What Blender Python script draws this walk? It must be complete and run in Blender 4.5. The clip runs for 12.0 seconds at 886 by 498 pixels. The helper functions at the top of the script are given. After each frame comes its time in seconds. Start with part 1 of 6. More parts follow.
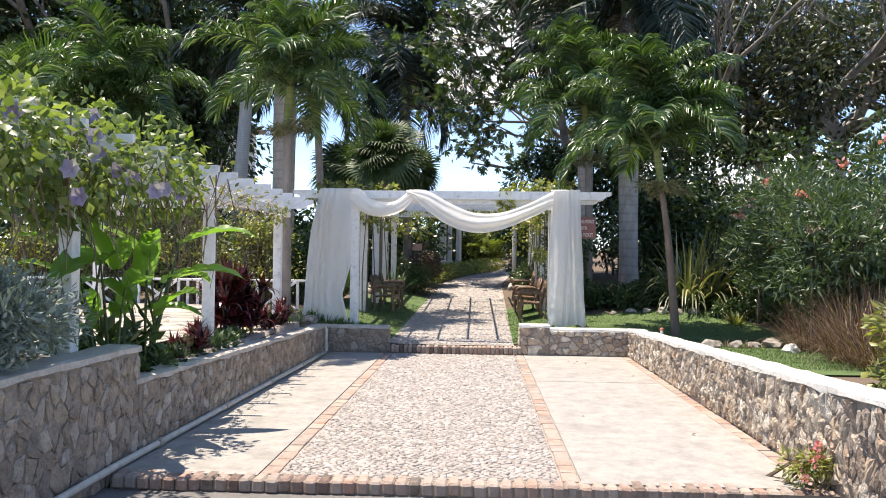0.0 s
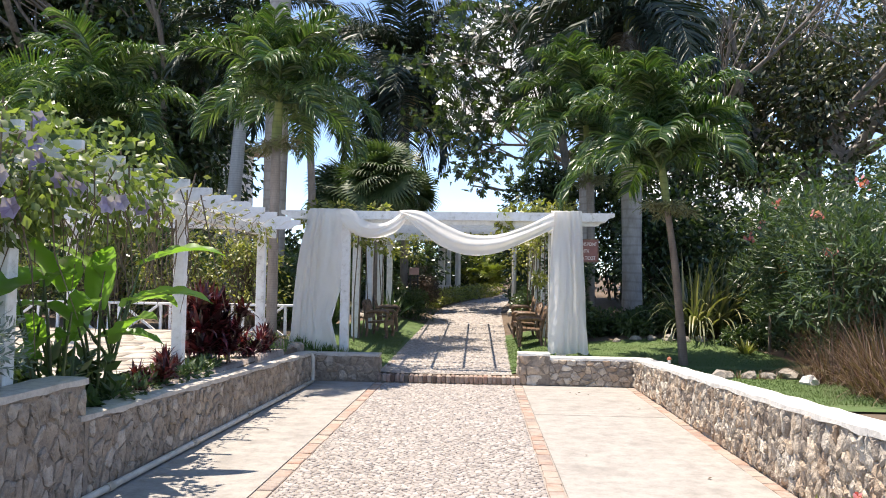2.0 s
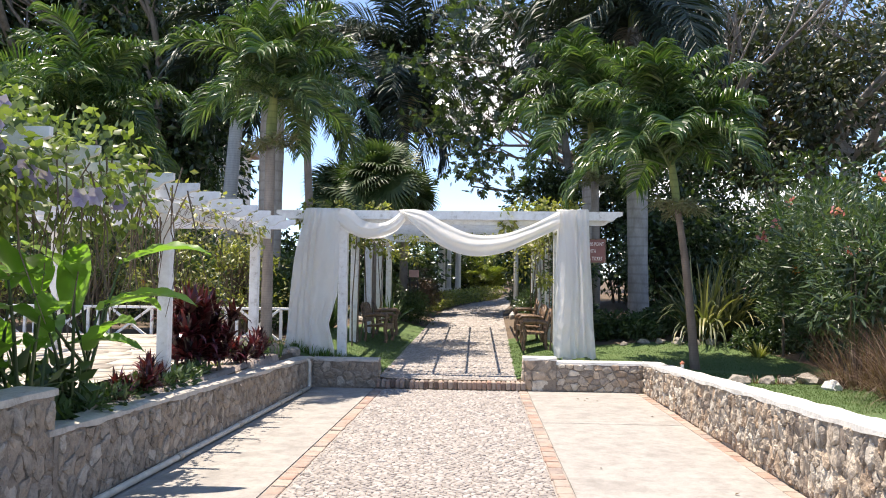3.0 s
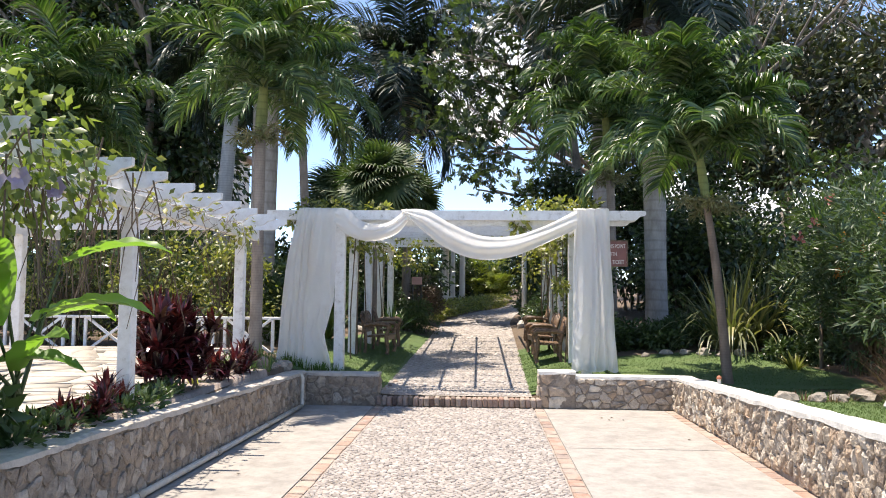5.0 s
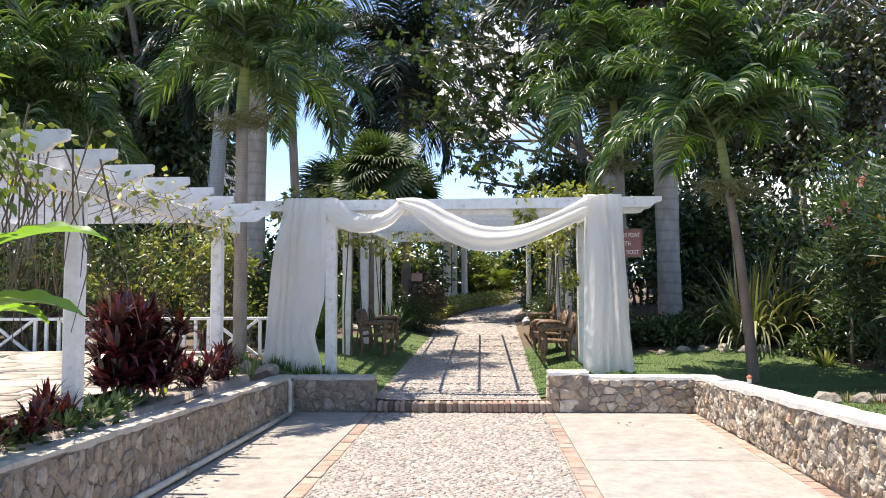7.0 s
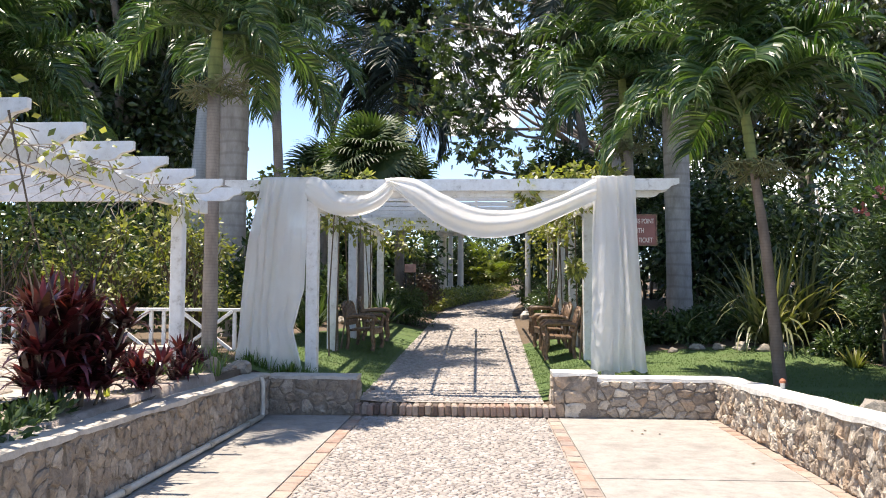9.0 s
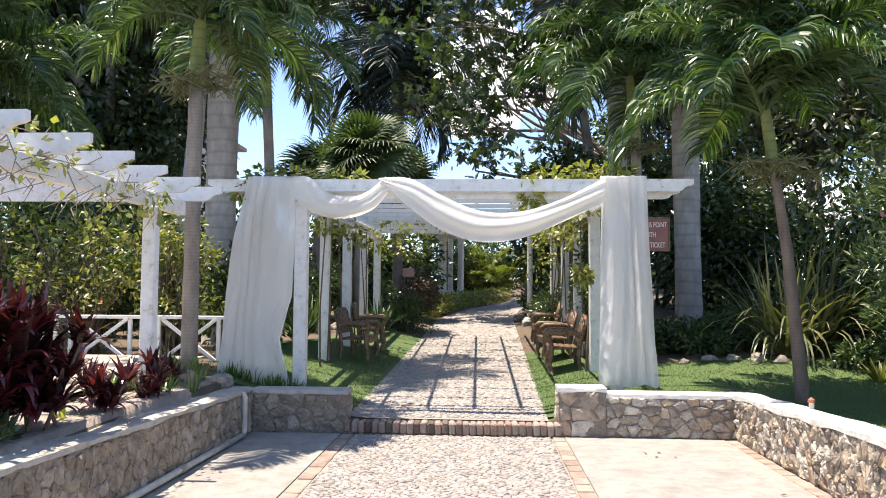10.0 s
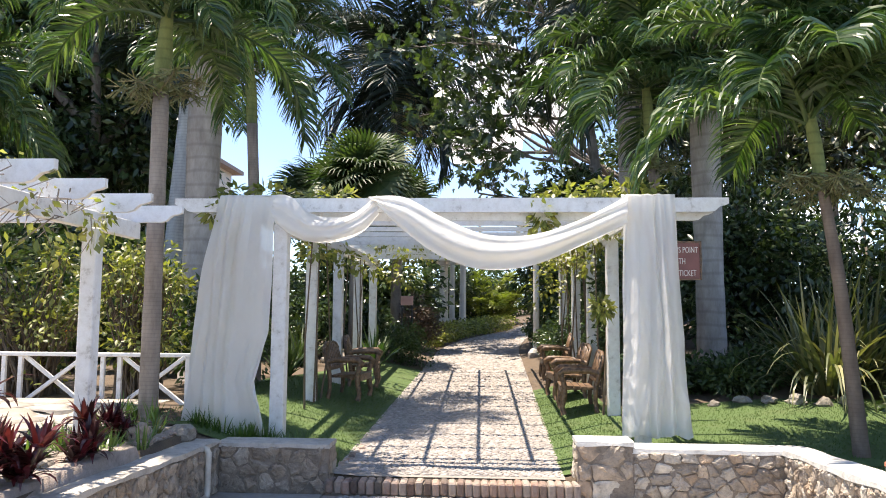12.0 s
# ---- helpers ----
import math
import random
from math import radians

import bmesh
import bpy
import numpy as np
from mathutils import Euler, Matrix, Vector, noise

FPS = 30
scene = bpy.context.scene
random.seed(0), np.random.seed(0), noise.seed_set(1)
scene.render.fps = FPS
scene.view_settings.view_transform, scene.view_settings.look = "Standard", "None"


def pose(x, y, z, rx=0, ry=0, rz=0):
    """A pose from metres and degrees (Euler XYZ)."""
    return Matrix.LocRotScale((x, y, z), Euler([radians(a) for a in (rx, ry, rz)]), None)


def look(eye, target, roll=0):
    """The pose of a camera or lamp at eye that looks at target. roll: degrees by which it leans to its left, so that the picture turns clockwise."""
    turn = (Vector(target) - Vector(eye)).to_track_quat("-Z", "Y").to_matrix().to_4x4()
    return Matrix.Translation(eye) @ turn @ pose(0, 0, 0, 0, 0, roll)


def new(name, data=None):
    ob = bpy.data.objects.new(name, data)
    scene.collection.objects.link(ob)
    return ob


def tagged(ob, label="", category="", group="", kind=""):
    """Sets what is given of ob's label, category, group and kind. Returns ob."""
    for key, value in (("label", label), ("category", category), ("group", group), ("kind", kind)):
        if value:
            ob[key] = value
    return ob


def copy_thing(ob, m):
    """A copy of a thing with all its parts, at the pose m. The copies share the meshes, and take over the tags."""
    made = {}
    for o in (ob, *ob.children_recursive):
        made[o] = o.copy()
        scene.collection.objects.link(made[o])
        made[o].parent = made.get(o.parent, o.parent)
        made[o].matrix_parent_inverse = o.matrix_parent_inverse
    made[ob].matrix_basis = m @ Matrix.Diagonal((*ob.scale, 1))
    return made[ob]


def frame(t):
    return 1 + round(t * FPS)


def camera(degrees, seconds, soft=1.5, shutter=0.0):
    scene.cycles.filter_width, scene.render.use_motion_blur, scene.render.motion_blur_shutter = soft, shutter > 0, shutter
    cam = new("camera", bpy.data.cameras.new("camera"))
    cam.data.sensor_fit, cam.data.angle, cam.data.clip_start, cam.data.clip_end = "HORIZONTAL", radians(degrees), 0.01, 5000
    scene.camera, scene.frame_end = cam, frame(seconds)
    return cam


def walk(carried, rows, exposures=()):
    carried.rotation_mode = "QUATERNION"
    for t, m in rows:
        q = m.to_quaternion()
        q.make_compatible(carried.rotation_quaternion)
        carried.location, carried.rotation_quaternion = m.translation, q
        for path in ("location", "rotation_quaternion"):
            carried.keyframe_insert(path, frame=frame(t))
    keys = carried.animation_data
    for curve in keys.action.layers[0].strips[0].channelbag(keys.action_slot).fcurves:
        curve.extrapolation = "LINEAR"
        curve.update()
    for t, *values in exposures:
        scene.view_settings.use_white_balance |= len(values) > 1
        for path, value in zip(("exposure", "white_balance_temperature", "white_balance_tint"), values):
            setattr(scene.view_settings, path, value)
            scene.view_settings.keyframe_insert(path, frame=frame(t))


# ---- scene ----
cam = camera(61.0, 12.0, soft=1.0)
PATH = [
    (0, (1.595, 0.994, 1.618), (1.496, 2.991, 1.648), 0.7),
    (0.5, (1.604, 1.165, 1.609), (1.5, 3.162, 1.653), 0.8),
    (1, (1.583, 1.379, 1.618), (1.482, 3.375, 1.69), 0.7),
    (1.5, (1.598, 1.522, 1.617), (1.496, 3.517, 1.705), 0.9),
    (2, (1.674, 1.667, 1.599), (1.571, 3.662, 1.696), 0.9),
    (2.5, (1.642, 1.898, 1.579), (1.532, 3.893, 1.686), 0.9),
    (3, (1.613, 2.156, 1.575), (1.512, 4.15, 1.681), 0.7),
    (5, (1.495, 3.254, 1.548), (1.388, 5.247, 1.677), 0.5),
    (5.5, (1.518, 3.457, 1.545), (1.4, 5.45, 1.67), 0.1),
    (6, (1.474, 3.716, 1.544), (1.361, 5.708, 1.674), -0.3),
    (6.5, (1.485, 3.915, 1.524), (1.364, 5.907, 1.653), -0.4),
    (7, (1.492, 4.16, 1.514), (1.379, 6.153, 1.638), -0.3),
    (9, (1.475, 5.201, 1.477), (1.371, 7.195, 1.584), 0.2),
    (9.5, (1.454, 5.506, 1.508), (1.359, 7.501, 1.612), 0.3),
    (10, (1.479, 5.836, 1.533), (1.373, 7.83, 1.648), 0.4),
    (10.5, (1.449, 6.149, 1.524), (1.345, 8.142, 1.657), 0.4),
    (11, (1.409, 6.425, 1.564), (1.314, 8.417, 1.722), 0.1),
    (11.5, (1.431, 6.718, 1.582), (1.327, 8.707, 1.758), 0.2),
    (12, (1.452, 6.965, 1.638), (1.34, 8.954, 1.819), 0.4),
]
walk(cam, [(t, look(eye, target, roll)) for t, eye, target, roll in PATH], exposures=[(0, 1.24, 7100, 14), (8.5, 1.28, 7150, 14), (12, 1.44, 7250, 14)])

# ---- light ----
SUN_TO = Vector((-0.21, 0.06, 1.0)).normalized()
world = bpy.data.worlds.new("world")
scene.world = world
world.use_nodes = True
wn = world.node_tree
sky = wn.nodes.new("ShaderNodeTexSky")
sky.sky_type = "NISHITA"
sky.sun_disc = False
sky.sun_elevation = math.asin(SUN_TO.z)
sky.sun_rotation = math.atan2(SUN_TO.x, SUN_TO.y)
sky.altitude = 1000
sky.air_density, sky.dust_density, sky.ozone_density = 0.75, 0.05, 3.0
wn.links.new(sky.outputs[0], wn.nodes["Background"].inputs[0])
wn.nodes["Background"].inputs[1].default_value = 0.15
sun = new("sun", bpy.data.lights.new("sun", "SUN"))
sun.data.energy, sun.data.angle, sun.data.color = 3.9, radians(0.53), (1.0, 0.955, 0.88)
sun.matrix_world = look(SUN_TO * 60, (0, 0, 0))


# ---- materials ----
def mat(name):
    m = bpy.data.materials.new(name)
    m.use_nodes = True
    nt = m.node_tree
    return m, nt, nt.nodes["Principled BSDF"]


def node(nt, kind, **values):
    n = nt.nodes.new(kind)
    for k, v in values.items():
        n.inputs[k.replace("_", " ")].default_value = v
    return n


def ramp(nt, fac, stops):
    r = nt.nodes.new("ShaderNodeValToRGB")
    els = r.color_ramp.elements
    if len(stops) == 1:
        stops = [stops[0], (1.0, stops[0][1])]
    while len(els) < len(stops):
        els.new(0.5)
    for e, (p, c) in zip(els, stops):
        e.position, e.color = p, (*c, 1)
    nt.links.new(fac, r.inputs[0])
    return r.outputs[0]


def mix(nt, fac, a, b, how="MIX"):
    n = nt.nodes.new("ShaderNodeMix")
    n.data_type, n.blend_type = "RGBA", how
    for sock, v in ((n.inputs[0], fac), (n.inputs[6], a), (n.inputs[7], b)):
        if hasattr(v, "links"):
            nt.links.new(v, sock)
        elif isinstance(v, tuple):
            sock.default_value = (*v, 1)
        else:
            sock.default_value = v
    return n.outputs[2]


def piece_random(nt):
    """A value of its own for each piece, whether an object or an island of a joined mesh."""
    a, b, c = nt.nodes.new("ShaderNodeObjectInfo"), nt.nodes.new("ShaderNodeNewGeometry"), nt.nodes.new("ShaderNodeMath")
    nt.links.new(a.outputs["Random"], c.inputs[0])
    nt.links.new(b.outputs["Random Per Island"], c.inputs[1])
    d = nt.nodes.new("ShaderNodeMath")
    d.operation = "FRACT"
    nt.links.new(c.outputs[0], d.inputs[0])
    return d.outputs[0]


def where(nt):
    """World place, so that patterns keep their real size."""
    return nt.nodes.new("ShaderNodeNewGeometry").outputs["Position"]


def noise_at(nt, scale, detail=4.0, rough=0.6, stretch=None):
    n = node(nt, "ShaderNodeTexNoise", Scale=scale, Detail=detail, Roughness=rough)
    p = where(nt)
    if stretch:
        v = nt.nodes.new("ShaderNodeVectorMath")
        v.operation = "MULTIPLY"
        v.inputs[1].default_value = stretch
        nt.links.new(p, v.inputs[0])
        p = v.outputs[0]
    nt.links.new(p, n.inputs["Vector"])
    return n.outputs["Fac"]


def bump(nt, bsdf, fac, strength, distance=0.01):
    b = node(nt, "ShaderNodeBump", Strength=strength, Distance=distance)
    nt.links.new(fac, b.inputs["Height"])
    nt.links.new(b.outputs[0], bsdf.inputs["Normal"])


def mineral(name, tones, stain, rough=0.85, grain=60, relief=0.5, blotch=1.6, stain_from=0.52, patchy=0.4):
    """Stone, brick or plaster: tones by piece, fine grain, and stains of a larger size."""
    m, nt, b = mat(name)
    base = ramp(nt, piece_random(nt), [(i / max(1, len(tones) - 1), c) for i, c in enumerate(tones)])
    g = noise_at(nt, grain, 5)
    base = mix(nt, ramp(nt, g, [(0.3, (0.0, 0.0, 0.0)), (0.75, (0.4, 0.4, 0.4))]), base, (0.72, 0.68, 0.62), "SOFT_LIGHT")
    mid = noise_at(nt, grain * 0.22, 6, 0.75)
    base = mix(nt, patchy, base, ramp(nt, mid, [(0.32, (0.34, 0.32, 0.30)), (0.5, (0.95, 0.95, 0.95)), (0.68, (1.35, 1.33, 1.3))]), "MULTIPLY")
    big = noise_at(nt, blotch, 6, 0.7)
    base = mix(nt, ramp(nt, big, [(stain_from, (0, 0, 0)), (stain_from + 0.2, (0.85, 0.85, 0.85))]), base, stain)
    nt.links.new(base, b.inputs["Base Color"])
    b.inputs["Roughness"].default_value = rough
    both = nt.nodes.new("ShaderNodeMath")
    nt.links.new(g, both.inputs[0])
    nt.links.new(mid, both.inputs[1])
    bump(nt, b, both.outputs[0], relief, 0.012)
    return m


def leafy(name, tones, shine=0.4, through_light=0.35, glow=1.5):
    """Leaves: a tone for each leaf, gloss, and some light let through."""
    m, nt, b = mat(name)
    base = ramp(nt, piece_random(nt), [(i / max(1, len(tones) - 1), c) for i, c in enumerate(tones)])
    patch = noise_at(nt, 1.3, 3)
    base = mix(nt, 0.5, base, ramp(nt, patch, [(0.3, (0.25, 0.25, 0.25)), (0.7, (0.75, 0.75, 0.7))]), "SOFT_LIGHT")
    nt.links.new(base, b.inputs["Base Color"])
    b.inputs["Roughness"].default_value = shine
    b.inputs["Specular IOR Level"].default_value = 0.65
    t = nt.nodes.new("ShaderNodeBsdfTranslucent")
    lit = mix(nt, 1.0, base, (glow, glow * 1.12, glow * 0.45), "MULTIPLY")
    nt.links.new(lit, t.inputs[0])
    s = nt.nodes.new("ShaderNodeMixShader")
    s.inputs[0].default_value = through_light
    nt.links.new(b.outputs[0], s.inputs[1])
    nt.links.new(t.outputs[0], s.inputs[2])
    nt.links.new(s.outputs[0], nt.nodes["Material Output"].inputs[0])
    return m


def plain(name, colour, rough=0.6, metal=0.0, grain=25.0, vary=0.25):
    m, nt, b = mat(name)
    g = noise_at(nt, grain, 4)
    dark = tuple(c * (1 - vary) for c in colour)
    light = tuple(min(1, c * (1 + vary)) for c in colour)
    nt.links.new(ramp(nt, g, [(0.3, dark), (0.7, light)]), b.inputs["Base Color"])
    b.inputs["Roughness"].default_value, b.inputs["Metallic"].default_value = rough, metal
    bump(nt, b, g, 0.25, 0.004)
    return m


def white_paint():
    """White paint on old timber, with grey where it has weathered and dirt streaks."""
    m, nt, b = mat("weathered_white_paint")
    g = noise_at(nt, 9, 6, 0.75, (1, 1, 1))
    f = noise_at(nt, 45, 4, 0.6)
    c = ramp(nt, g, [(0.30, (0.46, 0.43, 0.38)), (0.42, (0.74, 0.72, 0.68)), (0.6, (0.83, 0.82, 0.79))])
    c = mix(nt, ramp(nt, f, [(0.66, (0, 0, 0)), (0.82, (0.35, 0.35, 0.35))]), c, (0.40, 0.36, 0.31))
    nt.links.new(c, b.inputs["Base Color"])
    b.inputs["Roughness"].default_value = 0.62
    bump(nt, b, f, 0.3, 0.005)
    return m


def bark(name, dark, light, rings=0.0, ring_scale=14.0):
    m, nt, b = mat(name)
    g = noise_at(nt, 7, 7, 0.7, (1, 1, 0.35))
    c = ramp(nt, g, [(0.3, dark), (0.68, light)])
    if rings:
        w = node(nt, "ShaderNodeTexWave", Scale=ring_scale / 6.28, Distortion=1.5, Detail=2.0)
        w.bands_direction = "Z"
        nt.links.new(where(nt), w.inputs["Vector"])
        c = mix(nt, ramp(nt, w.outputs["Fac"], [(0.0, (rings, rings, rings)), (0.22, (0, 0, 0))]), c, tuple(x * 0.55 for x in dark))
    nt.links.new(c, b.inputs["Base Color"])
    b.inputs["Roughness"].default_value = 0.88
    bump(nt, b, g, 0.5, 0.02)
    return m


def cloth():
    m, nt, b = mat("sheer_white_voile")
    g = noise_at(nt, 3, 4, 0.6)
    c = ramp(nt, g, [(0.3, (0.87, 0.85, 0.81)), (0.7, (0.93, 0.915, 0.885))])
    nt.links.new(c, b.inputs["Base Color"])
    b.inputs["Roughness"].default_value = 0.8
    bump(nt, b, noise_at(nt, 11, 5), 0.45, 0.03)
    t = nt.nodes.new("ShaderNodeBsdfTranslucent")
    t.inputs[0].default_value = (0.95, 0.935, 0.90, 1)
    s = nt.nodes.new("ShaderNodeMixShader")
    s.inputs[0].default_value = 0.5
    nt.links.new(b.outputs[0], s.inputs[1])
    nt.links.new(t.outputs[0], s.inputs[2])
    clear = nt.nodes.new("ShaderNodeBsdfTransparent")
    s2 = nt.nodes.new("ShaderNodeMixShader")
    s2.inputs[0].default_value = 0.07
    nt.links.new(s.outputs[0], s2.inputs[1])
    nt.links.new(clear.outputs[0], s2.inputs[2])
    nt.links.new(s2.outputs[0], nt.nodes["Material Output"].inputs[0])
    return m


M = {}
M["cobble"] = mineral("pale_cobble", [(0.275, 0.245, 0.222), (0.36, 0.328, 0.30), (0.31, 0.276, 0.25), (0.42, 0.388, 0.36), (0.245, 0.22, 0.20)], (0.29, 0.255, 0.225), blotch=1.6, patchy=0.55)
M["cobble_bed"] = mineral("cobble_mortar", [(0.30, 0.268, 0.238)], (0.24, 0.208, 0.18), grain=90)
M["brick"] = mineral("worn_brick", [(0.30, 0.175, 0.13), (0.35, 0.25, 0.195), (0.26, 0.175, 0.14), (0.37, 0.30, 0.245), (0.24, 0.19, 0.165)], (0.36, 0.305, 0.255), blotch=5.0, stain_from=0.44)
M["dark_brick"] = mineral("dirty_brick", [(0.11, 0.075, 0.06), (0.19, 0.125, 0.10), (0.27, 0.19, 0.15), (0.14, 0.12, 0.10)], (0.10, 0.085, 0.07), blotch=4.0, stain_from=0.46, patchy=0.7)
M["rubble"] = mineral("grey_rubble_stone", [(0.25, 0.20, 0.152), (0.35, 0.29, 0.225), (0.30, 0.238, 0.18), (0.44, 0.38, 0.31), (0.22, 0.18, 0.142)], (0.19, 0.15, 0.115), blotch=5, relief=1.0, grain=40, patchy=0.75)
M["warm_rubble"] = mineral("warm_rubble_stone", [(0.42, 0.32, 0.23), (0.56, 0.475, 0.375), (0.31, 0.255, 0.20), (0.62, 0.56, 0.47), (0.24, 0.20, 0.165), (0.48, 0.35, 0.24)], (0.24, 0.20, 0.16), blotch=6, relief=1.0, grain=40, patchy=0.75)
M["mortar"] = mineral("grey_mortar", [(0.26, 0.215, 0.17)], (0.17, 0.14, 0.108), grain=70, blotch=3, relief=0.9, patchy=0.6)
M["dark_mortar"] = mineral("pale_joint_mortar", [(0.33, 0.285, 0.235)], (0.21, 0.175, 0.14), grain=70, blotch=3, relief=0.8)
M["coping"] = mineral("whitewashed_coping", [(0.66, 0.64, 0.59)], (0.42, 0.39, 0.34), grain=50, blotch=2.2, relief=0.6, stain_from=0.56)
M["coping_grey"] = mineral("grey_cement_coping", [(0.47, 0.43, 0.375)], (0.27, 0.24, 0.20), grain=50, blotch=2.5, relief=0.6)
M["concrete"] = mineral("sun_bleached_concrete", [(0.305, 0.286, 0.26)], (0.21, 0.194, 0.172), grain=26, blotch=2.2, relief=0.5, rough=0.85, patchy=0.42, stain_from=0.5)
M["asphalt"] = mineral("grey_asphalt", [(0.17, 0.16, 0.15)], (0.11, 0.105, 0.10), grain=120, blotch=1.2, relief=0.8)
M["patio"] = mineral("pale_patio_slab", [(0.40, 0.36, 0.30), (0.45, 0.40, 0.34), (0.36, 0.32, 0.27)], (0.28, 0.245, 0.20), grain=30, blotch=1.2)
M["soil"] = mineral("brown_leaf_litter", [(0.13, 0.095, 0.065)], (0.07, 0.055, 0.04), grain=45, blotch=1.6, relief=1.0, rough=0.95)
M["gravel"] = mineral("pinkish_gravel", [(0.34, 0.28, 0.24)], (0.20, 0.16, 0.13), grain=60, blotch=4)
M["turf"] = mineral("mown_turf", [(0.08, 0.13, 0.038)], (0.11, 0.14, 0.05), grain=70, blotch=1.8, relief=1.0, rough=0.95, patchy=0.3)
M["boulder"] = mineral("border_stone", [(0.26, 0.23, 0.19), (0.36, 0.325, 0.28), (0.21, 0.185, 0.155)], (0.16, 0.145, 0.12), blotch=5, relief=0.9, patchy=0.7)
M["paint"] = white_paint()
M["cloth"] = cloth()
M["pvc"] = plain("white_pipe", (0.56, 0.52, 0.44), 0.45, 0, 12, 0.18)
M["bench_wood"] = plain("brown_carved_wood", (0.15, 0.088, 0.048), 0.5, 0, 22, 0.75)
M["sign_board"] = plain("faded_red_brown_sign", (0.22, 0.085, 0.07), 0.5, 0, 8, 0.12)
M["sign_letter"] = plain("sign_lettering", (0.75, 0.70, 0.64), 0.5, 0, 8, 0.05)
M["board"] = plain("pink_info_board", (0.50, 0.30, 0.25), 0.6, 0, 8, 0.1)
M["metal_dark"] = plain("dark_painted_metal", (0.04, 0.04, 0.04), 0.5, 0.3, 20, 0.2)
M["plaster"] = plain("cream_wall_plaster", (0.70, 0.66, 0.58), 0.8, 0, 3, 0.1)
M["roof"] = plain("weathered_roof", (0.34, 0.27, 0.23), 0.85, 0, 6, 0.2)
M["window_dark"] = plain("dark_window_glass", (0.03, 0.035, 0.04), 0.12, 0, 2, 0.1)
M["royal_bark"] = bark("royal_palm_bark", (0.30, 0.26, 0.225), (0.52, 0.47, 0.42), 0.30, 9)
M["palm_bark"] = bark("ringed_palm_bark", (0.17, 0.135, 0.108), (0.36, 0.295, 0.24), 0.2, 50)
M["brown_palm_bark"] = bark("brown_palm_bark", (0.13, 0.09, 0.065), (0.26, 0.19, 0.14), 0.2, 50)
M["white_bark"] = bark("pale_palm_bark", (0.42, 0.40, 0.37), (0.62, 0.60, 0.56), 0.35, 26)
M["crownshaft"] = bark("green_crownshaft", (0.12, 0.15, 0.05), (0.28, 0.30, 0.10), 0.3, 18)
M["tree_bark"] = bark("grey_tree_bark", (0.12, 0.10, 0.08), (0.33, 0.29, 0.25))
M["twig"] = bark("brown_twig", (0.08, 0.055, 0.035), (0.20, 0.15, 0.10))
M["sheath"] = plain("dry_palm_sheath", (0.42, 0.32, 0.19), 0.8, 0, 14, 0.35)
M["dead_frond"] = leafy("dead_palm_frond", [(0.16, 0.12, 0.08), (0.26, 0.20, 0.14), (0.20, 0.17, 0.13)], 0.7, 0.15, 1.0)
# The last, palest tone puts whitish-green highlights into the palm leaves' colour.
M["palm_leaf"] = leafy("glossy_palm_leaf", [(0.02, 0.052, 0.015), (0.042, 0.09, 0.024), (0.07, 0.122, 0.036), (0.15, 0.20, 0.08)], 0.36, 0.28, 1.6)
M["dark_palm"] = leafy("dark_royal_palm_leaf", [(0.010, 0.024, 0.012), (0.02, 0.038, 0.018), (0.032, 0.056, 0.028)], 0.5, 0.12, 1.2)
M["fan_leaf"] = leafy("fan_palm_leaf", [(0.035, 0.07, 0.022), (0.06, 0.10, 0.035), (0.09, 0.12, 0.05)], 0.55, 0.22, 1.5)
M["tree_leaf"] = leafy("dark_tree_leaf", [(0.014, 0.032, 0.011), (0.032, 0.06, 0.019), (0.06, 0.098, 0.033), (0.11, 0.145, 0.06)], 0.3, 0.22, 1.5)
M["olive_leaf"] = leafy("dull_green_leaf", [(0.024, 0.038, 0.015), (0.046, 0.064, 0.026), (0.085, 0.10, 0.05), (0.06, 0.055, 0.036)], 0.36, 0.2, 1.3)
M["big_leaf"] = leafy("large_lobed_leaf", [(0.022, 0.042, 0.015), (0.045, 0.075, 0.026), (0.034, 0.055, 0.02), (0.10, 0.14, 0.05)], 0.36, 0.3, 1.5)
M["oleander"] = leafy("narrow_grey_green_leaf", [(0.025, 0.053, 0.02), (0.05, 0.088, 0.034), (0.10, 0.14, 0.065), (0.036, 0.064, 0.027)], 0.42, 0.25, 1.5)
M["shrub"] = leafy("mid_green_shrub_leaf", [(0.03, 0.06, 0.018), (0.05, 0.09, 0.026), (0.08, 0.12, 0.035)], 0.45, 0.25, 1.5)
M["lime"] = leafy("yellow_green_leaf", [(0.11, 0.135, 0.035), (0.21, 0.23, 0.06), (0.35, 0.34, 0.10), (0.09, 0.11, 0.034), (0.27, 0.24, 0.085)], 0.45, 0.35, 1.5)
M["areca"] = leafy("yellow_green_areca_leaf", [(0.11, 0.15, 0.03), (0.20, 0.24, 0.05), (0.30, 0.32, 0.08)], 0.4, 0.35, 1.5)
M["vine"] = leafy("pale_green_vine_leaf", [(0.075, 0.115, 0.03), (0.135, 0.18, 0.05), (0.22, 0.26, 0.09), (0.045, 0.075, 0.024)], 0.42, 0.38, 1.6)
M["heliconia"] = leafy("bright_paddle_leaf", [(0.09, 0.19, 0.03), (0.14, 0.26, 0.045), (0.20, 0.32, 0.07)], 0.32, 0.45, 1.6)
M["sage"] = leafy("silvery_sage_leaf", [(0.20, 0.25, 0.225), (0.29, 0.34, 0.31), (0.14, 0.175, 0.16)], 0.85, 0.25, 1.0)
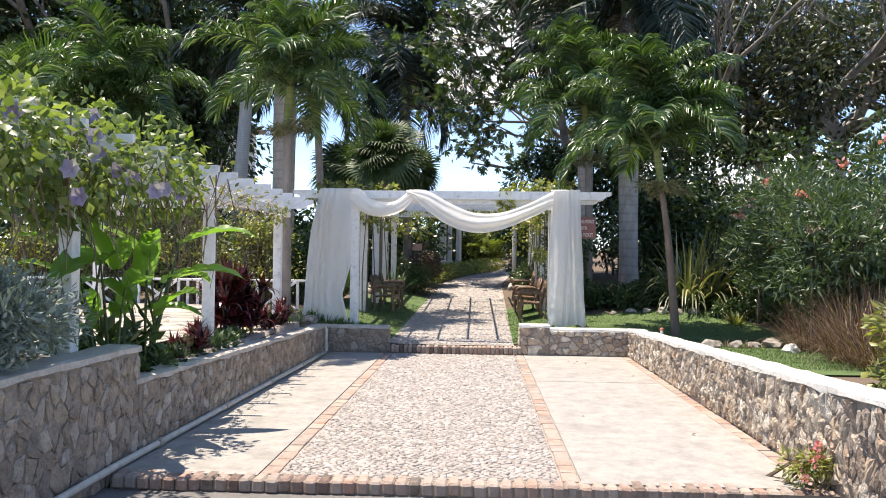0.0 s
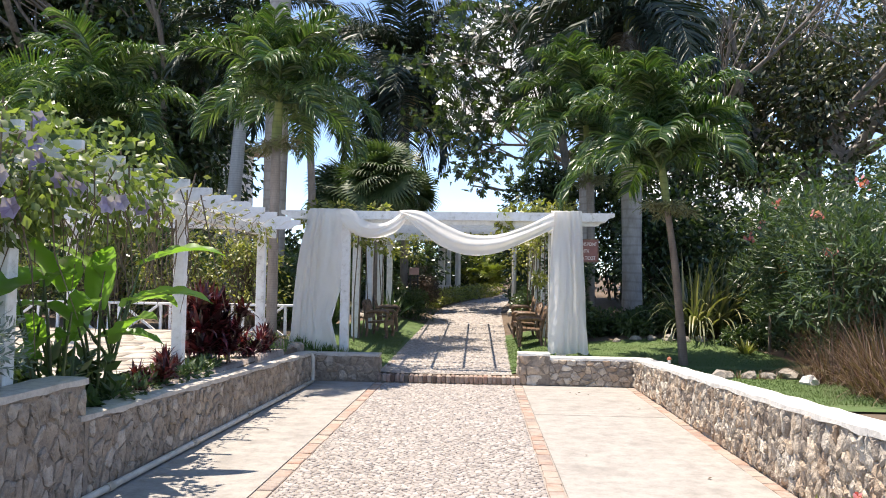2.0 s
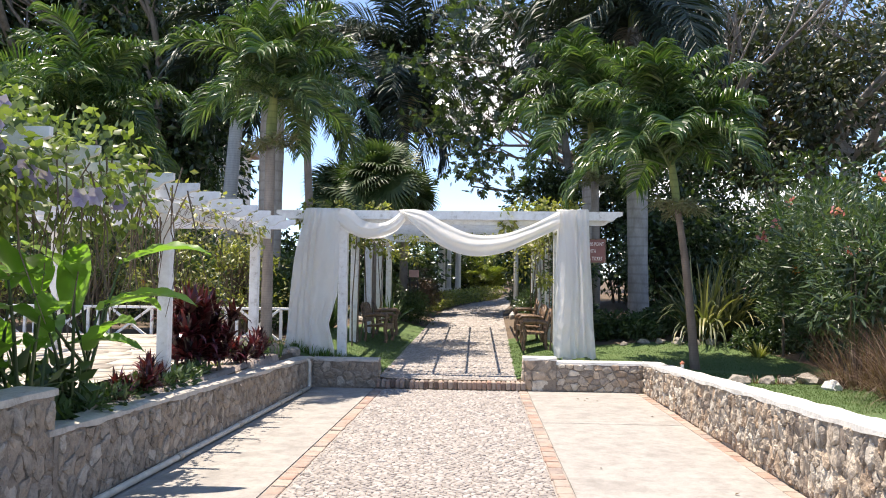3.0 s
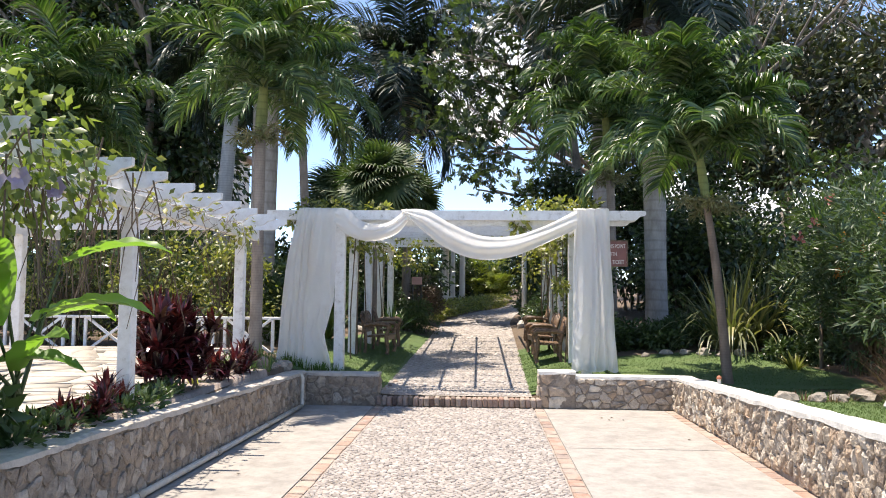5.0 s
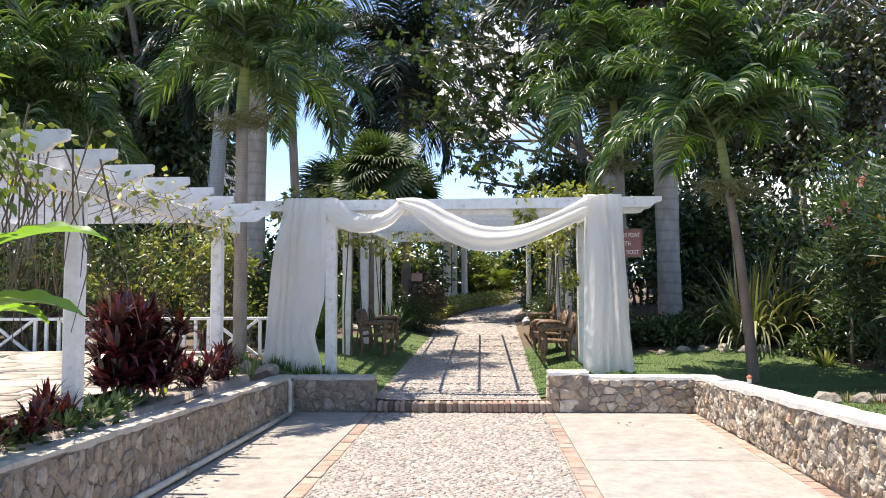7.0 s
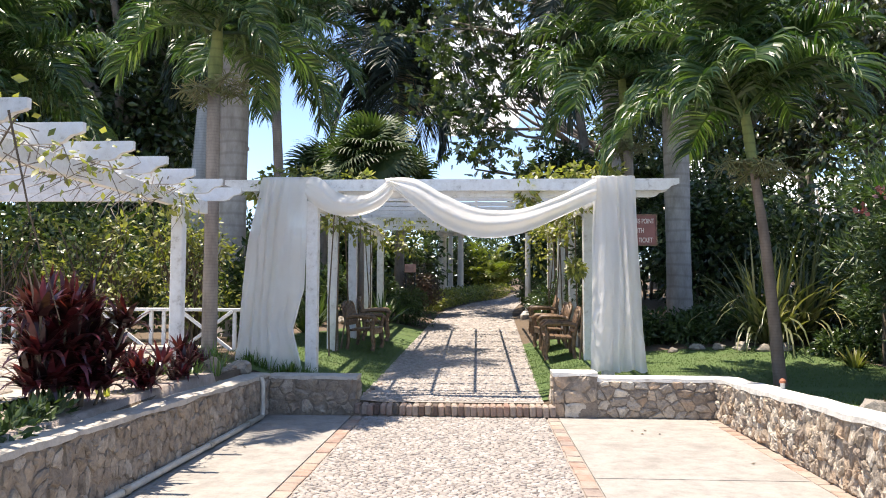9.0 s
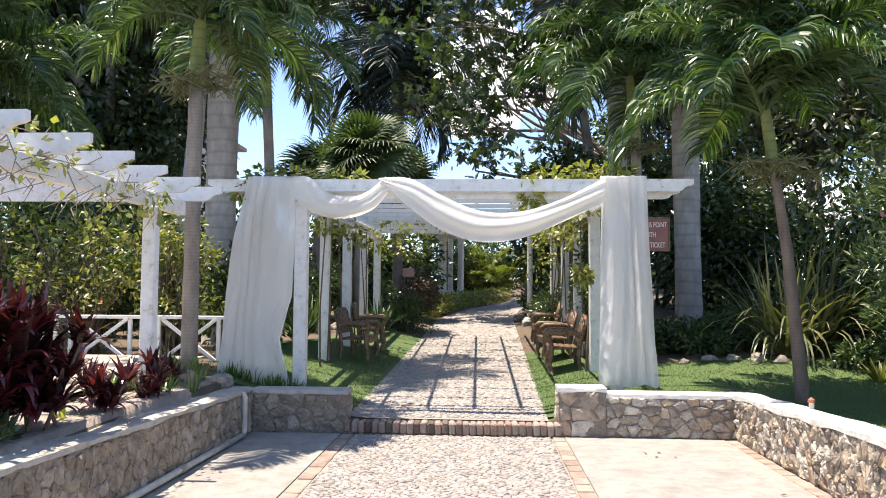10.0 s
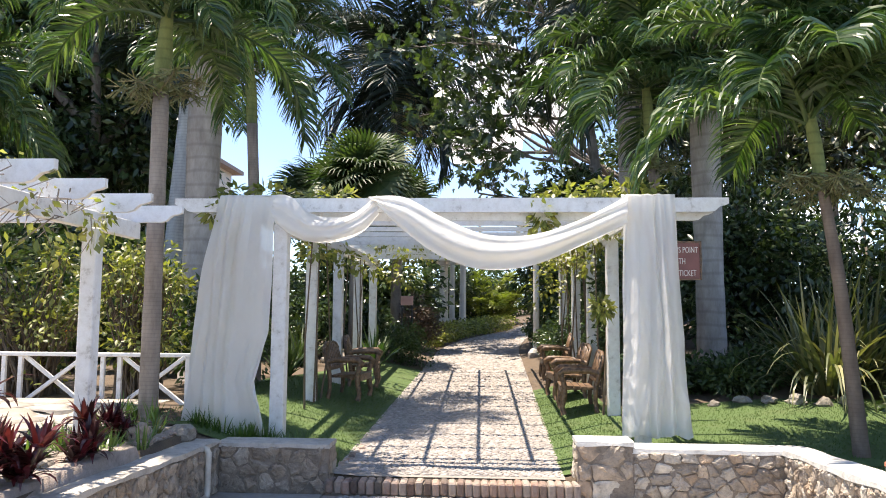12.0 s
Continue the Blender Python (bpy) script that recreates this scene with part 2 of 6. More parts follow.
M["ti"] = leafy("dark_red_leaf", [(0.03, 0.010, 0.012), (0.06, 0.013, 0.018), (0.15, 0.02, 0.03), (0.03, 0.018, 0.018)], 0.3, 0.25, 1.4)
M["bronze_grass"] = leafy("bronze_grass_blade", [(0.13, 0.07, 0.048), (0.19, 0.11, 0.07), (0.09, 0.045, 0.036), (0.24, 0.17, 0.11)], 0.6, 0.25, 1.1)
M["striped"] = leafy("yellow_striped_blade", [(0.07, 0.095, 0.035), (0.13, 0.145, 0.055), (0.40, 0.36, 0.18), (0.06, 0.085, 0.03), (0.25, 0.235, 0.11)], 0.4, 0.22, 1.3)
M["grass"] = leafy("grass_blade", [(0.068, 0.12, 0.032), (0.095, 0.15, 0.042), (0.13, 0.175, 0.055)], 0.9, 0.25, 1.2)
M["lily"] = leafy("strap_leaf", [(0.05, 0.10, 0.022), (0.09, 0.16, 0.035), (0.13, 0.20, 0.05)], 0.4, 0.3, 1.5)
M["purple"] = leafy("lilac_petal", [(0.42, 0.34, 0.66), (0.55, 0.47, 0.76), (0.36, 0.28, 0.58)], 0.6, 0.4, 1.0)
M["pink"] = leafy("pink_petal", [(0.62, 0.20, 0.24), (0.72, 0.36, 0.38), (0.62, 0.12, 0.10)], 0.6, 0.35, 1.0)
M["orange"] = leafy("orange_petal", [(0.62, 0.22, 0.05), (0.66, 0.32, 0.08), (0.50, 0.12, 0.04)], 0.6, 0.35, 1.0)
M["yellow"] = leafy("yellow_petal", [(0.75, 0.60, 0.05), (0.80, 0.68, 0.10)], 0.6, 0.35, 1.0)
M["purple_bush"] = leafy("purplish_shrub_leaf", [(0.07, 0.045, 0.04), (0.12, 0.075, 0.06), (0.06, 0.06, 0.035)], 0.5, 0.25, 1.2)
M["seed"] = leafy("pale_flower_stalk", [(0.17, 0.19, 0.08), (0.25, 0.25, 0.12), (0.20, 0.17, 0.09)], 0.6, 0.2, 1.1)
M["cloud"] = plain("cloud_white", (0.9, 0.9, 0.9), 1.0, 0, 0.01, 0.03)
# Added emission whitens the clouds' undersides, which a high sun leaves grey.
glow = M["cloud"].node_tree.nodes["Principled BSDF"]
glow.inputs["Emission Color"].default_value = (0.86, 0.91, 1.0, 1)
glow.inputs["Emission Strength"].default_value = 0.42
M["pebble"] = mineral("pinkish_pebble", [(0.42, 0.35, 0.30), (0.50, 0.44, 0.39), (0.34, 0.24, 0.20), (0.30, 0.27, 0.24)], (0.28, 0.24, 0.20), grain=60, blotch=4)
M["terracotta"] = plain("terracotta", (0.36, 0.13, 0.07), 0.75, 0, 20, 0.2)
M["dry_leaf"] = leafy("dry_brown_leaf", [(0.10, 0.065, 0.035), (0.16, 0.11, 0.06)], 0.7, 0.1, 1.0)


# ---- helpers for building ----
def thing(name, place, label, category, group="", kind=""):
    ob = new(name)
    ob.empty_display_size = 0.2
    ob.matrix_basis = Matrix.Translation(place)
    return tagged(ob, label, category, group, kind)


def placed(ob):
    m = ob.matrix_basis.copy()
    while ob.parent:
        m = ob.parent.matrix_basis @ ob.matrix_parent_inverse @ m
        ob = ob.parent
    return m


def part(name, data, material, parent=None, label="", m=None):
    """One mesh object under a thing or a part. data: bmesh or mesh, in world place, or in its own place with a pose m."""
    if isinstance(data, bmesh.types.BMesh):
        me = bpy.data.meshes.new(name)
        data.to_mesh(me)
        data.free()
    else:
        me = data
    if material and not me.materials:
        me.materials.append(material)
    ob = new(name, me)
    if parent:
        ob.parent = parent
        ob.matrix_parent_inverse = placed(parent).inverted()
    if m is not None:
        ob.matrix_basis = m
    if label:
        ob["label"] = label
    return ob


def structure(name, data, material, label, category, kind="structure"):
    return tagged(part(name, data, material), label, category, "", kind)


def mesh_from(name, verts, faces, smooth=False):
    me = bpy.data.meshes.new(name)
    me.from_pydata([tuple(v) for v in verts], [], faces)
    if smooth:
        me.polygons.foreach_set("use_smooth", [True] * len(me.polygons))
    me.update()
    return me


def box(bm, x0, x1, y0, y1, z0, z1, bevel=0.0, m=None):
    r = bmesh.ops.create_cube(bm, size=1.0)
    vs = r["verts"]
    for v in vs:
        v.co = Vector(((x0 + x1) / 2 + v.co.x * (x1 - x0), (y0 + y1) / 2 + v.co.y * (y1 - y0), (z0 + z1) / 2 + v.co.z * (z1 - z0)))
    if bevel:
        es = list({e for v in vs for e in v.link_edges})
        out = bmesh.ops.bevel(bm, geom=es, offset=bevel, segments=1, affect="EDGES")
        vs = list({v for f in out["faces"] for v in f.verts} | {v for v in vs if v.is_valid})
    if m is not None:
        for v in vs:
            v.co = m @ v.co
    return vs


def boxed(*a, **k):
    bm = bmesh.new()
    box(bm, *a, **k)
    return bm


def tube(points, radii, sides=10, cap=True):
    """A tapered tube along points; returns verts and faces."""
    pts = [Vector(p) for p in points]
    vs, fs = [], []
    ref = Vector((1, 0, 0))
    for i, p in enumerate(pts):
        d = (pts[min(i + 1, len(pts) - 1)] - pts[max(i - 1, 0)]).normalized()
        if abs(d.dot(ref)) > 0.9:
            ref = Vector((0, 1, 0)) if abs(d.y) < 0.9 else Vector((0, 0, 1))
        a = d.cross(ref).normalized()
        b = d.cross(a)
        for k in range(sides):
            t = 2 * math.pi * k / sides
            vs.append(p + (a * math.cos(t) + b * math.sin(t)) * radii[i])
    for i in range(len(pts) - 1):
        for k in range(sides):
            k2 = (k + 1) % sides
            fs.append((i * sides + k, i * sides + k2, (i + 1) * sides + k2, (i + 1) * sides + k))
    if cap:
        fs.append(tuple(range(sides)))
        fs.append(tuple(range((len(pts) - 1) * sides, len(pts) * sides)))
    return vs, fs


def joined(name, chunks, smooth=False):
    vs, fs = [], []
    for v, f in chunks:
        o = len(vs)
        vs.extend(v)
        fs.extend(tuple(i + o for i in q) for q in f)
    return mesh_from(name, vs, fs, smooth)


def trunk_mesh(points, radii, sides=14, wobble=0.04, seed=0):
    """A trunk with a rounded, slightly uneven outline."""
    pts, rad = [], []
    n = len(points)
    for i in range(n - 1):
        for s in range(6):
            u = s / 6
            pts.append(Vector(points[i]).lerp(Vector(points[i + 1]), u))
            rad.append(radii[i] * (1 - u) + radii[i + 1] * u)
    pts.append(Vector(points[-1]))
    rad.append(radii[-1])
    rad = [r * (1 + wobble * noise.noise(Vector((seed, i * 0.7, 0)))) for i, r in enumerate(rad)]
    for _ in range(2):
        for i in range(1, len(pts) - 1):
            pts[i] = (pts[i - 1] + pts[i] * 2 + pts[i + 1]) / 4
    v, f = tube(pts, rad, sides)
    return mesh_from("trunk", v, f, True)


def leaf_mesh(name, base, way, side, length, width, crease=0.18, bend=0.15):
    """Many small pointed leaves, each of four triangles, folded along the midrib. All arrays are n x 3 or n."""
    n = len(base)
    way = way / np.linalg.norm(way, axis=1, keepdims=True)
    side = side - (side * way).sum(1, keepdims=True) * way
    side = side / (np.linalg.norm(side, axis=1, keepdims=True) + 1e-9)
    up = np.cross(side, way)
    length, width = np.broadcast_to(length, n)[:, None], np.broadcast_to(width, n)[:, None]
    mid = base + way * length * 0.45
    lower = -up * width * crease
    v = np.stack([base, mid + side * width / 2 + lower, mid, mid - side * width / 2 + lower, base + way * length - up * length * bend], 1).reshape(-1, 3)
    k = np.arange(n)[:, None] * 5
    f = np.concatenate([k + np.array([[0, 2, 1]]), k + np.array([[0, 3, 2]]), k + np.array([[1, 2, 4]]), k + np.array([[2, 3, 4]])])
    return raw_mesh(name, v, f)


def raw_mesh(name, v, f):
    """A mesh of triangles from arrays."""
    me = bpy.data.meshes.new(name)
    me.vertices.add(len(v))
    me.vertices.foreach_set("co", np.asarray(v, np.float32).ravel())
    me.loops.add(len(f) * 3)
    me.loops.foreach_set("vertex_index", np.asarray(f, np.int32).ravel())
    me.polygons.add(len(f))
    me.polygons.foreach_set("loop_start", np.arange(0, len(f) * 3, 3, dtype=np.int32))
    me.update(calc_edges=True)
    return me


def unit(rng, n):
    d = rng.normal(size=(n, 3))
    return d / np.linalg.norm(d, axis=1, keepdims=True)


def leaves_in(rng, blobs, per, length, width, droop=0.3, shell=0.55, sun_up=0.35, clump=0):
    """Leaves through a crown of overlapping uneven blobs (x, y, z, rx, ry, rz), denser towards their outsides, with gaps."""
    bs, ws, ss = [], [], []
    for x, y, z, rx, ry, rz in blobs:
        n = per
        d = unit(rng, n)
        lump = np.array([noise.noise(Vector((a * 2.3 + x, b * 2.3 + y, c * 2.3 + z))) for a, b, c in d])
        keep = lump > -0.28 + 0.25 * rng.random(n)
        d, lump = d[keep], lump[keep]
        r = (shell + (1 - shell) * rng.random(len(d)) ** 0.6) * (1 + 0.45 * lump)
        p = d * r[:, None] * np.array([rx, ry, rz]) + np.array([x, y, z])
        w = d + unit(rng, len(d)) * 0.9 - np.array([0, 0, droop])
        bs.append(p)
        ws.append(w)
        s = unit(rng, len(d)) * 0.8
        s = np.cross(w, np.array([0, 0, 1.0]) * (1 - sun_up) + s)
        ss.append(s)
    b, w, s = np.concatenate(bs), np.concatenate(ws), np.concatenate(ss)
    n = len(b)
    return leaf_mesh("leaves", b, w, s, length * (0.7 + 0.6 * rng.random(n)), width * (0.7 + 0.6 * rng.random(n)))


def frond_mesh(rng, length, leaflet, rise, droop, pairs=46, width=0.028, vee=0.6, hang=0.5, start=0.12):
    """A feather frond from the origin along +x: an arched midrib with long drooping leaflets on both sides."""
    vs, fs = [], []
    n = 16
    spine = []
    ang = math.radians(rise)
    p = Vector((0, 0, 0))
    for i in range(n + 1):
        spine.append(p.copy())
        a = ang - math.radians(droop) * (i / n) ** 1.3
        p = p + Vector((math.cos(a), 0, math.sin(a))) * length / n
    v, f = tube(spine, [0.022 * (1 - 0.85 * i / n) + 0.003 for i in range(n + 1)], 5, False)
    vs.extend(v)
    fs.extend(f)
    for k in range(pairs):
        u = start + (1 - start) * (k + 0.5) / pairs
        q = u * n
        i = min(int(q), n - 1)
        c = spine[i].lerp(spine[i + 1], q - i)
        t = (spine[i + 1] - spine[i]).normalized()
        up = Vector((-t.z, 0, t.x))
        size = leaflet * (0.55 + 0.75 * math.sin(math.pi * min(1, u * 0.9 + 0.08)) ** 0.7) * rng.uniform(0.85, 1.1)
        for sgn in (-1, 1):
            d = (Vector((0, sgn, 0)) + t * (0.5 + 0.8 * u * u) + up * vee * rng.uniform(0.3, 1.5) + Vector((rng.uniform(-1, 1), rng.uniform(-1, 1), rng.uniform(-1, 1))) * 0.14).normalized()
            side = (t * 0.8 + up * rng.uniform(-0.9, 0.9)).normalized()
            o = len(vs)
            pos = c.copy()
            step = size / 5
            limp = hang * rng.uniform(0.6, 1.3)
            for s in range(6):
                wd = width * (0.5, 0.95, 1.0, 0.9, 0.6, 0.05)[s] / 2
                vs.append(pos + side * wd)
                vs.append(pos - side * wd)
                pos = pos + d * step
                d = (d + Vector((rng.uniform(-0.1, 0.1), rng.uniform(-0.1, 0.1), -1)) * limp * (0.04, 0.22, 0.6, 0.8, 0.7, 0)[s]).normalized()
                side = (side + Vector((rng.uniform(-0.25, 0.25), rng.uniform(-0.25, 0.25), rng.uniform(-0.25, 0.25)))).normalized()
            for s in range(5):
                fs.append((o + 2 * s, o + 2 * s + 1, o + 2 * s + 3, o + 2 * s + 2))
    return mesh_from("frond", vs, fs)


def blade_tuft(rng, n, place, height, width, spread, segs=4, flop=1.0, radius=0.1):
    """A tuft of strap leaves or grass blades that arch outwards."""
    vs, fs = [], []
    for _ in range(n):
        a = rng.uniform(0, 2 * math.pi)
        out = Vector((math.cos(a), math.sin(a), 0))
        side = Vector((-out.y, out.x, 0))
        pos = Vector(place) + out * radius * math.sqrt(rng.random()) + side * rng.uniform(-radius, radius) * 0.5
        lean = rng.uniform(0.05, spread)
        h = height * rng.uniform(0.6, 1.1)
        o = len(vs)
        for s in range(segs + 1):
            w = width * (0.8 if s == 0 else 1.0 - (s / segs) ** 2 * 0.95) / 2
            vs.append(pos + side * w)
            vs.append(pos - side * w)
            th = lean + flop * lean * (s / segs) ** 1.5 * 1.6
            pos = pos + (out * math.sin(th) + Vector((0, 0, 1)) * math.cos(th)) * h / segs
        for s in range(segs):
            fs.append((o + 2 * s, o + 2 * s + 1, o + 2 * s + 3, o + 2 * s + 2))
    return vs, fs


# ---- the lie of the land ----
def clamp(v, a=0.0, b=1.0):
    return max(a, min(b, v))


def path_z(y):
    return 0.13 + 0.042 * max(0.0, min(y, 60.0) - 14.2)


def left_face(y):
    """x of the left wall's face, which runs a little askew."""
    return -1.04 - 0.0176 * (13.9 - y)


def left_top(y):
    return 0.61 - 0.021 * (y - 6.5)


def right_top(y):
    return 0.72 - 0.036 * (max(y, 3.0) - 6.0)


def land(x, y):
    if y < 14.15:
        if -1.27 < x < 4.32:
            return -0.30
        if x <= -1.27:
            return 0.82 if (y < 6.8 and x > -3.2) else 0.56 + 0.03 * noise.noise(Vector((x, y, 0)))
        return clamp(0.62 - 0.04 * (y - 6.0), 0.30, 0.64) + 0.06 * clamp((x - 6) / 4)
    z = path_z(y)
    left = clamp((0.1 - x) / 1.1) * 0.24 + clamp((-1.0 - x) / 0.8) * clamp(0.62 - z - 0.24, 0, 1)
    right = clamp((x - 2.2) / 0.7) * 0.16 + clamp((x - 3.0) / 2.3) * 0.34 * clamp((y - 14.6) / 5.0)
    return z + left + right


def axis(fine0, fine1, step, extra, far):
    pts = [fine0 + i * step for i in range(int((fine1 - fine0) / step) + 1)] + list(extra) + list(far)
    return sorted(set(round(p, 3) for p in pts))


gx = axis(-14, 16, 0.5, (-1.25, -1.29, 4.30, 4.34, 0.1, -1.0, 2.2, 2.9), (-1500, -400, -100, -40, -22, 24, 45, 120, 400, 1500))
gy = axis(-8, 48, 0.5, (14.13, 14.17, 6.78, 6.82), (-1500, -400, -100, -30, 60, 90, 200, 600, 1500))
gv = [(x, y, land(x, y)) for y in gy for x in gx]
gn = len(gx)
gf = [(j * gn + i, j * gn + i + 1, (j + 1) * gn + i + 1, (j + 1) * gn + i) for j in range(len(gy) - 1) for i in range(gn - 1)]
structure("ground", mesh_from("ground", gv, gf, True), M["soil"], "brown soil and leaf litter under the planting", "ground")


def sheet(name, outline_x, y0, y1, lift, material, label, category, step=0.4):
    """A surface that follows the land between two edges given as functions of y."""
    vs, fs = [], []
    rows = int((y1 - y0) / step) + 1
    for j in range(rows + 1):
        y = y0 + (y1 - y0) * j / rows
        a, b = outline_x(y)
        for i in range(9):
            x = a + (b - a) * i / 8
            vs.append((x, y, land(x, y) + lift))
    for j in range(rows):
        for i in range(8):
            k = j * 9 + i
            fs.append((k, k + 1, k + 10, k + 9))
    return structure(name, mesh_from(name, vs, fs, True), material, label, category)


def path_mid(y):
    """x of the path's middle: almost straight under the arbour, then a bend to the right."""
    return 1.10 + 0.012 * clamp(y - 14.0, 0, 12) + 0.02 * max(0.0, y - 26.5) ** 2


sheet("lawn_left", lambda y: (-1.7 - 0.4 * math.sin(y * 1.1), path_mid(y) - 1.07), 14.3, 23.0, 0.02, M["turf"], "mown green lawn beside the cobbled path", "lawn")
sheet("lawn_right", lambda y: (4.46, 6.6 + 0.5 * math.sin(y * 0.8)), 8.6, 14.12, 0.02, M["turf"], "sunlit mown lawn behind the stone wall", "lawn")
sheet("lawn_right_upper", lambda y: (2.9, 6.9 + 0.4 * math.sin(y)), 14.2, 17.2, 0.02, M["turf"], "mown lawn strip below the shrubs", "lawn")
sheet("lawn_path_edge", lambda y: (path_mid(y) + 1.07, path_mid(y) + 1.95), 14.3, 20.0, 0.02, M["turf"], "narrow grass strip beside the path", "lawn")
sheet("patio", lambda y: (-9.0, -2.0), 6.9, 15.2, 0.09, M["patio"], "pale stone-flagged patio behind the planting bed", "patio")
sheet("gravel_bed", lambda y: (-1.95, left_face(y) - 0.12), 7.0, 14.0, 0.05, M["gravel"], "pinkish gravel bed behind the stone wall", "gravel bed")
sheet("path_bed", lambda y: (path_mid(y) - 1.10, path_mid(y) + 1.10), 14.17, 42.0, 0.012, M["cobble_bed"], "pale mortar bed of the cobbled garden path", "path")

# lower drive and the raised forecourt
structure("drive", boxed(-1.3, 4.4, -12, 6.46, -0.3, -0.10), M["asphalt"], "grey asphalt drive below the brick step", "road")
structure("forecourt_left", boxed(-1.3, -0.05, 6.56, 14.02, -0.25, 0.0), M["concrete"], "sun-bleached smooth concrete margin", "pavement")
structure("forecourt_right", boxed(2.36, 4.02, 6.56, 11.24, -0.25, 0.0), M["concrete"], "wide sun-bleached concrete paving", "pavement")
structure("forecourt_right_upper", boxed(2.36, 4.02, 11.25, 14.02, -0.25, 0.001), M["concrete"], "sun-bleached concrete paving below the arbour wall", "pavement")
structure("forecourt_bed", boxed(-0.05, 2.36, 6.56, 14.02, -0.25, -0.012), M["cobble_bed"], "mortar bed of the cobbled forecourt", "pavement")
structure("forecourt_edge_bed", boxed(4.02, 4.3, 6.56, 14.02, -0.25, -0.012), M["cobble_bed"], "mortar bed along the wall foot", "pavement")
structure("step_near", boxed(-1.12, 4.3, 6.46, 6.56, -0.25, -0.015), M["mortar"], "mortar bed of the near brick step", "step")
structure("step_far", boxed(-0.02, 2.32, 14.03, 14.22, -0.25, 0.105), M["dark_mortar"], "mortar bed of the upper brick step", "step")


def wall_body(name, face, back, y0, y1, top, material, label, bottom=-0.3, n=24):
    """A wall along y whose face, back and top vary along it."""
    vs, fs = [], []
    for j in range(n + 1):
        y = y0 + (y1 - y0) * j / n
        vs += [(face(y), y, bottom), (face(y), y, top(y)), (back(y), y, top(y)), (back(y), y, bottom)]
    for j in range(n):
        for k in range(4):
            k2 = (k + 1) % 4
            fs.append((j * 4 + k, j * 4 + k2, j * 4 + 4 + k2, j * 4 + 4 + k))
    fs += [(0, 1, 2, 3), (4 * n + 3, 4 * n + 2, 4 * n + 1, 4 * n)]
    return structure(name, mesh_from(name, vs, fs), material, label, "wall")


def coping_mesh(face, back, y0, y1, top, thick, over, seed, n=130):
    """A rough rendered cap along a wall, uneven along its edges."""
    vs, fs = [], []
    for j in range(n + 1):
        y = y0 + (y1 - y0) * j / n
        w = [noise.noise(Vector((seed + k * 7.3, y * 2.6, 0))) * 0.022 + noise.noise(Vector((seed + k, y * 9, 2))) * 0.012 for k in range(6)]
        f, b, t = face(y), back(y), top(y)
        s = 1 if f > b else -1
        vs += [(f + s * (over + w[0]), y, t - 0.01 + w[1]), (f + s * (over * 0.8 + w[0]), y, t + thick * 0.7 + w[2] * 0.5), (f - s * 0.03, y, t + thick + w[3] * 0.6),
               (b + s * 0.03, y, t + thick + w[4] * 0.6), (b - s * over, y, t + thick * 0.6), (b - s * over, y, t - 0.01)]
    m = 6
    for j in range(n):
        for k in range(m):
            k2 = (k + 1) % m
            fs.append((j * m + k, j * m + k2, j * m + m + k2, j * m + m + k))
    fs += [tuple(range(m)), tuple(range(n * m, n * m + m))]
    return mesh_from("coping", vs, fs)


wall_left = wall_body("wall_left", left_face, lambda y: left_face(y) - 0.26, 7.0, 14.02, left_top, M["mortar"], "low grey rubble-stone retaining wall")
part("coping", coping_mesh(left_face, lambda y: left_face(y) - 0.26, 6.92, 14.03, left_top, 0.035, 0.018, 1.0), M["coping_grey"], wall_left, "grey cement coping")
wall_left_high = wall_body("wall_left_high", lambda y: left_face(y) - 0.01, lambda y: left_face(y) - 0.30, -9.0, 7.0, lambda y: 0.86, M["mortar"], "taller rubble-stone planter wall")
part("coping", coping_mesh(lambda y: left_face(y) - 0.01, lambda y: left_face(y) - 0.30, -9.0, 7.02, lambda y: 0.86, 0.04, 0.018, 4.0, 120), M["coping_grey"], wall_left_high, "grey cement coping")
wall_right = wall_body("wall_right", lambda y: 4.16, lambda y: 4.44, -9.0, 14.30, right_top, M["dark_mortar"], "low warm-toned stone wall with white coping")
part("coping", coping_mesh(lambda y: 4.16, lambda y: 4.44, -9.0, 14.32, right_top, 0.045, 0.02, 8.0, 160), M["coping"], wall_right, "rough whitewashed coping")


def cross_wall(name, x0, x1, y0, y1, top, material, cap, label):
    w = structure(name, boxed(x0, x1, y0, y1, -0.3, top), material, label, "wall")
    part("coping", coping_mesh_x(x0 - 0.01, x1 + 0.01, y0, y1, top), cap, w)
    return w


def coping_mesh_x(x0, x1, y0, y1, top):
    vs, fs = [], []
    n = 24
    for j in range(n + 1):
        x = x0 + (x1 - x0) * j / n
        a, b, c = (noise.noise(Vector((x * 4, y0 + k, 3))) * 0.012 for k in range(3))
        vs += [(x, y0 - 0.012 + a, top - 0.012 + b), (x, y0 - 0.005 + a, top + 0.025 + c), (x, y0 + 0.05, top + 0.035 + b), (x, y1, top + 0.03), (x, y1, top - 0.01)]
    for j in range(n):
        for k in range(5):
            k2 = (k + 1) % 5
            fs.append((j * 5 + k, j * 5 + k2, j * 5 + 5 + k2, j * 5 + 5 + k))
    fs += [tuple(range(5)), tuple(range(n * 5, n * 5 + 5))]
    return mesh_from("coping", vs, fs)


